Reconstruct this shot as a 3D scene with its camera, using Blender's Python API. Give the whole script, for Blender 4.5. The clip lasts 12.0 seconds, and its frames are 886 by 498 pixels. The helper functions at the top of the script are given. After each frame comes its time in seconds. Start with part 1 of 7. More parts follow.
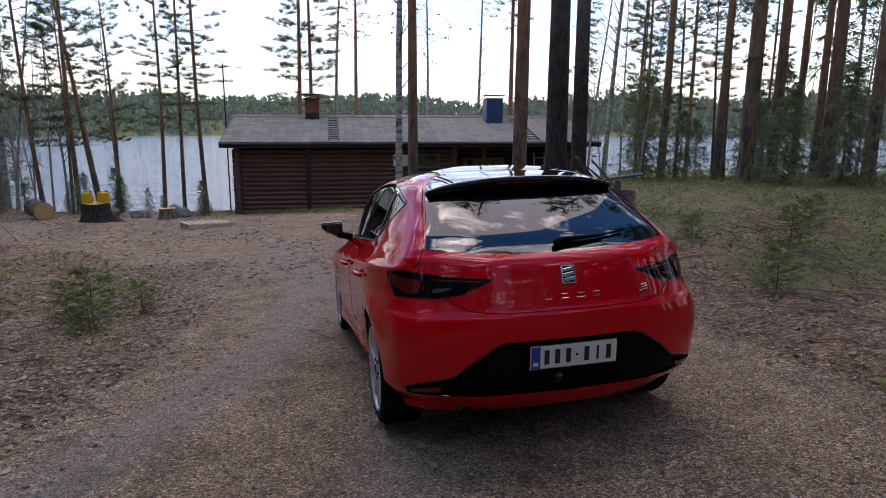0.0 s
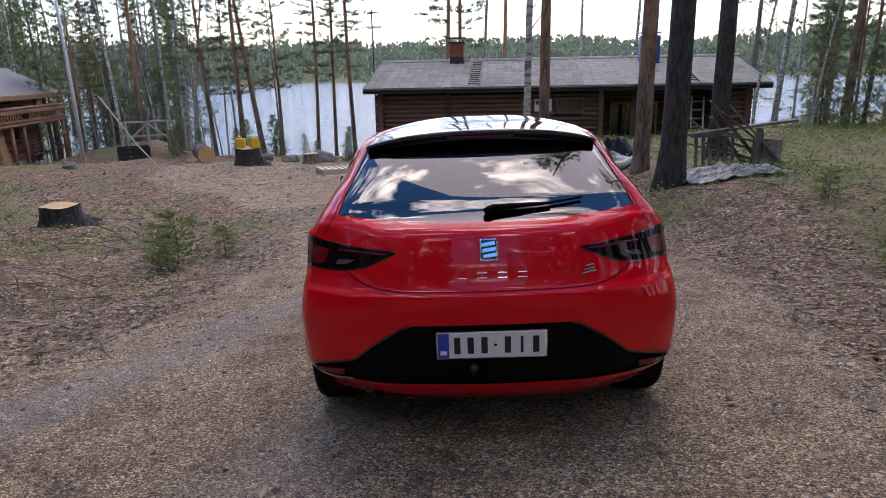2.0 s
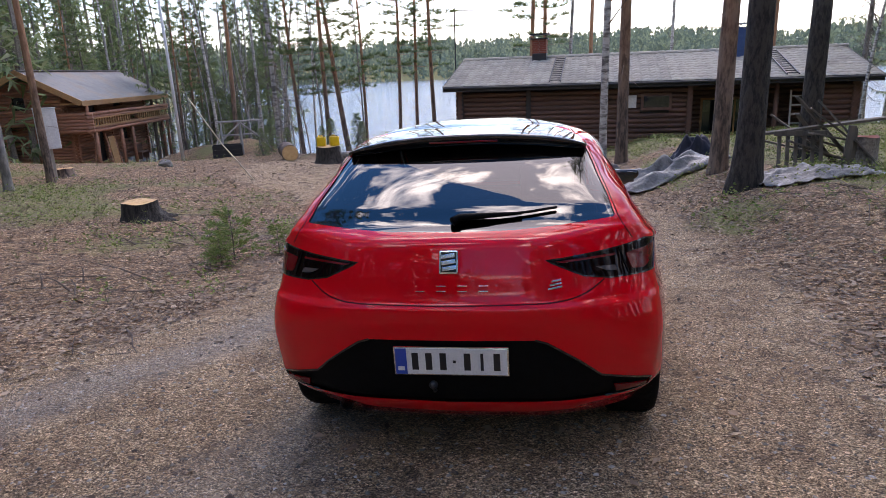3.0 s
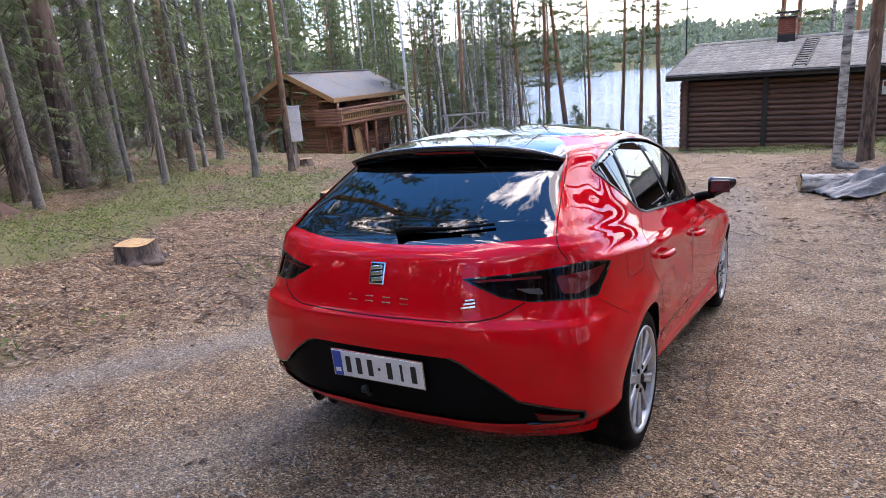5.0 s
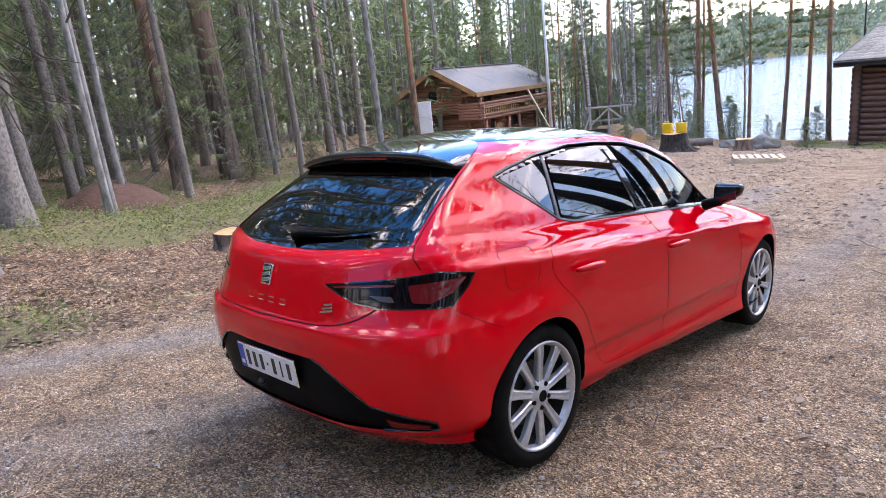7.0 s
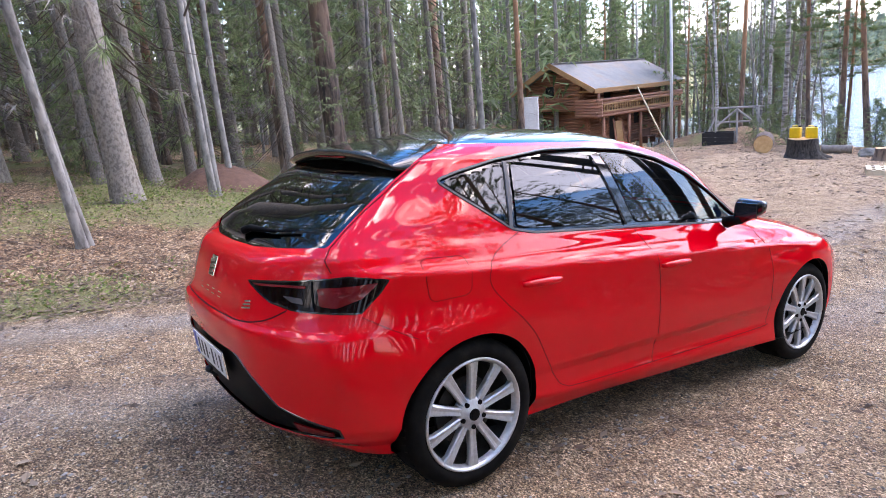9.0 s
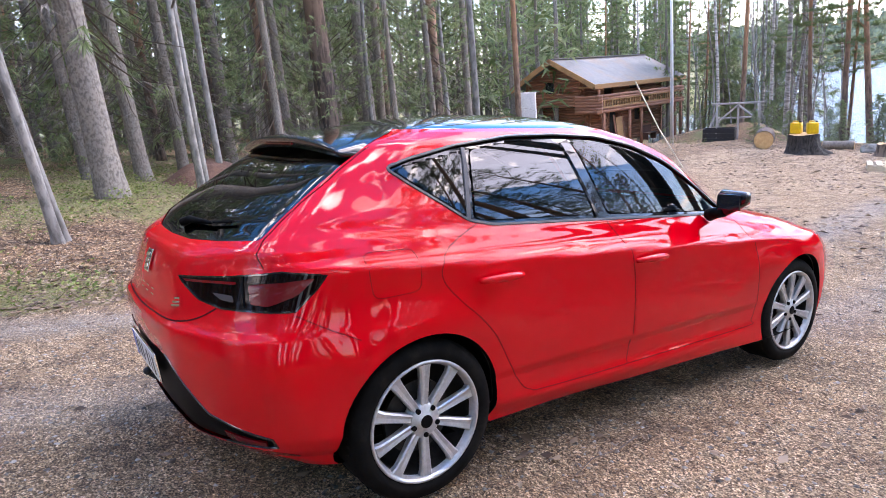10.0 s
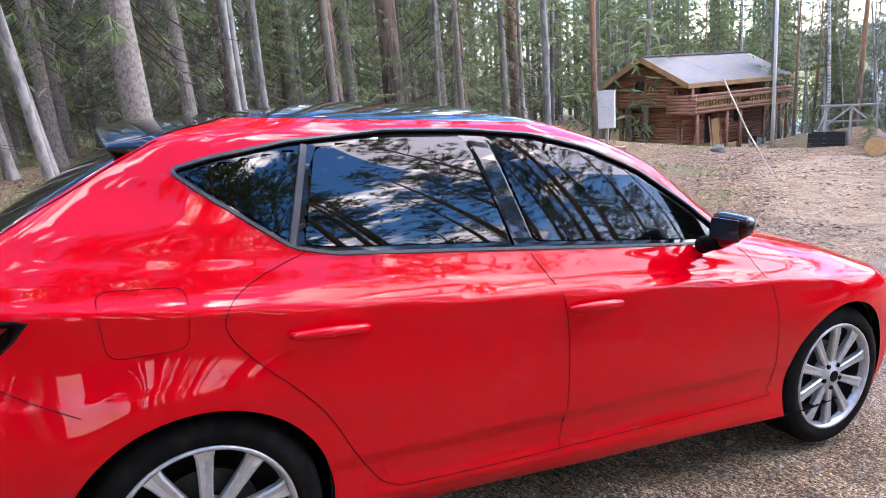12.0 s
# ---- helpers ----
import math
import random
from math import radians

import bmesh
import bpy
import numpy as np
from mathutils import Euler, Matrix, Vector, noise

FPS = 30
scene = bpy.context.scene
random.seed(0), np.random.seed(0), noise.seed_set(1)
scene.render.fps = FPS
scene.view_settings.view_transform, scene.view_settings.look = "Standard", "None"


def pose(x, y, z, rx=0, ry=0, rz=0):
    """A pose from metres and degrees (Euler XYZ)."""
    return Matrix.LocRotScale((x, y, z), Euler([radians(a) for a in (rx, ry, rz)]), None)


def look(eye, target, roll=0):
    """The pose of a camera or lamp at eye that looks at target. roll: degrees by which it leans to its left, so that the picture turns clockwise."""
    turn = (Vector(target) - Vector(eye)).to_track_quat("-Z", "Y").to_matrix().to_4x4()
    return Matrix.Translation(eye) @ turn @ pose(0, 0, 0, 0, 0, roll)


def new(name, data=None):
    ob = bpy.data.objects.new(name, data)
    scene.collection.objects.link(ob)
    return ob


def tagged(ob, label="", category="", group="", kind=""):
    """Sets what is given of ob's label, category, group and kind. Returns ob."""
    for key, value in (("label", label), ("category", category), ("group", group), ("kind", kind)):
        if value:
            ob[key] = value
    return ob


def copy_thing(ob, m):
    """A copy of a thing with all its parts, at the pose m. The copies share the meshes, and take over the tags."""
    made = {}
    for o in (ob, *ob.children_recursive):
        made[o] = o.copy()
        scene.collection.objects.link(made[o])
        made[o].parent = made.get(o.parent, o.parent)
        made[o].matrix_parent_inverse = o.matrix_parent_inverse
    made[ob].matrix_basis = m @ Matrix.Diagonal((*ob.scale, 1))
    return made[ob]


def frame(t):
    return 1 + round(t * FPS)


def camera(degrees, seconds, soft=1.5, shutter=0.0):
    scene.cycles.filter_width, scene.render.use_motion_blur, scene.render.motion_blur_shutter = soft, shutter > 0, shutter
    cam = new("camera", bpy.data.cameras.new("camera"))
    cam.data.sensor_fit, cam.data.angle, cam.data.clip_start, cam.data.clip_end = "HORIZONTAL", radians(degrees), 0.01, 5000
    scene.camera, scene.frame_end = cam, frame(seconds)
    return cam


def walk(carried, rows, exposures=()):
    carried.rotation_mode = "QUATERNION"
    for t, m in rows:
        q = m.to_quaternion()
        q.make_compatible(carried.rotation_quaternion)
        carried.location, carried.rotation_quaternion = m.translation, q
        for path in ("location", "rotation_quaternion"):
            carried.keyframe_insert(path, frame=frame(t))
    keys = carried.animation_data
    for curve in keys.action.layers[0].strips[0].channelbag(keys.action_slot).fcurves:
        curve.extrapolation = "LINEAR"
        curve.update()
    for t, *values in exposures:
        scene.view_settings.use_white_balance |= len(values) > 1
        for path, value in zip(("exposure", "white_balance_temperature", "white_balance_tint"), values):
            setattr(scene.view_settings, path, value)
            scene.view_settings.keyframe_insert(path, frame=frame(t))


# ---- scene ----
cam = camera(68.5, 12.0, soft=0.9)
METRES, EYE, TURN = 6.4226, 1.359, -12.5
# the drive falls towards the lake; the car stands on that slope
SLOPE = pose(0, 0, 0, -5.5, -1.3, 0)
ROWS = [
    (0.0, 0.0, 0.0, 0.0, -0.23, -5.61, 2.39),
    (0.5, 0.043, 0.0232, 0.0017, 5.9, -6.28, 2.67),
    (1.0, 0.0768, 0.0504, -0.0017, 8.95, -7.32, 2.11),
    (1.5, 0.1169, 0.0798, 0.0003, 11.02, -9.3, 1.41),
    (2.0, 0.1703, 0.0884, 0.0006, 14.44, -9.77, 2.19),
    (2.5, 0.2104, 0.1, 0.007, 18.81, -9.65, 3.01),
    (3.0, 0.2419, 0.1311, 0.0034, 22.43, -9.71, 2.35),
    (3.5, 0.2817, 0.1534, 0.0069, 28.63, -9.51, 3.06),
    (5.5, 0.4349, 0.2598, 0.0119, 46.47, -9.84, 2.04),
    (6.0, 0.4609, 0.2925, 0.0094, 48.75, -9.84, 2.02),
    (6.5, 0.4842, 0.3303, 0.0124, 51.64, -9.82, 2.01),
    (7.0, 0.5183, 0.3636, 0.0128, 57.56, -9.7, 2.6),
    (7.5, 0.5307, 0.3926, 0.0132, 62.67, -9.68, 2.02),
    (9.5, 0.5572, 0.4996, 0.0108, 68.81, -10.0, 0.54),
    (10.0, 0.5387, 0.5178, 0.0059, 68.82, -10.14, 0.58),
    (10.5, 0.5159, 0.5479, 0.0051, 68.86, -10.46, 0.2),
    (11.0, 0.5026, 0.5898, 0.002, 71.03, -10.55, 0.5),
    (11.5, 0.483, 0.6317, 0.0015, 75.16, -10.64, 0.83),
    (12.0, 0.4599, 0.6762, 0.0024, 77.07, -10.2, -0.42),
]
START = SLOPE @ pose(-1.292, -3.709, EYE, 0, 0, TURN)
walk(cam, [(t, START @ pose(METRES * x, METRES * y, METRES * z, 90 + pitch, roll, yaw)) for t, x, y, z, yaw, pitch, roll in ROWS],
     exposures=[(t, e, k, 24) for t, e, k in ((0.0, 0.72, 7800), (1.5, 1.24, 7850), (2.5, 1.40, 7900), (3.5, 1.63, 7900), (5.5, 2.12, 7850), (7.5, 2.36, 7700), (10.0, 2.58, 7600), (12.0, 2.66, 7600))])

# ---- light ----
SUN_AZ, SUN_EL = 10.0, 44.0          # degrees clockwise from +y, and above the horizon
world = bpy.data.worlds.new("world")
scene.world = world
world.use_nodes = True
wn, wl = world.node_tree.nodes, world.node_tree.links
wn.clear()
w_out = wn.new("ShaderNodeOutputWorld")
w_bg = wn.new("ShaderNodeBackground")
sky = wn.new("ShaderNodeTexSky")
sky.sky_type, sky.sun_disc = "NISHITA", False
sky.sun_elevation, sky.sun_rotation = radians(SUN_EL), radians(SUN_AZ)
sky.air_density, sky.dust_density, sky.ozone_density = 1.15, 0.2, 8.0
w_tc = wn.new("ShaderNodeTexCoord")
w_map = wn.new("ShaderNodeMapping")
w_map.inputs["Scale"].default_value = (1.0, 1.0, 2.3)
w_noise = wn.new("ShaderNodeTexNoise")
w_noise.inputs["Scale"].default_value, w_noise.inputs["Detail"].default_value = 4.2, 9.0
w_noise.inputs["Roughness"].default_value, w_noise.inputs["Distortion"].default_value = 0.58, 0.35
w_ramp = wn.new("ShaderNodeValToRGB")
w_ramp.color_ramp.elements[0].position, w_ramp.color_ramp.elements[1].position = 0.535, 0.645
w_shade = wn.new("ShaderNodeTexNoise")
w_shade.inputs["Scale"].default_value, w_shade.inputs["Detail"].default_value = 6.0, 6.0
w_cloud = wn.new("ShaderNodeValToRGB")
w_cloud.color_ramp.elements[0].color = (8.0, 8.6, 9.8, 1)
w_cloud.color_ramp.elements[1].color = (19.0, 19.4, 20.2, 1)
w_cloud.color_ramp.elements[0].position, w_cloud.color_ramp.elements[1].position = 0.42, 0.68
w_mix = wn.new("ShaderNodeMix")
w_mix.data_type = "RGBA"
wl.new(w_tc.outputs["Generated"], w_map.inputs["Vector"])
wl.new(w_map.outputs["Vector"], w_noise.inputs["Vector"])
wl.new(w_map.outputs["Vector"], w_shade.inputs["Vector"])
wl.new(w_noise.outputs["Fac"], w_ramp.inputs["Fac"])
wl.new(w_shade.outputs["Fac"], w_cloud.inputs["Fac"])
# pale haze towards the horizon
w_sep = wn.new("ShaderNodeSeparateXYZ")
wl.new(w_tc.outputs["Generated"], w_sep.inputs["Vector"])
w_haze = wn.new("ShaderNodeMapRange")
w_haze.inputs["From Min"].default_value, w_haze.inputs["From Max"].default_value = 0.0, 0.42
w_haze.inputs["To Min"].default_value, w_haze.inputs["To Max"].default_value = 0.55, 0.0
wl.new(w_sep.outputs["Z"], w_haze.inputs["Value"])
w_rise = wn.new("ShaderNodeMapRange")
w_rise.inputs["From Min"].default_value, w_rise.inputs["From Max"].default_value = 0.0, 1.0
w_rise.inputs["To Min"].default_value, w_rise.inputs["To Max"].default_value = 0.24, 2.55
wl.new(w_sep.outputs["Z"], w_rise.inputs["Value"])
w_over = wn.new("ShaderNodeMix")
w_over.data_type, w_over.blend_type = "RGBA", "MULTIPLY"
w_over.inputs["Factor"].default_value = 1.0
wl.new(w_cloud.outputs["Color"], w_over.inputs[6])
wl.new(w_rise.outputs["Result"], w_over.inputs[7])
w_max = wn.new("ShaderNodeMath")
w_max.operation = "MAXIMUM"
wl.new(w_ramp.outputs["Color"], w_max.inputs[0])
wl.new(w_haze.outputs["Result"], w_max.inputs[1])
wl.new(w_max.outputs[0], w_mix.inputs["Factor"])
w_blue = wn.new("ShaderNodeHueSaturation")
w_blue.inputs["Saturation"].default_value = 1.22
wl.new(sky.outputs["Color"], w_blue.inputs["Color"])
wl.new(w_blue.outputs["Color"], w_mix.inputs[6])
wl.new(w_over.outputs[2], w_mix.inputs[7])
wl.new(w_mix.outputs[2], w_bg.inputs["Color"])
w_bg.inputs["Strength"].default_value = 0.15
wl.new(w_bg.outputs["Background"], w_out.inputs["Surface"])

sun = new("sun", bpy.data.lights.new("sun", "SUN"))
sun.data.energy, sun.data.angle, sun.data.color = 0.55, radians(52), (1.0, 0.92, 0.80)
sx, sy = math.sin(radians(SUN_AZ)), math.cos(radians(SUN_AZ))
sun.matrix_world = look((30 * sx, 30 * sy, 30 * math.tan(radians(SUN_EL))), (0, 0, 0))

# ---- materials ----
def mat(name, rough=0.6, metal=0.0, col=(0.5, 0.5, 0.5), **ins):
    """A node material with one Principled shader; returns material, nodes, links, shader."""
    m = bpy.data.materials.new(name)
    m.use_nodes = True
    n, l = m.node_tree.nodes, m.node_tree.links
    b = n["Principled BSDF"]
    b.inputs["Base Color"].default_value = (*col, 1)
    b.inputs["Roughness"].default_value, b.inputs["Metallic"].default_value = rough, metal
    for k, v in ins.items():
        b.inputs[k.replace("_", " ")].default_value = v
    return m, n, l, b


def tex(n, l, scale, detail=6.0, rough=0.6, stretch=(1, 1, 1), kind="noise", space="Object"):
    tc = n.new("ShaderNodeTexCoord")
    mp = n.new("ShaderNodeMapping")
    mp.inputs["Scale"].default_value = stretch
    l.new(tc.outputs[space], mp.inputs["Vector"])
    if kind == "noise":
        t = n.new("ShaderNodeTexNoise")
        t.inputs["Detail"].default_value, t.inputs["Roughness"].default_value = detail, rough
    elif kind == "voronoi":
        t = n.new("ShaderNodeTexVoronoi")
    t.inputs["Scale"].default_value = scale
    l.new(mp.outputs["Vector"], t.inputs["Vector"])
    return t


def ramp(n, l, source, stops):
    r = n.new("ShaderNodeValToRGB")
    e = r.color_ramp.elements
    while len(e) < len(stops):
        e.new(0.5)
    for k, (p, c) in enumerate(stops):
        e[k].position, e[k].color = p, (*c, 1) if len(c) == 3 else c
    l.new(source, r.inputs["Fac"])
    return r.outputs["Color"]


def blend(n, l, fac, a, b, how="MIX"):
    m = n.new("ShaderNodeMix")
    m.data_type, m.blend_type = "RGBA", how
    for socket, v in ((m.inputs["Factor"], fac), (m.inputs[6], a), (m.inputs[7], b)):
        if isinstance(v, (int, float)):
            socket.default_value = v
        elif isinstance(v, tuple):
            socket.default_value = (*v, 1)
        else:
            l.new(v, socket)
    return m.outputs[2]


def bump(n, l, b, height, strength=0.3, dist=0.01):
    k = n.new("ShaderNodeBump")
    k.inputs["Strength"].default_value, k.inputs["Distance"].default_value = strength, dist
    l.new(height, k.inputs["Height"])
    l.new(k.outputs["Normal"], b.inputs["Normal"])


def varied(name, c1, c2, scale, rough=0.7, bump_scale=0, bump_strength=0.3, bump_dist=0.01, stretch=(1, 1, 1), metal=0.0, c3=None, rand=0.0, **ins):
    """Two or three colours mixed by noise, with fine relief; rand varies the value from object to object."""
    m, n, l, b = mat(name, rough, metal, c1, **ins)
    t = tex(n, l, scale, stretch=stretch)
    stops = [(0.3, c1), (0.7, c2)] if c3 is None else [(0.28, c1), (0.5, c2), (0.72, c3)]
    c = ramp(n, l, t.outputs["Fac"], stops)
    t2 = tex(n, l, scale * 7.3, stretch=stretch)
    c = blend(n, l, 0.35, c, ramp(n, l, t2.outputs["Fac"], [(0.3, (0.35, 0.35, 0.35)), (0.7, (1.0, 1.0, 1.0))]), "MULTIPLY")
    if rand:
        info = n.new("ShaderNodeObjectInfo")
        v = ramp(n, l, info.outputs["Random"], [(0.0, (1 - rand,) * 3), (1.0, (1.0, 1.0, 1.0))])
        c = blend(n, l, 1.0, c, v, "MULTIPLY")
    l.new(c, b.inputs["Base Color"])
    if bump_scale:
        t3 = tex(n, l, bump_scale, stretch=stretch)
        bump(n, l, b, t3.outputs["Fac"], bump_strength, bump_dist)
    return m


# car
M_PAINT, n_, l_, b_ = mat("red_paint", 0.45, 0.0, (0.62, 0.004, 0.006), Specular_IOR_Level=0.0, Coat_Weight=1.0, Coat_Roughness=0.01, Coat_IOR=1.42)
t_ = tex(n_, l_, 900, 2)
l_.new(ramp(n_, l_, t_.outputs["Fac"], [(0.3, (0.62, 0.0013, 0.006)), (0.7, (0.72, 0.0018, 0.009))]), b_.inputs["Base Color"])
t_ = tex(n_, l_, 3.0, 5)
l_.new(ramp(n_, l_, t_.outputs["Fac"], [(0.35, (0.004,) * 3), (0.75, (0.022,) * 3)]), b_.inputs["Coat Roughness"])
M_GLOSS = mat("black_gloss", 0.06, 0.0, (0.006, 0.006, 0.007), Coat_Weight=0.5)[0]
M_TRIM = varied("black_plastic", (0.0035, 0.0035, 0.004), (0.006, 0.006, 0.0065), 40, 0.5, 400, 0.15, 0.001, Specular_IOR_Level=0.06)
M_SEAM = mat("seam_dark", 0.8, 0.0, (0.06, 0.002, 0.004), Specular_IOR_Level=0.1)[0]
M_TYRE = varied("tyre_rubber", (0.004, 0.004, 0.004), (0.008, 0.0075, 0.007), 12, 0.75, 120, 0.3, 0.002, c3=(0.020, 0.017, 0.014), Specular_IOR_Level=0.08)
M_ALLOY = varied("alloy", (0.52, 0.53, 0.54), (0.64, 0.64, 0.65), 9, 0.28, metal=0.5)
M_SATIN = varied("satin_grey_trim", (0.05, 0.05, 0.052), (0.075, 0.075, 0.078), 20, 0.4, metal=0.3)
M_CHROME = mat("chrome", 0.08, 1.0, (0.85, 0.86, 0.87))[0]
M_STEEL = varied("brake_steel", (0.03, 0.029, 0.028), (0.07, 0.066, 0.062), 20, 0.5, metal=0.6)
def pane_glass(name, tint, ior):
    """Thin glass: a clear tinted layer with a mirror gloss by Fresnel."""
    m = bpy.data.materials.new(name)
    m.use_nodes = True
    n, l = m.node_tree.nodes, m.node_tree.links
    n.remove(n["Principled BSDF"])
    fr_, tr_, gl_, mx_ = n.new("ShaderNodeFresnel"), n.new("ShaderNodeBsdfTransparent"), n.new("ShaderNodeBsdfGlossy"), n.new("ShaderNodeMixShader")
    fr_.inputs["IOR"].default_value = ior
    tr_.inputs["Color"].default_value = (*tint, 1)
    gl_.inputs["Roughness"].default_value = 0.0
    l.new(fr_.outputs[0], mx_.inputs["Fac"])
    l.new(tr_.outputs[0], mx_.inputs[1])
    l.new(gl_.outputs[0], mx_.inputs[2])
    l.new(mx_.outputs[0], n["Material Output"].inputs["Surface"])
    return m


M_TINT = pane_glass("tinted_glass", (0.26, 0.29, 0.30), 1.75)
M_DARKTINT = pane_glass("dark_tinted_glass", (0.05, 0.055, 0.06), 1.85)
M_SIDETINT = pane_glass("side_tinted_glass", (0.05, 0.055, 0.06), 1.80)
M_LENS_RED = mat("red_lens", 0.10, 0.0, (0.13, 0.002, 0.004), Specular_IOR_Level=0.4)[0]
M_LENS_DARK = mat("smoked_lens", 0.04, 0.0, (0.005, 0.001, 0.0013), Specular_IOR_Level=0.16)[0]
M_LENS_CLEAR = mat("clear_lens", 0.08, 0.0, (0.07, 0.06, 0.06), Specular_IOR_Level=0.3)[0]
M_PLATE = varied("plate_white", (0.70, 0.71, 0.72), (0.78, 0.78, 0.78), 30, 0.4)
M_PLATE_BLUE = mat("plate_blue", 0.4, 0.0, (0.012, 0.06, 0.36))[0]
M_INK = mat("plate_ink", 0.5, 0.0, (0.01, 0.01, 0.012))[0]
M_FABRIC = varied("seat_fabric", (0.016, 0.016, 0.018), (0.03, 0.03, 0.032), 60, 0.9, 300, 0.3, 0.002)
# buildings
M_LOG = varied("dark_log", (0.095, 0.047, 0.036), (0.19, 0.095, 0.070), 1.6, 0.65, 22, 0.35, 0.01, stretch=(0.12, 1, 1), c3=(0.11, 0.054, 0.040), rand=0.25)
M_LOG_RED = varied("red_log", (0.33, 0.14, 0.09), (0.48, 0.22, 0.135), 1.8, 0.6, 22, 0.35, 0.01, stretch=(0.15, 1, 1), c3=(0.33, 0.14, 0.08), rand=0.25)
M_BOARD = varied("golden_board", (0.36, 0.19, 0.08), (0.50, 0.28, 0.12), 2.2, 0.6, 30, 0.25, 0.006, stretch=(1, 0.15, 1))
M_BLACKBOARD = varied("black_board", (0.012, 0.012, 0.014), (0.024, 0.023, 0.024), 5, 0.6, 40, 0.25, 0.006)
M_TILE = varied("grey_roof_tile", (0.30, 0.265, 0.21), (0.50, 0.45, 0.365), 1.1, 0.75, 60, 0.4, 0.006, c3=(0.36, 0.34, 0.265), rand=0.30)
M_FELT = varied("roof_felt", (0.11, 0.113, 0.115), (0.17, 0.17, 0.165), 0.6, 0.6, 90, 0.4, 0.004, c3=(0.22, 0.16, 0.11), Specular_IOR_Level=0.5)
M_BRICK = varied("chimney_brick", (0.20, 0.05, 0.030), (0.30, 0.085, 0.05), 8, 0.8, 60, 0.4, 0.006)
M_BLUEMETAL = varied("blue_sheet_metal", (0.028, 0.075, 0.19), (0.045, 0.11, 0.26), 2, 0.45, metal=0.1)
M_DARKMETAL = varied("dark_sheet_metal", (0.02, 0.022, 0.025), (0.035, 0.036, 0.04), 6, 0.5, metal=0.3)
M_WINDOW = mat("window_glass", 0.02, 0.0, (0.015, 0.018, 0.022), Coat_Weight=1.0)[0]
M_WHITE = varied("white_paint", (0.66, 0.66, 0.66), (0.80, 0.80, 0.79), 3, 0.6)
M_GREYWOOD = varied("weathered_wood", (0.26, 0.24, 0.215), (0.44, 0.41, 0.375), 2.5, 0.8, 40, 0.5, 0.006, stretch=(1, 1, 0.15), c3=(0.34, 0.315, 0.285))
M_NEWWOOD = varied("pale_wood", (0.58, 0.47, 0.32), (0.72, 0.61, 0.44), 3.0, 0.75, 40, 0.3, 0.004)
M_CUT = varied("cut_wood", (0.56, 0.33, 0.14), (0.70, 0.46, 0.22), 9, 0.75, 60, 0.4, 0.006)
M_YELLOW = varied("yellow_plastic", (0.74, 0.46, 0.010), (0.84, 0.55, 0.015), 4, 0.4)
M_OLDBOARD = varied("rotten_board", (0.065, 0.055, 0.045), (0.16, 0.14, 0.115), 2.5, 0.9, 40, 0.6, 0.008, stretch=(1, 1, 0.15), c3=(0.10, 0.085, 0.07))
M_TARP = varied("grey_tarpaulin", (0.02, 0.022, 0.024), (0.18, 0.19, 0.19), 2.6, 0.35, 14, 0.8, 0.03, c3=(0.05, 0.055, 0.055))
M_TARP_DARK = varied("dark_tarpaulin", (0.008, 0.010, 0.020), (0.022, 0.026, 0.05), 3, 0.5, 25, 0.4, 0.01, Specular_IOR_Level=0.2)
# plants
def bark(name, low, high, dark, scale, split=None, stretch=(1, 1, 0.25), strength=0.9, dist=0.03):
    m, n, l, b = mat(name, 0.9, 0.0, low)
    t = tex(n, l, scale, 8, 0.65, stretch)
    c = ramp(n, l, t.outputs["Fac"], [(0.40, dark), (0.56, low)])
    if split:
        tc = n.new("ShaderNodeTexCoord")
        sep = n.new("ShaderNodeSeparateXYZ")
        l.new(tc.outputs["Object"], sep.inputs["Vector"])
        h = n.new("ShaderNodeMapRange")
        h.inputs["From Min"].default_value, h.inputs["From Max"].default_value = split
        l.new(sep.outputs["Z"], h.inputs["Value"])
        c = blend(n, l, h.outputs["Result"], c, ramp(n, l, t.outputs["Fac"], [(0.3, tuple(0.6 * v for v in high)), (0.6, high)]))
    info = n.new("ShaderNodeObjectInfo")
    c = blend(n, l, 1.0, c, ramp(n, l, info.outputs["Random"], [(0, (0.72, 0.72, 0.74)), (1, (1, 1, 1))]), "MULTIPLY")
    l.new(c, b.inputs["Base Color"])
    bump(n, l, b, t.outputs["Fac"], strength, dist)
    return m


M_PINE = bark("pine_bark", (0.23, 0.165, 0.125), (0.45, 0.23, 0.125), (0.06, 0.045, 0.038), 11, (1.4, 5.5))
M_SPRUCE = bark("spruce_bark", (0.30, 0.262, 0.218), (0.3, 0.2, 0.15), (0.15, 0.128, 0.108), 26, None, (1, 1, 0.7), 0.6, 0.012)
M_GREYBARK = bark("grey_smooth_bark", (0.34, 0.32, 0.285), (0.3, 0.2, 0.15), (0.17, 0.158, 0.14), 9, None, (1, 1, 0.4), 0.4, 0.01)
M_BIRCH = bark("birch_bark", (0.56, 0.53, 0.48), (0.5, 0.45, 0.4), (0.15, 0.135, 0.12), 9, None, (0.5, 0.5, 1.7), 0.3, 0.008)
M_OLDBIRCH = bark("old_birch_bark", (0.055, 0.048, 0.04), (0.30, 0.28, 0.25), (0.014, 0.012, 0.011), 13, (2.6, 9.0), (1.4, 1.4, 0.45), 1.0, 0.04)
M_TWIG = varied("twig", (0.085, 0.062, 0.048), (0.14, 0.105, 0.08), 6, 0.9)


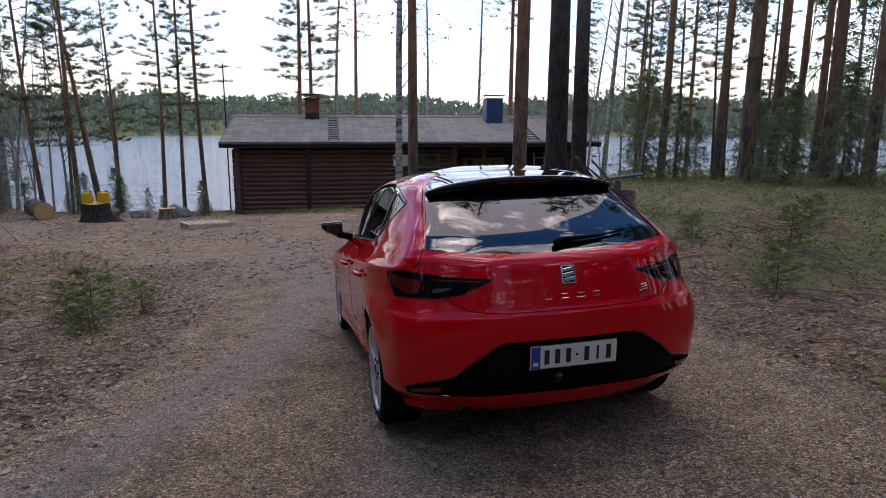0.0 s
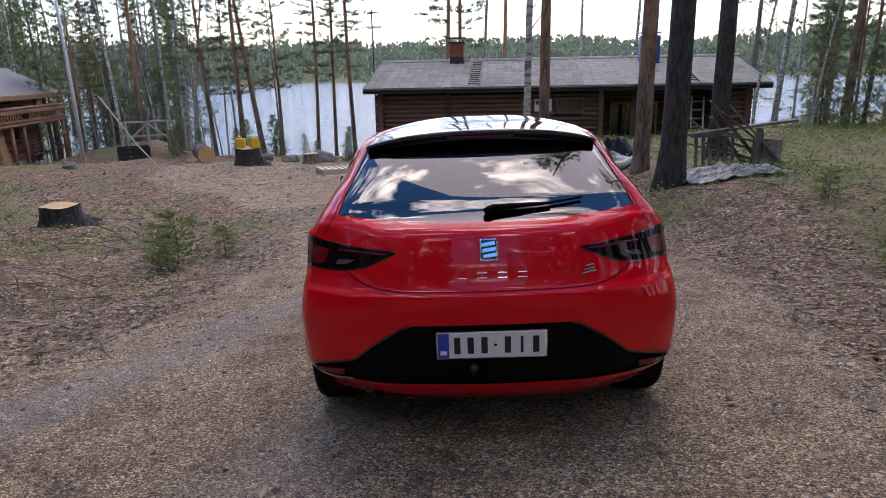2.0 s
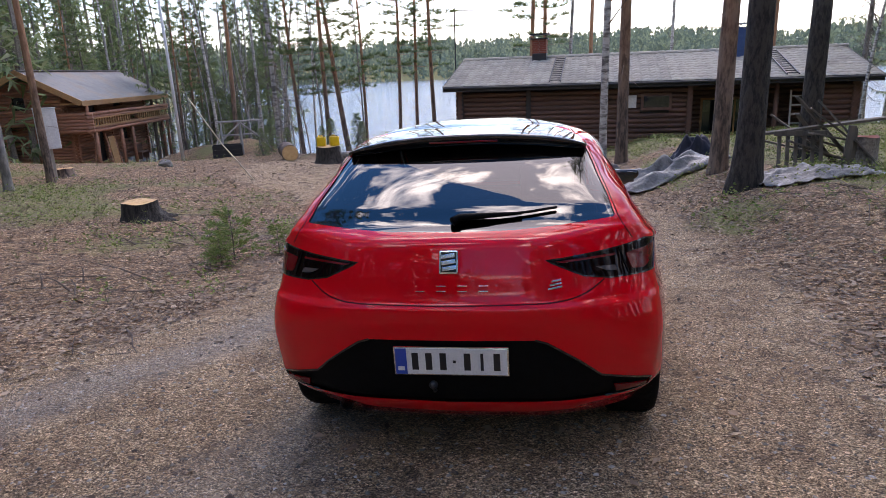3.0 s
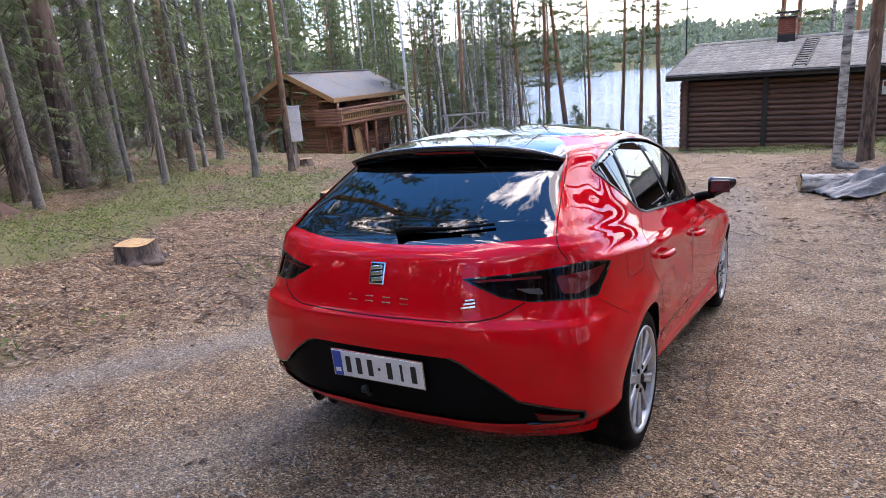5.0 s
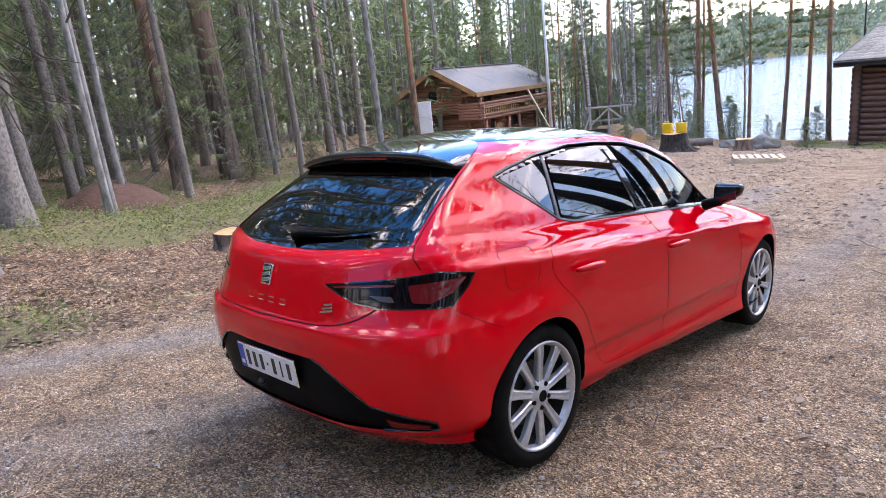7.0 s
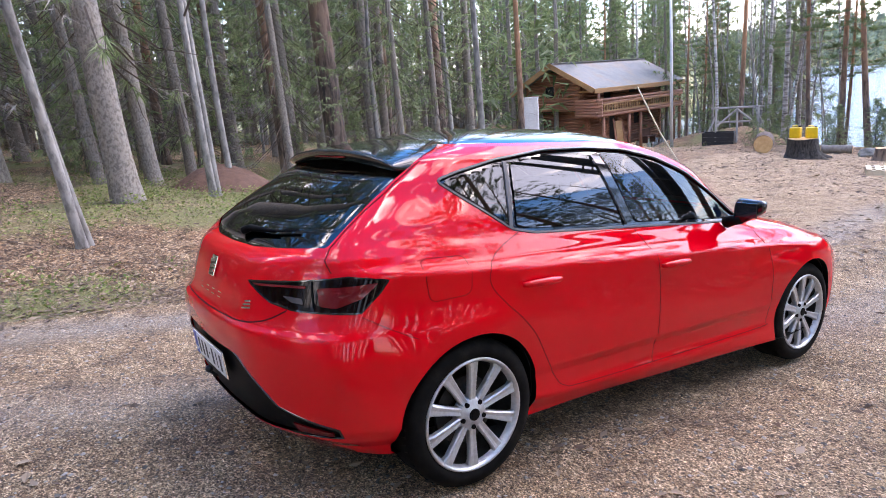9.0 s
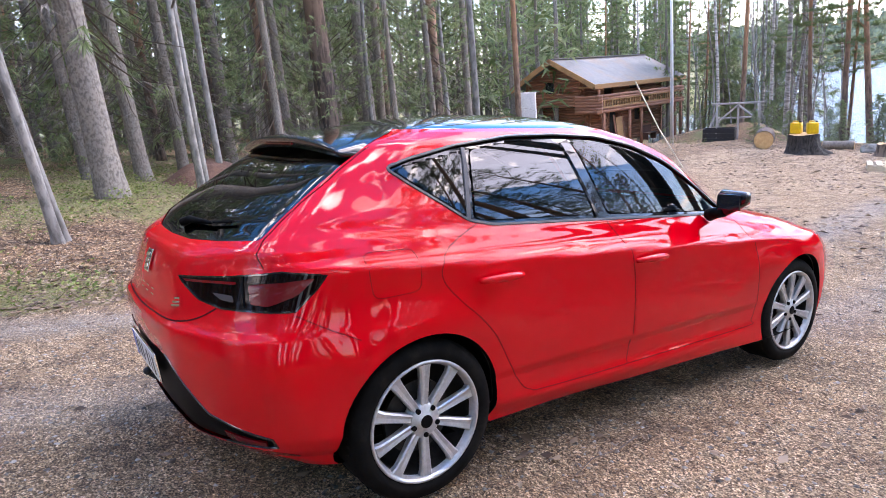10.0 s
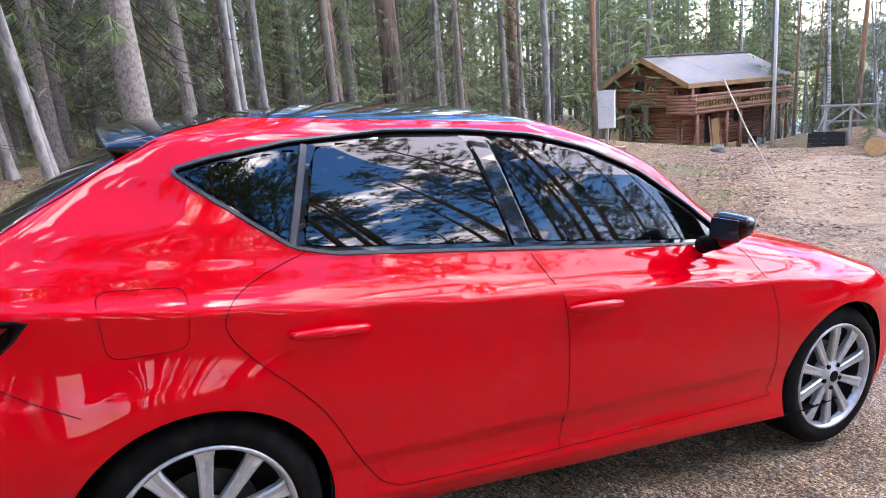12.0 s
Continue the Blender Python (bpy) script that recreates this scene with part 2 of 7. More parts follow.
def leafy(name, a, b_col, c3=None, through_light=0.0):
    m, n, l, b = mat(name, 0.65, 0.0, a)
    g = n.new("ShaderNodeNewGeometry")
    stops = [(0.0, a), (1.0, b_col)] if c3 is None else [(0.0, a), (0.55, b_col), (1.0, c3)]
    c = ramp(n, l, g.outputs["Random Per Island"], stops)
    t = tex(n, l, 0.8, 3)
    c = blend(n, l, 0.6, c, ramp(n, l, t.outputs["Fac"], [(0.3, (0.5, 0.5, 0.5)), (0.7, (1, 1, 1))]), "MULTIPLY")
    l.new(c, b.inputs["Base Color"])
    if through_light:
        tl, mx = n.new("ShaderNodeBsdfTranslucent"), n.new("ShaderNodeMixShader")
        mx.inputs["Fac"].default_value = through_light
        l.new(c, tl.inputs["Color"])
        l.new(b.outputs["BSDF"], mx.inputs[1])
        l.new(tl.outputs["BSDF"], mx.inputs[2])
        l.new(mx.outputs["Shader"], n["Material Output"].inputs["Surface"])
    return m


M_NEEDLE_PINE = leafy("pine_needles", (0.095, 0.14, 0.055), (0.19, 0.245, 0.095), None, 0.55)
M_NEEDLE_SPRUCE = leafy("spruce_needles", (0.13, 0.19, 0.075), (0.27, 0.35, 0.15), (0.36, 0.39, 0.22), 0.45)
M_DRYTWIG = leafy("dry_spruce_twigs", (0.20, 0.175, 0.145), (0.36, 0.325, 0.275))
M_LEAF_SPRING = leafy("spring_leaves", (0.12, 0.18, 0.035), (0.20, 0.26, 0.07), None, 0.45)
M_BILBERRY = leafy("bilberry_green", (0.11, 0.165, 0.035), (0.23, 0.30, 0.07), (0.30, 0.31, 0.11), 0.35)
M_SAPLING = leafy("sapling_needles", (0.13, 0.21, 0.045), (0.27, 0.36, 0.10), None, 0.4)
M_GRASS = leafy("grass_blades", (0.11, 0.145, 0.035), (0.20, 0.22, 0.07), (0.33, 0.28, 0.15))
M_LITTER = leafy("fallen_leaves", (0.07, 0.038, 0.022), (0.24, 0.155, 0.095), (0.44, 0.325, 0.22))
M_STONE = leafy("gravel_stones", (0.06, 0.052, 0.044), (0.27, 0.245, 0.21), (0.58, 0.54, 0.48))
# greens lightened, with the haze over the lake put into the colour
M_FOREST = leafy("far_forest_hazy_green", (0.12, 0.16, 0.11), (0.19, 0.235, 0.145), (0.32, 0.36, 0.19))
M_HEATHER = leafy("brown_heather", (0.10, 0.055, 0.04), (0.16, 0.10, 0.065), (0.12, 0.12, 0.05))

# ---- building helpers ----
def mesh_of(bm, smooth=False, name="m"):
    me = bpy.data.meshes.new(name)
    bm.normal_update()
    bm.to_mesh(me)
    bm.free()
    if smooth:
        me.shade_smooth()
    return me


def part(name, bm, material, parent=None, label="", smooth=False):
    me = bm if isinstance(bm, bpy.types.Mesh) else mesh_of(bm, smooth, name)
    if material and not me.materials:
        me.materials.append(material)
    ob = new(name, me)
    if parent:
        ob.parent = parent
    if label:
        ob["label"] = label
    return ob


def thing(name, label, category, m=None, group="", kind=""):
    """An Empty at the base of a thing, which parents its parts."""
    ob = new(name)
    ob.empty_display_size = 0.2
    if m is not None:
        ob.matrix_world = m
    return tagged(ob, label, category, group, kind)


def box(bm, x0, x1, y0, y1, z0, z1, bevel=0.0, m=None):
    g = bmesh.ops.create_cube(bm, size=1.0)
    v = g["verts"]
    bmesh.ops.scale(bm, vec=(x1 - x0, y1 - y0, z1 - z0), verts=v)
    bmesh.ops.translate(bm, vec=((x0 + x1) / 2, (y0 + y1) / 2, (z0 + z1) / 2), verts=v)
    if bevel:
        e = list({e for q in v for e in q.link_edges})
        r = bmesh.ops.bevel(bm, geom=e, offset=bevel, segments=2, affect="EDGES", profile=0.6)
        v = r["verts"]
    if m is not None:
        bmesh.ops.transform(bm, matrix=m, verts=[q for q in v if q.is_valid])
    return v


def tube(bm, pts, radii, sides=8, cap=True):
    """A round bar along points, of changing radius."""
    rings = []
    ref = Vector((0.31, 0.17, 0.93))
    for i, p in enumerate(pts):
        p = Vector(p)
        d = (Vector(pts[min(i + 1, len(pts) - 1)]) - Vector(pts[max(i - 1, 0)])).normalized()
        a = d.cross(ref if abs(d.dot(ref)) < 0.9 else Vector((1, 0, 0))).normalized()
        b = d.cross(a)
        r = radii[i] if isinstance(radii, (list, tuple)) else radii
        rings.append([bm.verts.new(p + r * (math.cos(k * math.tau / sides) * a + math.sin(k * math.tau / sides) * b)) for k in range(sides)])
    for q, s in zip(rings, rings[1:]):
        for k in range(sides):
            bm.faces.new((q[k], q[(k + 1) % sides], s[(k + 1) % sides], s[k]))
    if cap:
        bm.faces.new(rings[0][::-1])
        bm.faces.new(rings[-1])
    return rings


def lathe(bm, profile, steps=48, axis="x"):
    """Turns a profile of (along, radius) pairs round an axis."""
    rings = []
    for a, r in profile:
        ring = []
        for k in range(steps):
            c, s = r * math.cos(k * math.tau / steps), r * math.sin(k * math.tau / steps)
            ring.append(bm.verts.new((a, c, s) if axis == "x" else (c, s, a)))
        rings.append(ring)
    for q, s in zip(rings, rings[1:]):
        for k in range(steps):
            bm.faces.new((q[k], q[(k + 1) % steps], s[(k + 1) % steps], s[k]))
    return rings


def smooth_curve(xs, ys):
    """Monotone cubic through a few pairs."""
    xs, ys = np.array(xs, float), np.array(ys, float)
    h, d = np.diff(xs), np.diff(ys) / np.diff(xs)
    m = np.zeros_like(ys)
    m[0], m[-1] = d[0], d[-1]
    for i in range(1, len(xs) - 1):
        if d[i - 1] * d[i] > 0:
            w1, w2 = 2 * h[i] + h[i - 1], h[i] + 2 * h[i - 1]
            m[i] = (w1 + w2) / (w1 / d[i - 1] + w2 / d[i])

    def f(x):
        x = min(max(x, xs[0]), xs[-1])
        i = min(int(np.searchsorted(xs, x, "right")) - 1, len(xs) - 2)
        t = (x - xs[i]) / h[i]
        return float((2 * t**3 - 3 * t**2 + 1) * ys[i] + (t**3 - 2 * t**2 + t) * h[i] * m[i] + (3 * t**2 - 2 * t**3) * ys[i + 1] + (t**3 - t**2) * h[i] * m[i + 1])
    return f


def step(a):
    a = min(max(a, 0.0), 1.0)
    return a * a * (3 - 2 * a)


def from_lists(name, verts, faces, material, smooth=False):
    me = bpy.data.meshes.new(name)
    me.from_pydata(verts, [], faces)
    me.materials.append(material)
    if smooth:
        me.shade_smooth()
    return me

# ---- ground, lake, far shore ----
LAKE = -3.35
fall = smooth_curve((-60, -6, 4, 8, 13, 18, 23, 26, 30, 36, 60), (3.2, 0.58, -0.385, -0.62, -0.90, -1.15, -1.66, -1.86, -2.6, -4.2, -6.0))
land = smooth_curve((-60, -6, 4, 8, 13, 18, 23, 26, 30, 36, 60), (3.2, 0.58, -0.385, -0.58, -0.75, -0.9, -1.2, -1.3, -1.5, -1.8, -2.4))


drive_left = smooth_curve((-60, -1, 1, 4.5, 6.5, 10, 14, 18, 21, 23), (-3.2, -3.1, -2.6, -2.25, -2.8, -5.2, -8.5, -9.5, -8.5, -6.0))
drive_right = smooth_curve((-60, -1, 1, 4.5, 9, 13, 17, 20, 23), (1.7, 1.75, 2.2, 2.05, 1.7, 1.0, 0.4, -3.0, -6.0))


def drive(x, y):
    """1 on the gravel drive, 0 off it, soft between."""
    lo, hi = drive_left(y), drive_right(y)
    d = max(lo - x, x - hi) + 0.45 * noise.noise(Vector((x * 0.8, y * 0.8, 3.1)))
    return 1 - step((d + 0.35) / 0.9)


worn_left = smooth_curve((-60, -4, -0.4, 1.1, 2.7, 6.1, 10), (-3.4, -3.3, -2.5, -1.9, -1.45, -1.2, -1.8))


def worn(x, y):
    """1 in the grey gravel of the two wheel tracks, which bend into the yard."""
    c = worn_left(y) + 0.12 * noise.noise(Vector((0.3, y * 0.9, 7)))
    wide = 0.33 + 0.10 * noise.noise(Vector((x, y, 5)))
    return max(math.exp(-((x - c) / wide) ** 2), 0.7 * math.exp(-((x - c - 1.75) / (wide * 1.2)) ** 2)) if -20 < y < 11 else 0.0


def ground_z(x, y):
    left = step((-x - 0.5 * y - 4) / 14) if y > 14 else step((-x - 11) / 14)
    right = step((x - 16) / 16)
    side = max(left, right) if y > 14 else 0
    z = fall(y) * (1 - side) + land(y) * side
    r = math.hypot(x, y)
    if r > 60:
        far = step((r - 375) / 60)
        az = math.degrees(math.atan2(x, y))
        bed = -7.0 if -33 < az < 58 else -1.5
        z = z + (bed - z) * step((r - 60) / 20)
        z = z + (7.0 + 4.0 * noise.noise(Vector((az * 0.08, 0.5, 0))) - z) * far
    z += 1.25 * step((y - 25.2) / 4) * step((-x - 11 - 0.4 * (y - 26)) / 4) * step((x + 21.5) / 2.5) * step((62 - y) / 20)
    z -= 0.85 * step((-x - 13.5) / 7) * step((y - 17) / 6.5) * step((35 - y) / 5) * step((x + 32) / 4)
    z += 0.0228 * max(-4, min(4, x)) * step((10 - abs(x)) / 6)
    z += 0.45 * step((x - 1.8) / 2.0) * step((y - 1) / 5) * step((30 - y) / 8) + 0.40 * step((x - 5) / 5) * step((y - 4) / 8) * step((34 - y) / 10)
    z += 0.2 * step((-4 - x) / 3) * step((4 - y) / 4)
    if r < 80:
        rough = 1 - 0.82 * drive(x, y)
        z += rough * (0.06 * noise.noise(Vector((x * 0.7, y * 0.7, 0))) + 0.035 * noise.noise(Vector((x * 2.3, y * 2.3, 5)))) + 0.012 * noise.noise(Vector((x * 3.1, y * 3.1, 9)))
    return z


def greenness(x, y):
    """How much low green grows at a place: the right bank and a band before the left forest."""
    n1 = noise.noise(Vector((x * 0.45, y * 0.45, 17)))
    if x > 2.4:
        return 0.40 + 1.25 * n1 + 0.40 * step((x - 3.5) / 4) + 0.25 * step((y - 8) / 6)
    g = 0.05 + 0.9 * n1 + 0.85 * math.exp(-((x + 10.5 + 0.2 * (y - 4)) / 2.8) ** 2) * step((y + 3) / 4) * step((14 - y) / 4)
    if x < -13 - 0.2 * y:
        g += 0.25
    if y > 17.5 and -5 < x < 9:
        g += 0.5
    elif y > 12 and x > -13:
        g -= 0.3
    return g


def axis(lo, hi, fine, far):
    out = list(np.arange(lo, hi + 1e-6, fine))
    a, s = out[-1], fine
    while a < far:
        s *= 1.17
        a += s
        out.append(a)
    a, s = out[0], fine
    while a > -far:
        s *= 1.17
        a -= s
        out.insert(0, a)
    return out


gx, gy = axis(-13, 10, 0.17, 2600), axis(-7, 27, 0.17, 2600)
gv = [(x, y, ground_z(x, y)) for y in gy for x in gx]
nx = len(gx)
gf = [(j * nx + i, j * nx + i + 1, (j + 1) * nx + i + 1, (j + 1) * nx + i) for j in range(len(gy) - 1) for i in range(nx - 1)]

M_GROUND, n_, l_, b_ = mat("forest_ground", 0.95)
mask = n_.new("ShaderNodeAttribute")
mask.attribute_name = "drive"
tg = tex(n_, l_, 55, 8, 0.7)
tg2 = tex(n_, l_, 0.9, 6, 0.6)
tg3 = tex(n_, l_, 7.0, 8, 0.65)
tv = tex(n_, l_, 48, kind="voronoi")
gravel = ramp(n_, l_, tg.outputs["Fac"], [(0.34, (0.115, 0.083, 0.060)), (0.5, (0.30, 0.232, 0.175)), (0.66, (0.56, 0.465, 0.38))])
gravel = blend(n_, l_, 0.8, gravel, ramp(n_, l_, tg2.outputs["Fac"], [(0.3, (0.62, 0.57, 0.52)), (0.5, (0.95, 0.90, 0.84)), (0.7, (1.15, 1.17, 1.18))]), "MULTIPLY")
gravel = blend(n_, l_, ramp(n_, l_, tg3.outputs["Fac"], [(0.48, (0, 0, 0)), (0.66, (0.8, 0.8, 0.8))]), gravel, (0.215, 0.14, 0.090))
tc1 = tex(n_, l_, 130, 3, 0.5)
gravel = blend(n_, l_, ramp(n_, l_, tc1.outputs["Fac"], [(0.60, (0, 0, 0)), (0.68, (0.85, 0.85, 0.85))]), gravel, (0.60, 0.51, 0.42))
tc2 = tex(n_, l_, 85, 4, 0.6)
gravel = blend(n_, l_, ramp(n_, l_, tc2.outputs["Fac"], [(0.33, (0.9, 0.9, 0.9)), (0.42, (0, 0, 0))]), gravel, (0.055, 0.040, 0.031))
def grains(scale, stops, stretch=(1, 1, 1)):
    """Cells of random value: stones, chips or leaves lying side by side."""
    v = tex(n_, l_, scale, kind="voronoi", stretch=stretch)
    sp_ = n_.new("ShaderNodeSeparateColor")
    l_.new(v.outputs["Color"], sp_.inputs["Color"])
    return ramp(n_, l_, sp_.outputs["Red"], stops)


STONES = [(0.0, (0.04, 0.028, 0.020)), (0.3, (0.135, 0.094, 0.064)), (0.65, (0.32, 0.24, 0.172)), (0.9, (0.48, 0.40, 0.315)), (1.0, (0.62, 0.55, 0.47))]
gravel = blend(n_, l_, 0.62, gravel, grains(80, STONES, (1, 1.25, 1)))
CHIPS = [(0.0, (0.10, 0.09, 0.08)), (0.35, (0.58, 0.55, 0.52)), (0.75, (1.25, 1.24, 1.22)), (1.0, (1.75, 1.74, 1.70))]
gravel = blend(n_, l_, 1.0, gravel, grains(190, CHIPS), "MULTIPLY")
tpatch = tex(n_, l_, 2.6, 9, 0.72)
PATCH = [(0.34, (0.64, 0.53, 0.40)), (0.47, (1.36, 1.19, 0.93)), (0.62, (1.76, 1.64, 1.36))]
gravel = blend(n_, l_, 0.85, gravel, ramp(n_, l_, tpatch.outputs["Fac"], PATCH), "MULTIPLY")
lane = n_.new("ShaderNodeAttribute")
lane.attribute_name = "worn"
grey = blend(n_, l_, 1.0, grains(120, [(0.0, (0.09, 0.088, 0.084)), (0.4, (0.24, 0.235, 0.225)), (0.8, (0.42, 0.41, 0.39)), (1.0, (0.62, 0.61, 0.59))], (1, 1.2, 1)), grains(230, CHIPS), "MULTIPLY")
gravel = blend(n_, l_, ramp(n_, l_, lane.outputs["Fac"], [(0.15, (0, 0, 0)), (0.9, (0.45, 0.45, 0.45))]), gravel, grey)
earth = ramp(n_, l_, tg3.outputs["Fac"], [(0.34, (0.05, 0.031, 0.021)), (0.5, (0.175, 0.115, 0.074)), (0.66, (0.36, 0.255, 0.175))])
gmask = n_.new("ShaderNodeAttribute")
gmask.attribute_name = "green"
gadd = n_.new("ShaderNodeMath")
gadd.operation = "MULTIPLY_ADD"
gadd.inputs[1].default_value = 0.9
l_.new(tg3.outputs["Fac"], gadd.inputs[0])
l_.new(gmask.outputs["Fac"], gadd.inputs[2])
LEAVES = [(0.0, (0.025, 0.015, 0.011)), (0.35, (0.11, 0.067, 0.043)), (0.65, (0.28, 0.185, 0.12)), (0.85, (0.40, 0.30, 0.22)), (1.0, (0.60, 0.50, 0.41))]
earth = blend(n_, l_, 0.6, earth, grains(26, LEAVES, (1, 1.6, 1)))
earth = blend(n_, l_, 1.0, earth, grains(95, CHIPS, (1.5, 1, 1)), "MULTIPLY")
earth = blend(n_, l_, 0.85, earth, ramp(n_, l_, tpatch.outputs["Fac"], PATCH), "MULTIPLY")
moss = ramp(n_, l_, gadd.outputs[0], [(0.72, (0, 0, 0)), (1.1, (0.8, 0.8, 0.8))])
earth = blend(n_, l_, moss, earth, ramp(n_, l_, tg.outputs["Fac"], [(0.3, (0.10, 0.115, 0.035)), (0.7, (0.27, 0.27, 0.10))]))
edge = n_.new("ShaderNodeMath")
edge.operation = "MULTIPLY_ADD"
edge.inputs[1].default_value = 0.9
l_.new(tg3.outputs["Fac"], edge.inputs[0])
l_.new(mask.outputs["Fac"], edge.inputs[2])
soft = ramp(n_, l_, edge.outputs[0], [(0.72, (0, 0, 0)), (1.0, (1, 1, 1))])
l_.new(blend(n_, l_, soft, earth, gravel), b_.inputs["Base Color"])
hgt = n_.new("ShaderNodeMath")
hgt.operation = "MULTIPLY_ADD"
hgt.inputs[1].default_value = 0.35
l_.new(tv.outputs["Distance"], hgt.inputs[0])
l_.new(tg.outputs["Fac"], hgt.inputs[2])
bump(n_, l_, b_, hgt.outputs[0], 1.0, 0.03)

me = from_lists("ground", gv, gf, M_GROUND, True)
at = me.attributes.new("drive", "FLOAT", "POINT")
at.data.foreach_set("value", [drive(x, y) if abs(x) < 30 and -30 < y < 40 else (1.0 if abs(x - 0.2) < 2.4 and y < 0 and y > -60 else 0.0) for x, y, z in gv])
at3 = me.attributes.new("worn", "FLOAT", "POINT")
at3.data.foreach_set("value", [worn(x, y) if abs(x) < 8 and -20 < y < 12 else 0.0 for x, y, z in gv])
at2 = me.attributes.new("green", "FLOAT", "POINT")
at2.data.foreach_set("value", [min(1.0, max(0.0, greenness(x, y))) if abs(x) < 40 and -30 < y < 40 else 0.6 for x, y, z in gv])
ground = tagged(new("ground", me), "sloping forest ground with a brown gravel drive and leaf litter", "ground", kind="structure")

M_WATER, n_, l_, b_ = mat("lake_water", 0.05, 0.0, (0.10, 0.13, 0.165), IOR=1.75)
tw = tex(n_, l_, 0.55, 5, 0.6, (0.35, 1, 1))
tw2 = tex(n_, l_, 3.0, 4, 0.6, (0.4, 1, 1))
add = n_.new("ShaderNodeMath")
add.operation = "MULTIPLY_ADD"
add.inputs[1].default_value = 0.35
l_.new(tw2.outputs["Fac"], add.inputs[0])
l_.new(tw.outputs["Fac"], add.inputs[2])
bump(n_, l_, b_, add.outputs[0], 1.0, 0.35)
lk = []
for r in (22, 60, 120, 200, 300, 420):
    for k in range(41):
        a = math.radians(-44 + 122 * k / 40)
        lk.append((r * math.sin(a), max(r * math.cos(a), 20 if r < 60 else -400), LAKE))
lf = [(j * 41 + i, j * 41 + i + 1, (j + 1) * 41 + i + 1, (j + 1) * 41 + i) for j in range(5) for i in range(40)]
tagged(new("lake_water", from_lists("lake_water", lk, [f[::-1] for f in lf], M_WATER)), "rippled pale blue lake water reflecting the sky", "lake", kind="structure")


def far_woods():
    rnd = random.Random(7)
    v, f = [], []
    for k in range(4300):
        az = radians(rnd.uniform(-50, 75))
        r = rnd.uniform(382, 520)
        x, y = r * math.sin(az), r * math.cos(az)
        z = ground_z(x, y) - 0.5
        h = rnd.uniform(9, 17) * (1 + 0.25 * noise.noise(Vector((math.degrees(az) * 0.15, 2, 0))))
        w = h * rnd.uniform(0.13, 0.24)
        leafy_tree = rnd.random() < 0.35
        for _ in range(34):
            q = rnd.random()
            rr = w * (1.1 - (0.35 if leafy_tree else 0.95) * q) * rnd.uniform(0.2, 1.1)
            a = rnd.uniform(0, math.tau)
            s = h * (0.12 if leafy_tree else 0.12) * rnd.uniform(0.6, 1.2)
            cx, cy, cz = x + rr * math.cos(a), y + rr * math.sin(a), z + h * (-0.04 + 0.97 * q)
            k = s * (0.55 if leafy_tree else 0.38)
            b0 = len(v)
            v += [(cx - k, cy, cz), (cx + rnd.uniform(-k, k) * 0.4, cy - 0.3, cz - s * 0.55), (cx + k, cy + rnd.uniform(-k, k), cz + rnd.uniform(-0.3, 0.3) * s), (cx + rnd.uniform(-k, k) * 0.5, cy + 0.2, cz + s * 0.7)]
            f.append((b0, b0 + 1, b0 + 2, b0 + 3))
    return from_lists("far_woods", v, f, M_FOREST)


tagged(new("far_woods", far_woods()), "green mixed forest on the far shore of the lake", "forest", kind="stuff")

# ---- buildings ----
def log_mesh(length, r, name="log", flat=0.86):
    """A round log along x, slightly uneven, with cut ends."""
    bm = bmesh.new()
    n = max(3, int(length / 0.8))
    pts = [(length * i / n, 0.006 * math.sin(i * 1.7), 0.004 * math.cos(i * 2.3)) for i in range(n + 1)]
    tube(bm, pts, [r * (1 + 0.02 * math.sin(i * 2.1)) for i in range(n + 1)], 10)
    for v in bm.verts:
        v.co.z *= flat
    return mesh_of(bm, False, name)


def log_wall(parent, m, length, count, pitch, material, openings=(), name="log", over=0.18, r=None):
    """Logs stacked along local x; openings are (x0, x1, first, last)."""
    cache = {}
    r = r or pitch * 0.60
    for i in range(count):
        runs = [(-over, length + over)]
        for x0, x1, a, b in openings:
            if a <= i <= b:
                runs = [q for s, e in runs for q in ((s, min(e, x0)), (max(s, x1), e)) if q[1] - q[0] > 0.05]
        for s, e in runs:
            key = round(e - s, 3)
            if key not in cache:
                me = log_mesh(e - s, r, name)
                me.materials.append(material)
                cache[key] = me
            ob = new(name, cache[key])
            ob.parent = parent
            ob.matrix_local = m @ pose(s, 0, pitch * (i + 0.5))


def plank(parent, name, x0, x1, y0, y1, z0, z1, material, m=None, bevel=0.004, label=""):
    bm = bmesh.new()
    box(bm, x0, x1, y0, y1, z0, z1, bevel, m)
    return part(name, bm, material, parent, label)


CAB = pose(-3.45, 23.35, -1.80, 0, 0, -3.6)
cabin = thing("log_cabin", "dark brown log cabin with a grey tiled roof by the lake", "cabin", CAB)
CL, CD, LP = 14.1, 6.6, 0.185
# black sheets behind the logs, so that chinks read as shade
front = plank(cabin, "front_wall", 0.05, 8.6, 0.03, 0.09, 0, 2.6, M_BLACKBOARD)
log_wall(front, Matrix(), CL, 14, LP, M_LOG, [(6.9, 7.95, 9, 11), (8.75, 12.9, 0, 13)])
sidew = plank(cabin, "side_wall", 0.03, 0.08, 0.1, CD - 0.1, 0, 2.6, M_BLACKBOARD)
log_wall(sidew, pose(0, 0, LP / 2, 0, 0, 90), CD, 14, LP, M_LOG)
log_wall(sidew, pose(CL, 0, LP / 2, 0, 0, 90), CD, 14, LP, M_LOG)
log_wall(sidew, pose(8.65, 0, LP / 2, 0, 0, 90), 1.6, 14, LP, M_LOG)
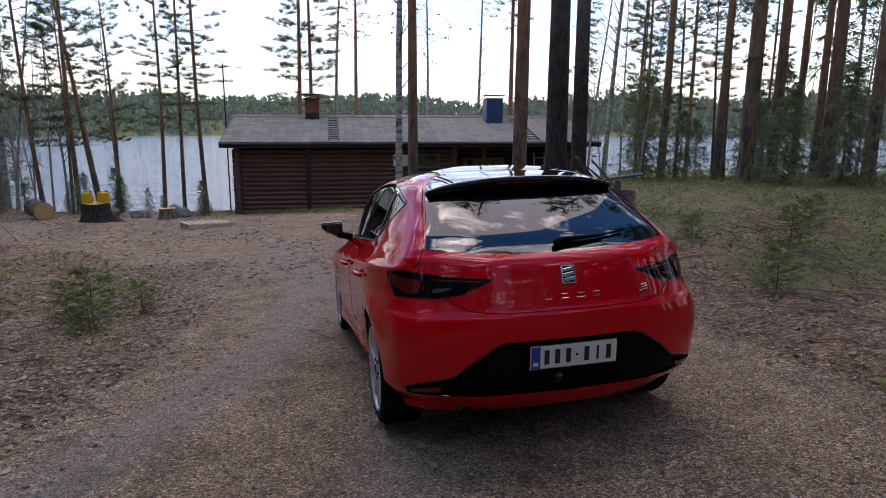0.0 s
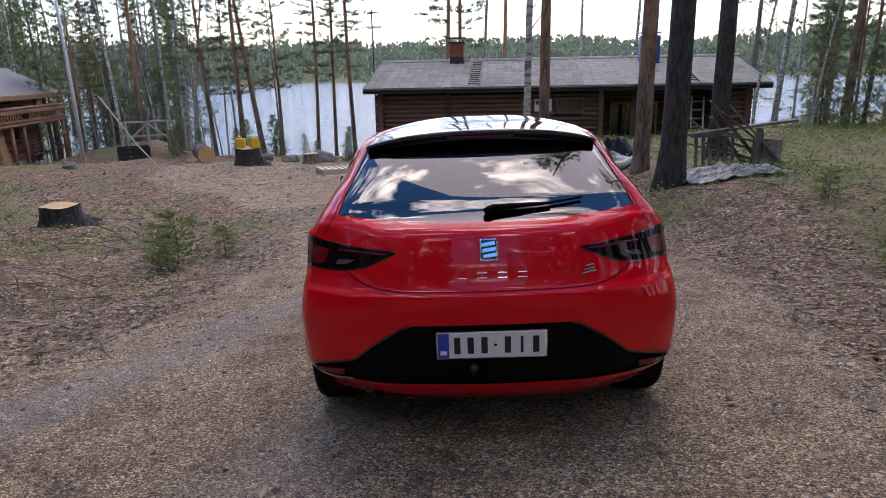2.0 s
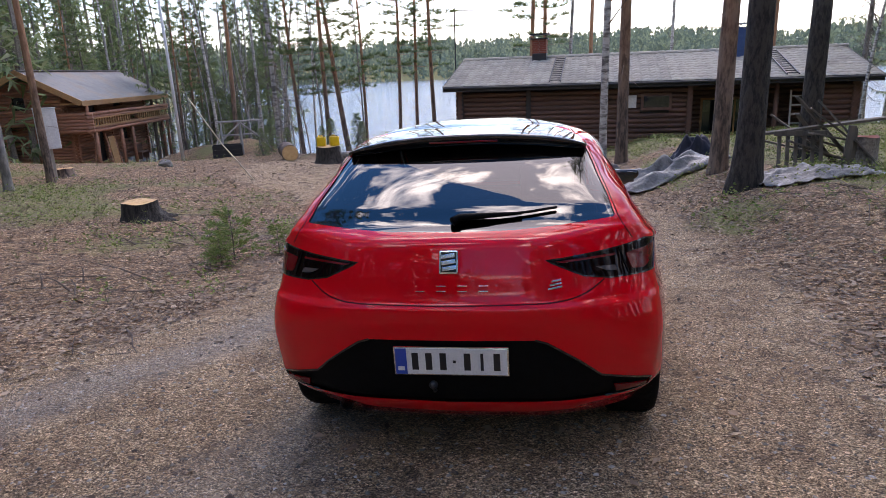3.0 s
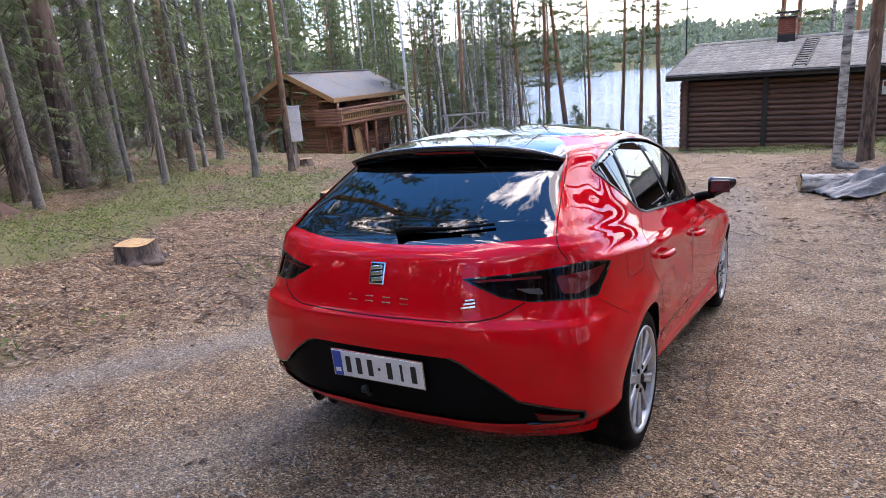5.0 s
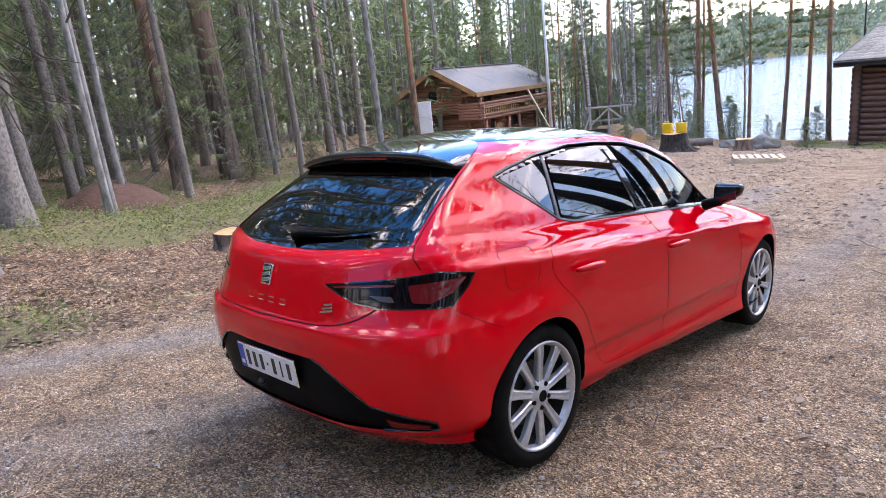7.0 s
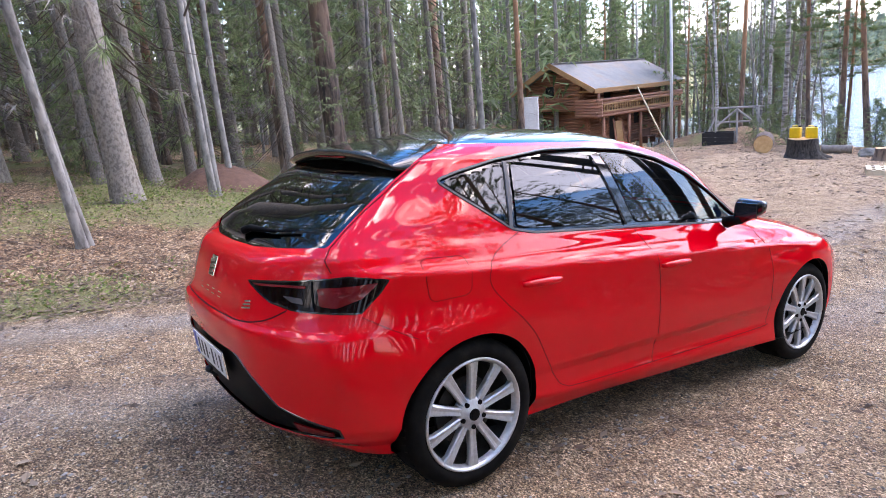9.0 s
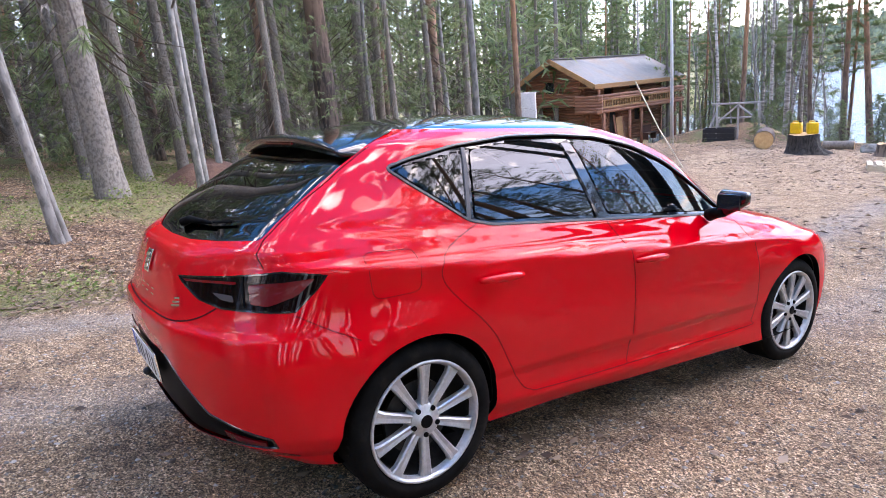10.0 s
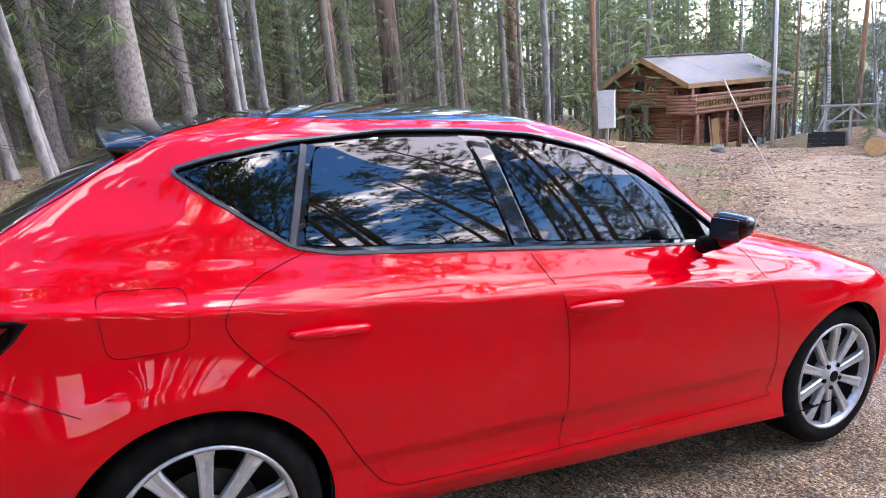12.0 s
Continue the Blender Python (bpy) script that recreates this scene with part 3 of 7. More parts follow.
log_wall(sidew, pose(12.95, 0, LP / 2, 0, 0, 90), 1.6, 14, LP, M_LOG)
log_wall(front, pose(8.65, 1.6, 0), 4.3, 14, LP, M_LOG, [(0.6, 2.5, 3, 10)])
plank(cabin, "back_wall", 0, CL, CD - 0.1, CD, 0, 2.6, M_LOG)
# black sheet in place of the dark room behind the wall
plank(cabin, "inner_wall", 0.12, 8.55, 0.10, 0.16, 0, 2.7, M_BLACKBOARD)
plank(cabin, "porch_floor", 8.7, 12.9, 0.0, 1.6, 0.05, 0.15, M_GREYWOOD)
for x in (0.05, 2.72):
    plank(cabin, "cover_board", x - 0.09, x + 0.09, -0.17, -0.125, 0.05, 2.62, M_BLACKBOARD)
win = plank(cabin, "window", 6.92, 8.02, -0.15, -0.03, 1.78, 2.40, M_LOG)
plank(win, "pane", 7.02, 7.92, -0.162, -0.148, 1.88, 2.30, M_WINDOW)
plank(cabin, "notice", 6.10, 6.76, -0.155, -0.125, 1.88, 2.34, M_WHITE, label="small white notice on the log wall")
plank(cabin, "notice_mark", 6.14, 6.46, -0.162, -0.154, 2.14, 2.30, M_BRICK, label="faded red mark on the notice")
dr = plank(cabin, "porch_window", 9.25, 11.15, 1.46, 1.54, 0.6, 2.1, M_BOARD)
for k in range(3):
    plank(dr, "pane", 9.33 + 0.60 * k, 9.87 + 0.60 * k, 1.452, 1.462, 0.68, 2.02, M_WINDOW)
for x in (9.9, 11.6):
    bm = bmesh.new()
    tube(bm, [(x, -0.02, 0), (x, -0.02, 2.65)], 0.085, 12)
    part("porch_post", bm, M_LOG, cabin, "", True)
lad = thing("ladder", "weathered wooden ladder leaning against the porch", "ladder", CAB @ pose(12.1, -0.22, 0, -8))
for x in (0, 0.45):
    plank(lad, "rail", x - 0.03, x + 0.03, -0.02, 0.02, 0, 2.4, M_GREYWOOD)
for k in range(7):
    plank(lad, "rung", 0.03, 0.42, -0.015, 0.015, 0.25 + 0.32 * k, 0.29 + 0.32 * k, M_GREYWOOD)
# roof: eave at z 2.87, ridge 0.98 higher
EAVE_Y, RIDGE_Y, EAVE_Z, RIDGE_Z, RX0, RX1 = -0.62, 3.5, 2.84, 3.84, -0.55, 14.75
slope_len = math.hypot(RIDGE_Y - EAVE_Y, RIDGE_Z - EAVE_Z)
tilt = math.degrees(math.atan2(RIDGE_Z - EAVE_Z, RIDGE_Y - EAVE_Y))
roof = plank(cabin, "roof", RX0 + 0.02, RX1 - 0.02, 0.02, slope_len, -0.10, 0.0, M_BLACKBOARD, pose(0, EAVE_Y, EAVE_Z, tilt))
plank(roof, "back_slope", RX0, RX1, 0.0, slope_len, -0.10, 0.03, M_TILE, pose(0, RIDGE_Y, RIDGE_Z, -tilt))
plank(roof, "fascia", RX0 - 0.02, RX1 + 0.02, -0.03, 0.012, -0.19, 0.02, M_BLACKBOARD, pose(0, EAVE_Y, EAVE_Z, 0))
for x in (RX0 - 0.03, RX1):
    plank(roof, "verge_board", x, x + 0.03, 0, slope_len, -0.16, 0.035, M_BLACKBOARD, pose(0, EAVE_Y, EAVE_Z, tilt))
bm = bmesh.new()
tube(bm, [(RX0, EAVE_Y - 0.06, EAVE_Z - 0.05), (RX1, EAVE_Y - 0.06, EAVE_Z - 0.05)], 0.05, 10)
part("gutter", bm, M_DARKMETAL, roof)
for x in (0.2, CL - 0.2):
    bm = bmesh.new()
    v = [bm.verts.new(p) for p in ((x, 0, 2.6), (x, CD, 2.6), (x, RIDGE_Y, RIDGE_Z - 0.12))]
    bm.faces.new(v)
    g = bmesh.ops.extrude_face_region(bm, geom=bm.faces[:])
    bmesh.ops.translate(bm, vec=(0.15, 0, 0), verts=[q for q in g["geom"] if isinstance(q, bmesh.types.BMVert)])
    part("gable", bm, M_LOG, cabin)


def tile_data(bm, x, y, m, w, d, k=0):
    rows = []
    for j, (yy, up) in enumerate(((y - 0.015, 0.030), (y, 0.036), (y + d, 0.012))):
        row = []
        for i in range(7):
            q = i / 6
            row.append(bm.verts.new(m @ Vector((x + w * q, yy, up + 0.028 * (0.5 - 0.5 * math.cos(math.tau * q)) + (-0.02 if j == 0 else 0)))))
        rows.append(row)
    for a, b in zip(rows, rows[1:]):
        for i in range(6):
            bm.faces.new((a[i], a[i + 1], b[i + 1], b[i]))


RM = pose(0, EAVE_Y, EAVE_Z, tilt)
TW, TD = 0.34, 0.365
n_tx, n_ty = int((RX1 - RX0) / TW), int(slope_len / TD) + 1
bm = bmesh.new()
tile_data(bm, 0, 0, Matrix(), TW, TD)
tile_me = mesh_of(bm, True, "roof_tile")
tile_me.materials.append(M_TILE)
rest = bmesh.new()
for j in range(n_ty):
    for i in range(n_tx):
        x, y = RX0 + i * TW, j * TD
        if y + TD > slope_len:
            y = slope_len - TD
        if i < 25:
            ob = new("roof_tile", tile_me)
            ob.parent = roof
            ob.matrix_local = RM @ pose(x, y, 0.002 * math.sin(i * 7 + j * 3), 0.35 * math.sin(i * 3.3 + j * 5), 0, 0.25 * math.sin(i + 2 * j))
        else:
            tile_data(rest, x, y + 0.004 * math.sin(i * 5 + j), RM, TW, TD)
tagged(part("roof_tile_field", rest, M_TILE, roof, "", True), kind="stuff")
bm = bmesh.new()
for k in range(38):
    x = RX0 + 0.405 * k
    tube(bm, [(x, RIDGE_Y, RIDGE_Z + 0.02), (x + 0.40, RIDGE_Y, RIDGE_Z + 0.035)], 0.10, 8)
part("ridge_tile", bm, M_TILE, roof)
# chimneys
bm = bmesh.new()
chim = plank(cabin, "chimney", 2.55, 3.15, 3.0, 3.6, 3.3, 4.05, M_DARKMETAL, None, 0.01, "red brick chimney with a dark metal base")
bmesh_brick = bmesh.new()
box(bmesh_brick, -0.128, 0.128, -0.06, 0.06, -0.034, 0.034, 0.005)
brick_me = mesh_of(bmesh_brick, False, "brick")
brick_me.materials.append(M_BRICK)
plank(chim, "mortar", 2.60, 3.10, 3.05, 3.55, 4.0, 4.62, M_GREYWOOD)
for row in range(8):
    z = 4.08 + 0.076 * row
    off = 0.0 if row % 2 else 0.13
    for face in range(4):
        for k in range(2):
            ob = new("brick", brick_me)
            ob.parent = chim
            c = pose(2.85, 3.3, z, 0, 0, 90 * face) @ pose(-0.15 + 0.27 * k + (0.03 if row % 2 else -0.03), -0.235, 0)
            ob.matrix_local = c
for z, w in ((4.62, 0.36), (4.80, 0.42)):
    plank(chim, "chimney_hat", 2.85 - w, 2.85 + w, 3.3 - w, 3.3 + w, z, z + 0.05, M_DARKMETAL)
for dx in (-0.25, 0.25):
    for dy in (-0.25, 0.25):
        plank(chim, "hat_leg", 2.84 + dx, 2.86 + dx, 3.29 + dy, 3.31 + dy, 4.6, 4.82, M_DARKMETAL)
ch2 = plank(cabin, "chimney", 10.55, 11.3, 2.4, 3.1, 3.3, 4.72, M_BLUEMETAL, None, 0.015, "blue sheet metal chimney")
for k in range(3):
    plank(ch2, "seam", 10.54, 11.31, 2.39, 3.11, 3.75 + 0.32 * k, 3.765 + 0.32 * k, M_BLUEMETAL)
plank(ch2, "chimney_hat", 10.48, 11.37, 2.33, 3.17, 4.83, 4.855, M_BLUEMETAL)
for dx in (0.05, 0.70):
    plank(ch2, "hat_leg", 10.55 + dx - 0.01, 10.55 + dx + 0.01, 2.74, 2.76, 4.7, 4.84, M_DARKMETAL)
# roof ladders
for x in (3.55, 11.75):
    rl = thing("roof_ladder", "dark metal roof ladder fixed on the tiles", "ladder", CAB @ RM @ pose(x, 0.1, 0.085))
    for dx in (0, 0.40):
        plank(rl, "rail", dx - 0.02, dx + 0.02, 0, slope_len - 0.5, -0.015, 0.03, M_DARKMETAL)
    for k in range(12):
        plank(rl, "rung", 0.02, 0.38, 0.15 + 0.31 * k, 0.18 + 0.31 * k, -0.01, 0.02, M_DARKMETAL)
ant = thing("antenna", "thin roof antenna on a steel mast", "antenna", CAB @ pose(-0.85, 3.2, 3.5))
bm = bmesh.new()
tube(bm, [(0, 0, -6.0), (0, 0, 2.6)], 0.028, 8)
part("mast", bm, M_DARKMETAL, ant)
bm = bmesh.new()
tube(bm, [(-0.2, 0, 2.5), (0.95, 0, 2.42)], 0.012, 6)
for k in range(6):
    tube(bm, [(-0.1 + 0.2 * k, -0.28 + 0.02 * k, 2.49 - 0.014 * k), (-0.1 + 0.2 * k, 0.28 - 0.02 * k, 2.49 - 0.014 * k)], 0.008, 5)
part("boom", bm, M_DARKMETAL, ant)

# the two-storey log store with a balcony: local x along the gable to the far end, y along the length
HS = pose(-20.9, 24.0, -1.555, 0, 0, 9.56)
store = thing("log_playhouse", "small two-storey red-brown log playhouse with a balcony and felt roof", "playhouse", HS)
W, L = 5.58, 9.48
xa, xb, ya, yb = -W + 0.75, -1.35, 0.75, L - 0.6        # upper log room; the balcony lies beside it
wall_u = plank(store, "upper_wall", xa + 0.05, xb - 0.05, ya + 0.06, ya + 0.1, 1.36, 2.85, M_BLACKBOARD)
P2 = 0.15
log_wall(wall_u, pose(xa, ya, 1.35), xb - xa, 10, P2, M_LOG_RED, [(1.15, 1.85, 5, 8)])
log_wall(wall_u, pose(xb, ya, 1.35 + P2 / 2, 0, 0, 90), yb - ya, 10, P2, M_LOG_RED, [(2.0, 2.9, 2, 9), (4.6, 5.6, 4, 8)])
log_wall(wall_u, pose(xa, ya, 1.35 + P2 / 2, 0, 0, 90), yb - ya, 10, P2, M_LOG_RED)
log_wall(wall_u, pose(xa, yb, 1.35), xb - xa, 10, P2, M_LOG_RED)
for k, (s, e) in enumerate(((0.15, 2.95), (0.45, 2.65), (0.75, 2.35), (1.05, 2.05))):
    log_wall(wall_u, pose(xa + s, ya, 2.85 + P2 * 2 * k * 0.5 * 1.0), e - s, 1, P2, M_LOG_RED, over=0.05)
    log_wall(wall_u, pose(xa + s, yb, 2.85 + P2 * k), e - s, 1, P2, M_LOG_RED, over=0.05)
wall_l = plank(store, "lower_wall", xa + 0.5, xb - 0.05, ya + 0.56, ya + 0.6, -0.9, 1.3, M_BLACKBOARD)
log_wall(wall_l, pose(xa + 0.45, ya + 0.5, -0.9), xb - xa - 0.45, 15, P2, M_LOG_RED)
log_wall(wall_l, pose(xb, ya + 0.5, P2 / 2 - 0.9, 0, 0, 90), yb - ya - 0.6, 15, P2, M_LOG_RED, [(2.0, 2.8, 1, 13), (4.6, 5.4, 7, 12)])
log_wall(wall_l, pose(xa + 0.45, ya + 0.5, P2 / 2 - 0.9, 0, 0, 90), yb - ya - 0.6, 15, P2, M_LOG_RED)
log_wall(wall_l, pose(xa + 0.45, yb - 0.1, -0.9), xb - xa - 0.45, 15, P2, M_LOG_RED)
# solid black fill stands in for the shaded rooms behind the openings
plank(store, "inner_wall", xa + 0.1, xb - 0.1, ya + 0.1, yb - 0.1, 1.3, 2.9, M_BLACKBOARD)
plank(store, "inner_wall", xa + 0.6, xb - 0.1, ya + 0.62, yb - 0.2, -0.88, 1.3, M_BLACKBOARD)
gw = plank(store, "window", xa + 1.12, xa + 1.88, ya - 0.10, ya + 0.05, 2.02, 2.80, M_LOG_RED)
plank(gw, "pane", xa + 1.22, xa + 1.78, ya - 0.11, ya - 0.098, 2.12, 2.70, M_WINDOW)
# projecting log brackets under the upper floor
for x in (xa + 0.05, xb, 0.0 - 0.35):
    for k in range(5):
        plank(store, "bracket", x - 0.07, x + 0.07, ya - 0.12 + 0.09 * (4 - k), ya + 0.55, 0.62 + 0.15 * k, 0.75 + 0.15 * k, M_LOG_RED, None, 0.03)
# corner where the walls' logs cross, proud of the gable
for z in range(10):
    plank(store, "log_end", xb - 0.08, xb + 0.08, ya - 0.25, ya + 0.1, 1.36 + P2 * z, 1.48 + P2 * z, M_LOG_RED, None, 0.03)
for x in (xa + 0.10, xa + 0.52):
    plank(store, "corner_post", x - 0.1, x + 0.1, ya + 0.05, ya + 0.25, -1.0, 1.35, M_LOG_RED, None, 0.02)
# balcony
bx0, bx1, by0, by1 = xb + 0.05, 0.0, ya - 0.45, yb + 0.1
balc = plank(store, "balcony", bx0, bx1, by0, by1, 1.00, 1.12, M_LOG_RED, None, 0.01)
for z in (1.08, 1.23, 1.71, 1.86):
    bm = bmesh.new()
    tube(bm, [(bx1, by0 - 0.15, z), (bx1, by1 + 0.15, z)], 0.085, 10)
    part("rail_log", bm, M_LOG_RED, balc, "", True)
for z in range(6):
    bm = bmesh.new()
    tube(bm, [(bx0 - 0.1, by0, 1.10 + 0.15 * z), (bx1 + 0.2, by0, 1.10 + 0.15 * z)], 0.085, 10)
    part("rail_log", bm, M_LOG_RED, balc, "", True)
n_sl = 34
for k in range(n_sl):
    y = by0 + 0.25 + (by1 - by0 - 0.5) * k / (n_sl - 1)
    if abs(k - n_sl / 2) > 1:
        plank(balc, "slat", bx1 - 0.02, bx1 + 0.02, y - 0.045, y + 0.045, 1.30, 1.66, M_BOARD)
plank(balc, "rail_board", bx1 + 0.05, bx1 + 0.08, by0 + 0.1, by1 - 0.1, 1.62, 1.71, M_BOARD)
plank(balc, "rail_board", bx1 + 0.05, bx1 + 0.08, by0 + 0.1, by1 - 0.1, 1.26, 1.33, M_BOARD)
for y in (by0 + 0.5, by0 + 3.0, by0 + 4.2, by1 - 0.7, by1):
    bm = bmesh.new()
    tube(bm, [(bx1 - 0.05, y, -1.1), (bx1 - 0.05, y, 1.03)], 0.085, 10)
    part("balcony_post", bm, M_LOG_RED, balc, "", True)
for y in (by0 + 0.1, by1):
    bm = bmesh.new()
    tube(bm, [(bx1 - 0.05, y, 1.1), (bx1 - 0.05, y, 2.5)], 0.07, 10)
    part("balcony_post", bm, M_LOG_RED, balc, "", True)
# roof of felt
rz, ez, half = 3.907, 2.47, W / 2
rl_ = math.hypot(half, rz - ez)
ra = math.degrees(math.atan2(rz - ez, half))
rf = plank(store, "roof", 0, rl_, 0, L, -0.10, 0.0, M_FELT, pose(0, 0, ez, 0, ra, 0) @ pose(0, 0, 0, 0, 0, 0) @ Matrix.Diagonal((-1, 1, 1, 1)), 0.005, "grey roofing felt")
plank(rf, "back_slope", -rl_, 0, 0, L, -0.10, 0.0, M_FELT, pose(-half, 0, rz, 0, -ra, 0))
plank(rf, "ridge_cap", -half - 0.18, -half + 0.18, -0.02, L + 0.02, rz - 0.03, rz + 0.025, M_FELT, None, 0.02)
for sgn, px_ in ((1, 0.0), (-1, -W)):
    plank(rf, "verge_board", 0, rl_ + 0.02, -0.05, 0.0, -0.24, 0.02, M_BOARD, pose(px_, 0, ez, 0, ra * sgn, 0) @ Matrix.Diagonal((-sgn, 1, 1, 1)), 0.004, "golden wooden verge board")
plank(rf, "eave_board", -0.02, 0.025, -0.05, L, ez - 0.22, ez + 0.01, M_BOARD)
for k in range(14):
    y = 0.3 + k * 0.62
    plank(rf, "rafter", -1.2, -0.03, y, y + 0.08, ez - 0.17, ez - 0.08, M_BOARD, pose(0, 0, 0))

# ---- trees ----
def limb(v, f, pts, radii, n=4):
    """A thin tapering branch added to plain lists."""
    base = len(v)
    for p, r in zip(pts, radii):
        for k in range(n):
            a = math.tau * k / n
            v.append((p[0] + r * math.cos(a), p[1] + r * math.sin(a), p[2] + 0.4 * r * math.sin(a + 1)))
    for i in range(len(pts) - 1):
        for k in range(n):
            q = base + i * n
            f.append((q + k, q + (k + 1) % n, q + n + (k + 1) % n, q + n + k))


def tuft(v, f, p, size, count, rnd, droop=0.0, wide=0.10, aim=None):
    """A clump of thin needle blades round a point."""
    for _ in range(count):
        a, e = rnd.uniform(0, math.tau), rnd.uniform(-0.5, 1.0) - droop
        d = Vector((math.cos(a), math.sin(a), e))
        if aim is not None:
            d = d * 0.75 + aim
        d.normalize()
        s = size * rnd.uniform(0.6, 1.15)
        w = d.cross(Vector((rnd.uniform(-1, 1), rnd.uniform(-1, 1), 1.0)))
        w.normalize()
        w *= s * wide
        b = len(v)
        m = p + d * s * 0.45
        if wide < 0.2:
            v += [tuple(p + w * 0.7), tuple(p + d * s), tuple(p - w * 0.7)]
            f.append((b, b + 1, b + 2))
        else:
            v += [tuple(p), tuple(m + w), tuple(p + d * s), tuple(m - w)]
            f.append((b, b + 1, b + 2, b + 3))


def trunk_mesh(height, r, rnd, material, bend=0.15, sides=14, flare=0.35, name="trunk"):
    v, f = [], []
    n = 26
    bx, by, ph = rnd.uniform(-bend, bend), rnd.uniform(-bend, bend), rnd.uniform(0, 6)
    pts = []
    for i in range(n + 1):
        t = i / n
        t = t ** 1.25
        z = height * t - 0.25 * (i == 0)
        c = Vector((bx * math.sin(2.2 * t + ph) - bx * math.sin(ph), by * math.sin(2.9 * t + ph) - by * math.sin(ph), z))
        rr = r * (1 - 0.93 * t) ** 0.75 + r * flare * math.exp(-max(z, 0) / (r * 1.2))
        pts.append((c, rr))
        for k in range(sides):
            a = math.tau * k / sides
            q = rr * (1 + 0.045 * noise.noise(Vector((k * 0.9, z * 1.3, ph))) + (0.16 * math.exp(-max(z, 0) / 0.25) * math.sin(3 * a + ph)))
            v.append((c.x + q * math.cos(a), c.y + q * math.sin(a), z))
    for i in range(n):
        for k in range(sides):
            f.append((i * sides + k, i * sides + (k + 1) % sides, (i + 1) * sides + (k + 1) % sides, (i + 1) * sides + k))
    f.append(tuple(range(n * sides, n * sides + sides)))

    def at_height(z):
        for (a, ra), (b, rb) in zip(pts, pts[1:]):
            if a.z <= z <= b.z:
                t = (z - a.z) / (b.z - a.z)
                return a.lerp(b, t), ra + (rb - ra) * t
        return pts[-1]
    return from_lists(name, v, f, material, True), at_height


def pine_tree(seed, height=17.0, r=0.15, crown=0.5, spread=1.9, label="", detail=1.0):
    rnd = random.Random(seed)
    t = thing("pine_tree", label or "tall pine with grey-brown bark turning orange higher up", "tree", group="pines")
    tm, at_h = trunk_mesh(height, r, rnd, M_PINE, 0.15, 14 if detail > 0.5 else 8)
    trunk = part("trunk", tm, None, t)
    v, f, nv, nf = [], [], [], []
    for _ in range(16):                                   # dead stubs and twigs below the crown
        z = rnd.uniform(0.12, crown) * height
        c, rr = at_h(z)
        a, ln = rnd.uniform(0, math.tau), rnd.uniform(0.2, 1.1)
        d = Vector((math.cos(a), math.sin(a), rnd.uniform(-0.35, 0.2)))
        limb(v, f, [c, c + d * ln * 0.6, c + d * ln + Vector((0, 0, -0.1 * ln))], [0.014, 0.009, 0.004], 3)
    z = crown * height
    while z < height * 0.985:
        q = (z - crown * height) / (height * (1 - crown))
        reach = spread * (0.55 + 0.9 * q) * (1 - q) ** 0.62 + 0.25
        for _ in range(rnd.choice((2, 3, 3))):
            a = rnd.uniform(0, math.tau)
            ln = reach * rnd.uniform(0.6, 1.2)
            c, rr = at_h(z)
            rise = 0.12 + 0.5 * q
            pts = [c + Vector((math.cos(a) * ln * s, math.sin(a) * ln * s, ln * (rise * s - 0.25 * s * (1 - s)) + rnd.uniform(-0.05, 0.05))) for s in (0, 0.35, 0.7, 1.0)]
            limb(v, f, pts, [0.035 * (1 - 0.5 * q), 0.022, 0.013, 0.004], 3)
            for s in (0.42, 0.62, 0.8, 1.0):
                p = pts[0].lerp(pts[-1], s) + Vector((rnd.uniform(-0.22, 0.22), rnd.uniform(-0.22, 0.22), rnd.uniform(0, 0.16)))
                tuft(nv, nf, p, 0.32 / detail ** 0.35, max(5, int(19 * detail)), rnd, 0.0, 0.07 / detail ** 0.4)
        z += height * (1 - crown) / 24
    tagged(part("limb_mass", from_lists("limb_mass", v, f, M_PINE), None, trunk), kind="stuff")
    part("crown", from_lists("crown", nv, nf, M_NEEDLE_PINE), None, t, "open crown of dark green needles")
    return t


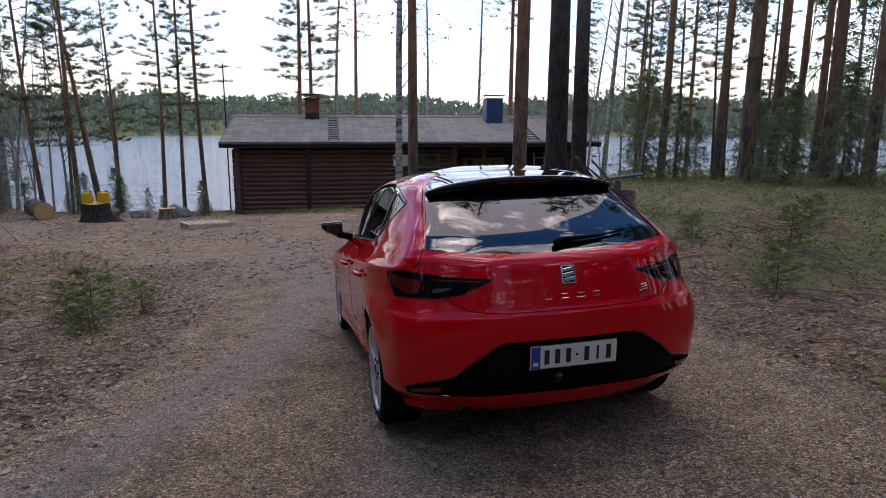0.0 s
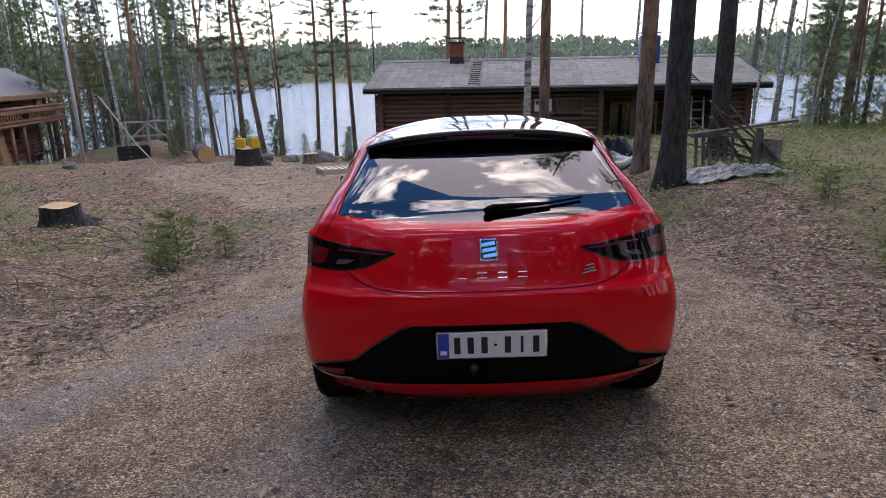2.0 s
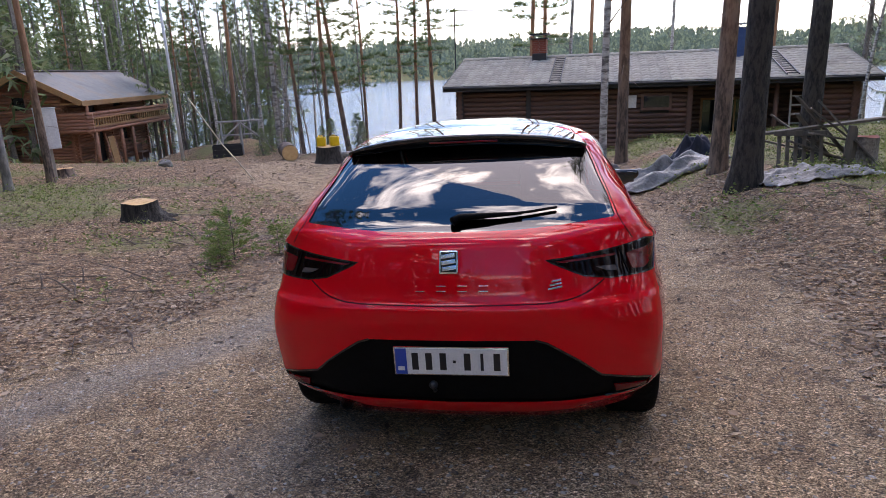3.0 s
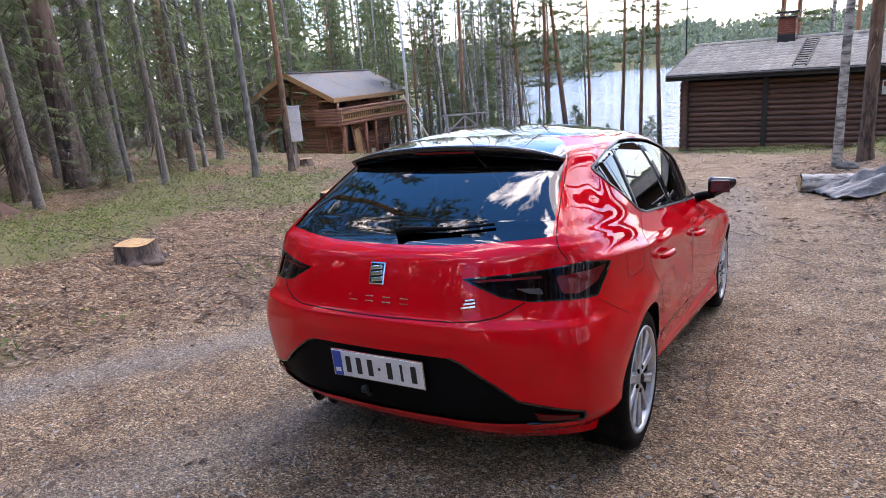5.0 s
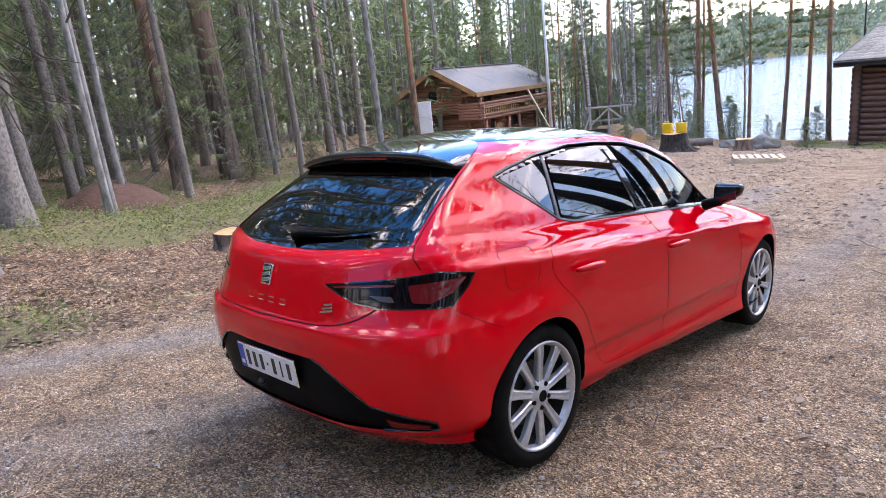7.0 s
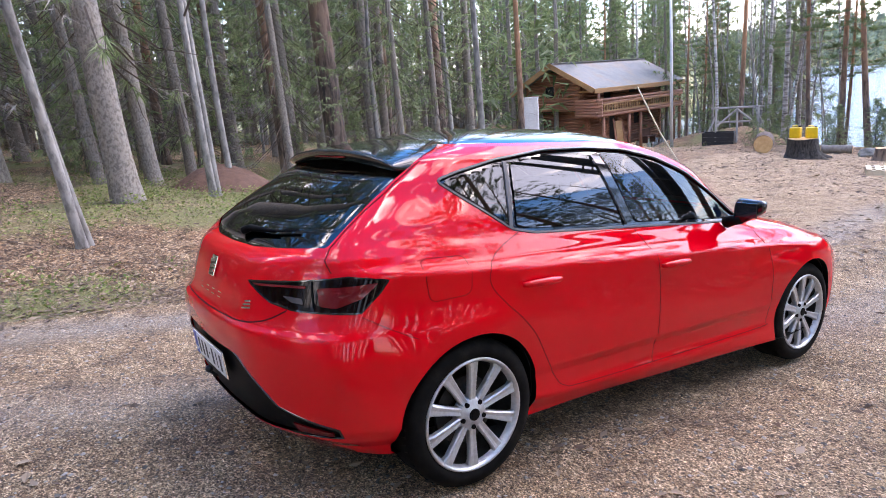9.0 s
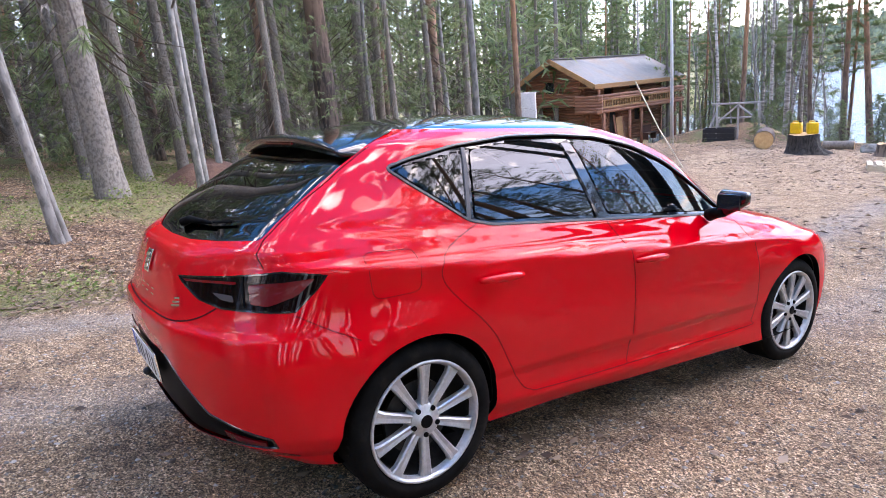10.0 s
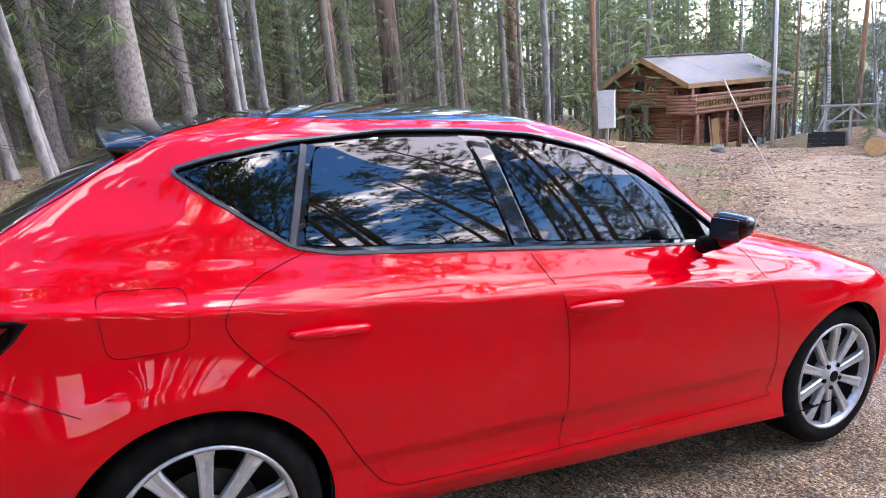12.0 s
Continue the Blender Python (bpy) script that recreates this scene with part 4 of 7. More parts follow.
def spruce_tree(seed, height=15.0, r=0.16, crown=0.12, spread=1.9, dead=0.25, label="", detail=1.0):
    rnd = random.Random(seed)
    t = thing("spruce_tree", label or "tall spruce with drooping green boughs and dry lower twigs", "tree", group="spruces")
    tm, at_h = trunk_mesh(height, r, rnd, M_SPRUCE, 0.06, 14 if detail > 0.5 else 8)
    trunk = part("trunk", tm, None, t)
    v, f, nv, nf, dv, df = [], [], [], [], [], []
    z = crown * height
    while z < height * 0.99:
        q = (z - crown * height) / (height * (1 - crown))
        for _ in range(4):
            a = rnd.uniform(0, math.tau)
            ln = (spread * (1 - q) ** 0.8 + 0.15) * rnd.uniform(0.6, 1.15)
            c, rr = at_h(z + rnd.uniform(-0.12, 0.12))
            dry = q < dead and rnd.random() < 0.75
            sag = 0.38 if q < 0.6 else 0.1
            pts = [c + Vector((math.cos(a) * ln * s, math.sin(a) * ln * s, -ln * sag * math.sin(s * 2.3))) for s in (0, 0.4, 0.75, 1.0)]
            if detail > 0.5 or q < 0.3:
                limb(v, f, pts[::1 if detail > 0.5 else 3], [0.018, 0.012, 0.007, 0.003], 3)
            for k in range(max(4, int((9 if not dry else 6) * detail))):
                s = rnd.uniform(0.2, 1.0)
                i = min(2, int(s * 3))
                p = pts[i].lerp(pts[i + 1], min(1, max(0, s * 3 - i)))
                side = Vector((-math.sin(a), math.cos(a), 0)) * rnd.choice((-1, 1)) * rnd.uniform(0.2, 0.9)
                aim = side + Vector((math.cos(a) * 0.5, math.sin(a) * 0.5, -0.55))
                if dry:
                    tuft(dv, df, p, 0.34, 5, rnd, 0.25, 0.024, aim)
                else:
                    tuft(nv, nf, p, 0.28 / detail ** 0.4, 8 if detail > 0.5 else 5, rnd, 0.35, 0.068 if detail > 0.5 else 0.15, aim)
        z += height * (1 - crown) / 44
    tagged(part("bough_mass", from_lists("bough_mass", v, f, M_TWIG), None, trunk), kind="stuff")
    if dv:
        tagged(part("dry_twig_mass", from_lists("dry_twig_mass", dv, df, M_DRYTWIG), None, trunk), kind="stuff")
    part("crown", from_lists("crown", nv, nf, M_NEEDLE_SPRUCE), None, t, "drooping green needles")
    return t


def birch_tree(seed, height=13.0, r=0.09, material=None, leaves=420, low=0.22, label="", bend=0.5):
    rnd = random.Random(seed)
    t = thing("birch_tree", label or "slender birch with white bark and nearly bare twigs", "tree", group="birches")
    tm, at_h = trunk_mesh(height, r, rnd, material or M_BIRCH, bend, 20 if material else 10, 0.6 if material else 0.35)
    trunk = part("trunk", tm, None, t)
    v, f, nv, nf = [], [], [], []
    for i in range(34):
        z = height * (low + (0.97 - low) * (i / 33) ** 0.9)
        q = z / height
        c, rr = at_h(z)
        a = rnd.uniform(0, math.tau)
        ln = (1 - q) * 3.0 * rnd.uniform(0.5, 1.1) + 0.4
        d = Vector((math.cos(a), math.sin(a), 0))
        pts = [c + d * ln * s * 0.75 + Vector((0, 0, ln * (0.75 * s - 0.25 * s * s))) for s in (0, 0.3, 0.65, 1.0)]
        limb(v, f, pts, [0.30 * rr + 0.006, 0.012, 0.007, 0.003], 3)
        for _ in range(5):
            s = rnd.uniform(0.25, 1.0)
            k = min(2, int(s * 3))
            p = pts[k].lerp(pts[k + 1], min(1, max(0, s * 3 - k)))
            e = p + Vector((rnd.uniform(-0.5, 0.5), rnd.uniform(-0.5, 0.5), rnd.uniform(-0.25, 0.45))) * (0.4 + 0.5 * ln / 3)
            limb(v, f, [p, p.lerp(e, 0.5) + Vector((0, 0, 0.04)), e], [0.005, 0.004, 0.002], 3)
            if rnd.random() < leaves / 300:
                tuft(nv, nf, e, 0.07, 2, rnd, 0.1, 0.35)
    tagged(part("branch_mass", from_lists("branch_mass", v, f, M_TWIG), None, trunk), kind="stuff")
    if nf:
        part("crown", from_lists("crown", nv, nf, M_LEAF_SPRING), None, t, "a few small light green spring leaves")
    return t


def stand(proto, x, y, scale=1.0, turn=0.0, lean=0.0, lean_to=0.0, tall=1.0):
    m = pose(x, y, ground_z(x, y) - 0.04, 0, 0, lean_to) @ pose(0, 0, 0, lean, 0, 0) @ pose(0, 0, 0, 0, 0, turn - lean_to) @ Matrix.Diagonal((scale, scale, scale * tall, 1))
    return copy_thing(proto, m)


def bough_pine(seed, height=13.0, r=0.13, start=0.26, spread=2.1, dens=1.0, label="", group_label="pines"):
    """A pine whose crown is made of layered, nearly level boughs with needle clumps at the twig ends."""
    rnd = random.Random(seed)
    t = thing("pine_tree", label or "slim lakeside pine with an open crown of layered boughs", "tree", group=group_label)
    tm, at_h = trunk_mesh(height, r, rnd, M_PINE, 0.25, 12)
    trunk = part("trunk", tm, None, t)
    v, f, nv, nf = [], [], [], []
    for _ in range(9):
        c, rr = at_h(rnd.uniform(0.1, start) * height)
        a, ln = rnd.uniform(0, math.tau), rnd.uniform(0.3, 0.9)
        d = Vector((math.cos(a), math.sin(a), rnd.uniform(-0.3, 0.15)))
        limb(v, f, [c, c + d * ln * 0.6, c + d * ln], [0.013, 0.008, 0.003], 3)
    z = start * height
    while z < 0.985 * height:
        q = (z / height - start) / (1 - start)
        reach = spread * (0.75 + 0.5 * q) * (1 - q) ** 0.7 + 0.25
        turn0 = rnd.uniform(0, math.tau)
        for i in range(4 if rnd.random() < 0.6 else 3):
            if rnd.random() < 0.22:
                continue
            a = turn0 + math.tau * i / 4 + rnd.uniform(-0.5, 0.5)
            ln = reach * rnd.uniform(0.45, 1.15)
            c, rr = at_h(z + rnd.uniform(-0.1, 0.1))
            d = Vector((math.cos(a), math.sin(a), 0))
            side = Vector((-d.y, d.x, 0))
            rise = -0.12 + 0.55 * q
            pts = [c + d * ln * w + Vector((0, 0, ln * (rise * w + 0.12 * w * w))) for w in (0, 0.35, 0.7, 1.0)]
            limb(v, f, pts, [0.030 * (1 - 0.5 * q), 0.020, 0.012, 0.004], 3)
            n = max(3, int(6 * ln / 1.6))
            for k in range(n):
                w = 0.35 + 0.65 * (k + rnd.random()) / n
                p = pts[0].lerp(pts[-1], w)
                e = p + (d * rnd.uniform(0.3, 0.8) + side * rnd.choice((-1, 1)) * rnd.uniform(0.3, 1.0)) * 0.42 * ln * (1.15 - 0.7 * w) + Vector((0, 0, rnd.uniform(0.0, 0.12)))
                limb(v, f, [p, e], [0.007, 0.003], 3)
                for u in (0.5, 0.75, 1.0):
                    tuft(nv, nf, p.lerp(e, u), 0.25, max(4, int(11 * dens)), rnd, 0.0, 0.062, Vector((0, 0, 0.25)))
        z += height * (1 - start) / 21
    tagged(part("limb_mass", from_lists("limb_mass", v, f, M_PINE), None, trunk), kind="stuff")
    part("crown", from_lists("crown", nv, nf, M_NEEDLE_PINE), None, t, "open layered crown of dark green needles")
    return t


pines = [pine_tree(11, 19, 0.16, 0.52, 2.0), pine_tree(12, 17, 0.15, 0.45, 1.8), pine_tree(13, 20, 0.17, 0.58, 2.2)]
shore_pine = bough_pine(21, 13.0, 0.095, 0.30, 1.9, 1.3)
shore_tall = bough_pine(22, 17.0, 0.11, 0.30, 1.8, 1.5)
bough_full = bough_pine(23, 11.0, 0.14, 0.24, 2.6, 1.5, "leaning lakeside pine with a full dark crown")
shade_pines = [bough_pine(24, 18.0, 0.19, 0.36, 3.1, 1.2, "tall pine with spreading boughs"), bough_pine(25, 16.0, 0.21, 0.42, 3.3, 1.2, "tall pine with spreading boughs")]
spruces = [spruce_tree(31, 16, 0.17, 0.10, 1.9), spruce_tree(32, 14, 0.15, 0.16, 1.7, 0.4), spruce_tree(33, 18, 0.20, 0.12, 2.2, 0.3)]
pines_far = [pine_tree(14, 19, 0.16, 0.50, 2.1, "", 0.2), pine_tree(15, 17, 0.15, 0.42, 2.0, "", 0.2)]
spruces_far = [spruce_tree(36, 16, 0.16, 0.08, 2.1, 0.2, "", 0.4), spruce_tree(37, 14, 0.14, 0.14, 1.9, 0.35, "", 0.4), spruce_tree(38, 18, 0.18, 0.10, 2.3, 0.25, "", 0.4)]
veil = spruce_tree(39, 17, 0.15, 0.09, 3.1, 0.10, "tall spruce with long hanging grey-green boughs", 1.3)
young = spruce_tree(35, 5.0, 0.05, 0.04, 1.75, 0.0, "young green spruce with dense low boughs", 0.55)


def spruce_sapling(seed):
    """A knee-high spruce with thin light green twigs."""
    rnd = random.Random(seed)
    t = thing("spruce_sapling", "small light green spruce sapling with thin twigs", "sapling", group="saplings")
    v, f, nv, nf = [], [], [], []
    limb(v, f, [Vector((0, 0, -0.05)), Vector((0.01, 0, 0.35)), Vector((0, 0.01, 0.72))], [0.010, 0.007, 0.002], 5)
    for k in range(60):
        z = 0.03 + 0.64 * (k / 59)
        a, ln = rnd.uniform(0, math.tau), (0.46 - 0.52 * z) * rnd.uniform(0.6, 1.15) + 0.05
        e = Vector((math.cos(a) * ln, math.sin(a) * ln, z + ln * rnd.uniform(0.05, 0.4)))
        limb(v, f, [Vector((0, 0, z)), e], [0.004, 0.0015], 3)
        for _ in range(7):
            s = rnd.uniform(0.25, 1)
            tuft(nv, nf, Vector((0, 0, z)).lerp(e, s), 0.075, 11, rnd, 0.0, 0.085, Vector((math.cos(a), math.sin(a), 0.2)))
    trunk = part("trunk", from_lists("trunk", v, f, M_TWIG), None, t)
    part("crown", from_lists("crown", nv, nf, M_SAPLING), None, t, "soft light green needles")
    return t


sapling = spruce_sapling(61)
slims = [birch_tree(51, 12, 0.08, M_GREYBARK, 0, 0.35, "slender grey-barked tree with bare twigs", 0.35), birch_tree(52, 10, 0.065, M_GREYBARK, 0, 0.3, "thin grey sapling trunk with bare twigs", 0.5)]
birches = [birch_tree(41, 13, 0.085), birch_tree(42, 11, 0.07, None, 300, 0.2, "slender birch with white bark and small spring leaves"), birch_tree(43, 15, 0.11)]
old_birch = birch_tree(45, 17, 0.20, M_OLDBIRCH, 300, 0.4, "old birch with rough dark bark", 0.25)
bare_pole = pine_tree(47, 15, 0.15, 0.75, 1.2, "slim dark conifer trunk with a high crown")

# trees that stand near enough to know each one: prototype, x, y, girth, lean in degrees and its direction
NEAR = [(pines[0], 3.26, 9.4, 0.98, 0.3, 60), (old_birch, 3.18, 7.24, 1.0, 0.2, 70), (old_birch, 5.15, 10.6, 0.95, 0.2, 60), (birches[0], 1.55, 14.5, 1.25, 0.8, 80), (pines[1], 2.1, 15.3, 1.05, 0.3, 0),
        (pines[1], -14.8, 5.2, 1.35, 2.0, 30), (pines[2], -16.45, 7.5, 1.9, 1.5, 20), (spruces[1], -18.9, 10.2, 1.6, 1.5, 20), (pines[0], -21.6, 15.0, 1.5, 2.2, 30), (slims[0], -12.5, 10.3, 1.25, 2.5, 30), (bare_pole, -13.15, 12.4, 0.72, 1.2, 20),
        (spruces[2], -9.2, 0.23, 1.15, 1.5, 10), (slims[0], -5.85, -0.78, 0.75, 5.0, 20), (slims[1], -5.95, -0.70, 0.9, 8.0, 40), (spruces[1], -13.4, 0.3, 0.9, 2.5, 10), (slims[1], -10.6, 2.0, 1.15, 1.2, 0), (slims[0], -10.75, 2.12, 1.0, 0.8, 0), (slims[1], -12.0, 2.8, 1.2, 0.8, 0), (veil, -14.8, 2.6, 0.95, 1.0, 0), (veil, -15.6, -2.6, 1.0, 1.0, 0), (veil, -17.2, 6.4, 1.0, 1.0, 0), (veil, -19.0, 2.2, 1.1, 1.0, 0), (veil, -20.5, 9.2, 1.0, 1.0, 0), (veil, -18.0, -1.5, 1.1, 1.0, 0), (veil, -13.0, 4.6, 0.7, 1.0, 0), (veil, -12.2, -3.4, 0.8, 1.0, 0), (veil, -16.8, 11.6, 0.85, 1.0, 0), (veil, -14.2, 8.6, 0.7, 1.0, 0), (slims[1], -16.2, 8.9, 1.2, 1.0, 0), (slims[0], -17.9, 13.0, 1.1, 1.0, 0),
        (spruces[0], -13.0, 1.35, 1.0, 3.0, 20), (pines[2], -20.3, 5.2, 1.55, 1.0, 0), (slims[0], -11.4, -2.0, 1.3, 4.0, 30), (spruces[1], -14.5, -1.5, 1.1, 1.0, 0),
        (shore_pine, -11.7, 27.0, 1.0, 3.0, 250), (shore_tall, -10.2, 26.6, 1.0, 1.4, 80), (shore_pine, -6.9, 27.0, 0.95, 1.0, 90), (shore_tall, -6.15, 27.4, 0.8, 0.5, 90), (shore_tall, -5.1, 26.6, 0.9, 0.4, 80), (bough_full, -9.6, 27.6, 1.0, 11.0, 260), (birches[1], -12.9, 27.5, 1.0, 4.0, 90), (birches[1], -11.2, 28.4, 0.9, 3.0, 90),
        (pines[1], -16.4, 29.5, 0.85, 1.0, 110), (birches[0], -13.6, 28.5, 1.4, 0.5, 0), (birches[1], -16.4, 27.6, 1.2, 1.0, 0),
        (shore_tall, -1.1, 30.5, 1.15, 0.3, 90), (shore_tall, -0.4, 31.0, 1.1, 0.2, 90), (pines[2], 1.9, 30.5, 0.75, 0.4, 90), (birches[2], 1.0, 31.5, 1.0, 1.0, 80), (birches[2], 5.5, 31.0, 0.9, 2.0, 80), (birches[2], 8.0, 30.0, 0.9, 2.0, 80), (pines[0], 9.8, 29.5, 0.9, 0.5, 80),
        (pines[0], 13.8, 17.6, 1.0, 1.0, 60), (pines[1], 13.0, 20.0, 1.1, 1.0, 60), (pines[1], 15.2, 19.6, 0.95, 1.5, 60), (pines[2], 13.0, 15.0, 1.45, 0.8, 60), (pines[0], 13.9, 14.9, 1.1, 0.5, 60), (pines[0], 16.6, 15.6, 1.15, 0.5, 60), (pines[2], 17.0, 14.2, 1.25, 0.5, 60), (shore_pine, 15.0, 25.0, 1.0, 0.5, 60), (spruces[1], 12.0, 25.5, 0.8, 0.5, 60), (birches[2], 11.5, 22.0, 1.0, 4.0, 60),
        (pines[1], 20.0, 21.0, 1.1, 0.6, 60), (pines[0], 19.3, 19.0, 1.0, 0.4, 60), (pines[0], 22.0, 17.0, 1.2, 0.4, 60), (pines[1], 18.6, 10.5, 1.3, 0.6, 60), (pines[2], 21.0, 12.0, 1.2, 0.6, 60)]
taken = []
rnd_t = random.Random(5)
for proto, x, y, s, lean, to in NEAR:
    stand(proto, x, y, s, rnd_t.uniform(0, 360), lean, to)
    taken.append((x, y))


def scatter(protos, count, area, keep, seed, lo=0.8, hi=1.25, gap=1.6):
    rnd = random.Random(seed)
    made = 0
    for _ in range(count * 40):
        x, y = rnd.uniform(area[0], area[1]), rnd.uniform(area[2], area[3])
        if not keep(x, y) or any(abs(x - a) < gap and abs(y - b) < gap for a, b in taken):
            continue
        taken.append((x, y))
        stand(rnd.choice(protos), x, y, rnd.uniform(lo, hi), rnd.uniform(0, 360), rnd.uniform(0, 2.5), rnd.uniform(0, 360))
        made += 1
        if made == count:
            break


open_view = lambda x, y: not (y < 24 and -54 < math.degrees(math.atan2(x - 2.0, y + 0.2)) < -34)
free_left = lambda x, y: open_view(x, y) and x < -15.5 - 0.10 * y and not (-30 < x < -12 and 20 < y < 36) and y < 70 and not (y > 12 and x > -18) and (y < 16 or x < -24 - 0.25 * (y - 16))
stand(sapling, -3.6, 4.2, 0.95, 40)
stand(sapling, -3.15, 4.55, 0.6, 140)
stand(sapling, -3.95, 4.5, 0.7, 100)
stand(sapling, -3.5, 3.7, 0.55, 10)
stand(sapling, 5.6, 4.3, 0.85, 70)
stand(sapling, 3.8, 2.4, 0.75, 10)
stand(sapling, 6.9, 5.4, 0.9, 200)
stand(sapling, 4.4, 4.9, 0.6, 260)
scatter([birches[1], birches[0], birches[1], shore_pine, slims[1]], 8, (-18.5, -8.2, 27.6, 32), lambda x, y: ground_z(x, y) > LAKE + 0.1, 46, 0.65, 1.0, 0.6)
scatter([young], 9, (-16, -4.5, 24.5, 27.5), lambda x, y: not (-15.6 < x < -13.2), 47, 0.16, 0.34, 0.5)
for k, (x, y, s) in enumerate(((-4.7, 22.4, 0.22), (-9.4, 24.6, 0.34), (-12.6, 24.4, 0.26), (-8.4, 25.3, 0.38), (-16.6, 6.2, 0.3), (-15.3, 7.6, 0.36), (-17.8, 11.4, 0.3))):
    stand(young, x, y, s, 50 * k)
scatter(spruces + [slims[0], bare_pole, spruces_far[0]], 22, (-30, -14, -9, 20), lambda x, y: free_left(x, y) and x > -27, 19, 0.75, 1.15, 1.3)
scatter(spruces_far * 3 + [slims[0], birches[1], bare_pole], 90, (-44, -15, -18, 60), free_left, 3, 0.75, 1.2, 1.3)
scatter([young], 7, (-26, -14, -4, 16), free_left, 4, 0.5, 1.1)
scatter(birches + birches + [shore_pine, spruces_far[1]], 22, (-27, -15, 33, 52), lambda x, y: ground_z(x, y) > LAKE - 0.8, 6, 0.7, 1.1, 1.0)
scatter([spruces_far[1], young, shore_pine], 8, (-30, -17, 31, 48), lambda x, y: ground_z(x, y) > LAKE - 0.5, 26, 0.6, 1.0, 1.2)
scatter(birches * 2 + [birches[1], spruces_far[1], shore_pine], 24, (-24, -12.5, 29, 46), lambda x, y: x < -14.6 - 0.45 * (y - 27) and not (x < -19.5 and y < 36), 64, 0.5, 0.85, 0.9)
scatter([young], 12, (-22, -12.5, 28, 44), lambda x, y: x < -14.0 - 0.45 * (y - 27) and not (x < -19.5 and y < 36), 65, 0.4, 1.0, 0.5)
scatter(birches, 7, (-19, -12.5, 25.5, 33), lambda x, y: x > -18 + 0.1 * y and x < -12.6 and y > 28.5, 16, 0.6, 0.95, 0.7)
scatter(pines_far + spruces_far, 46, (17, 46, -4, 40), lambda x, y: ground_z(x, y) > LAKE and y < 20 + 0.4 * x, 8)
scatter([birches[1], birches[0], shore_pine, birches[1]], 22, (9.5, 27, 15, 31), lambda x, y: ground_z(x, y) > LAKE + 0.1 and not (x < 12 and y > 21), 63, 0.55, 0.95, 0.8)
scatter([young, young, birches[1]], 16, (10, 25, 9, 24), lambda x, y: True, 9, 0.5, 1.1, 1.0)
# unseen spruces behind the start, added to hold back low sky light
scatter(spruces_far, 14, (-16, 16, -17, -8.5), lambda x, y: abs(x - 0.2) > 3.6, 20, 0.9, 1.2, 1.8)
scatter(pines_far + spruces_far, 36, (-26, 26, -36, -8), lambda x, y: abs(x - 0.2) > 4.0, 10)
for k, (x, y) in enumerate(((7.6, 1.4), (10.6, 3.2), (9.8, -0.6), (8.2, -3.2), (11.9, 0.4), (10.8, -4.4), (7.2, -6.8))):
    stand((pines + pines_far)[k % 5], x, y, 0.85 + 0.06 * (k % 4), 70 * k, 1.0, 40 * k)
    taken.append((x, y))
for k, (x, y) in enumerate(((9.6, 2.4), (11.6, 4.6), (13.6, 6.6), (13.0, 2.2), (11.0, -0.6), (15.6, 8.4), (15.8, 3.6))):
    stand(pines[k % 3], x, y, 0.95 + 0.05 * (k % 4), 50 * k, 1.0, 60 * k)
    taken.append((x, y))
scatter(pines_far + pines_far + [birches[2]], 20, (12.5, 30, -12, 6), lambda x, y: True, 12)
scatter(pines + shade_pines, 8, (9.5, 19, -13, 3), lambda x, y: y < 0.62 * x - 4.5, 61, 0.85, 1.15, 1.1)
# more unseen trees at the back, added to deepen shade behind the car
scatter(shade_pines + spruces_far, 14, (-20, 20, -27, -8), lambda x, y: abs(x - 0.2) > 3.4, 62, 0.9, 1.2, 1.5)


def deep_woods():
    """The depth of the forest behind the singled-out trees: trunks and ragged boughs."""
    rnd = random.Random(77)
    v, f, tv_, tf_ = [], [], [], []
    for _ in range(900):
        a, r = rnd.uniform(1.95, 5.75), rnd.uniform(34, 66)
        x, y = r * math.sin(a), r * math.cos(a)
        deg = math.degrees(a)
        if deg > 325:
            continue
        if y > 25 and x > -30 and x < 0:
            continue
        z0, h = ground_z(x, y), rnd.uniform(11, 19)
        limb(tv_, tf_, [(x, y, z0), (x + rnd.uniform(-0.3, 0.3), y, z0 + h * 0.5), (x, y, z0 + h)], [0.17, 0.11, 0.02], 5)
        for _ in range(110 if 185 < deg < 330 else 60):
            q = rnd.random() ** 1.2
            zz = z0 + h * (0.08 + 0.9 * q)
            rr = rnd.uniform(0.2, 1.0) * (2.3 * (1 - q) + 0.2)
            b = rnd.uniform(0, math.tau)
            tuft(v, f, Vector((x + rr * math.cos(b), y + rr * math.sin(b), zz)), 0.90, 3, rnd, 0.7, 0.15)
    return from_lists("deep_woods", v, f, M_NEEDLE_SPRUCE), from_lists("trunks", tv_, tf_, M_SPRUCE)


dw, dt = deep_woods()
woods = tagged(new("deep_woods", dw), "dense dark spruce forest behind the nearer trees", "forest", kind="stuff")
tagged(part("woods_trunk", dt, None, woods), kind="stuff")
for p in pines + spruces + pines_far + spruces_far + birches + slims + [veil, shore_pine, shore_tall, bough_full, *shade_pines, young, old_birch, bare_pole, sapling]:
    for o in [*p.children_recursive, p]:
        bpy.data.objects.remove(o)

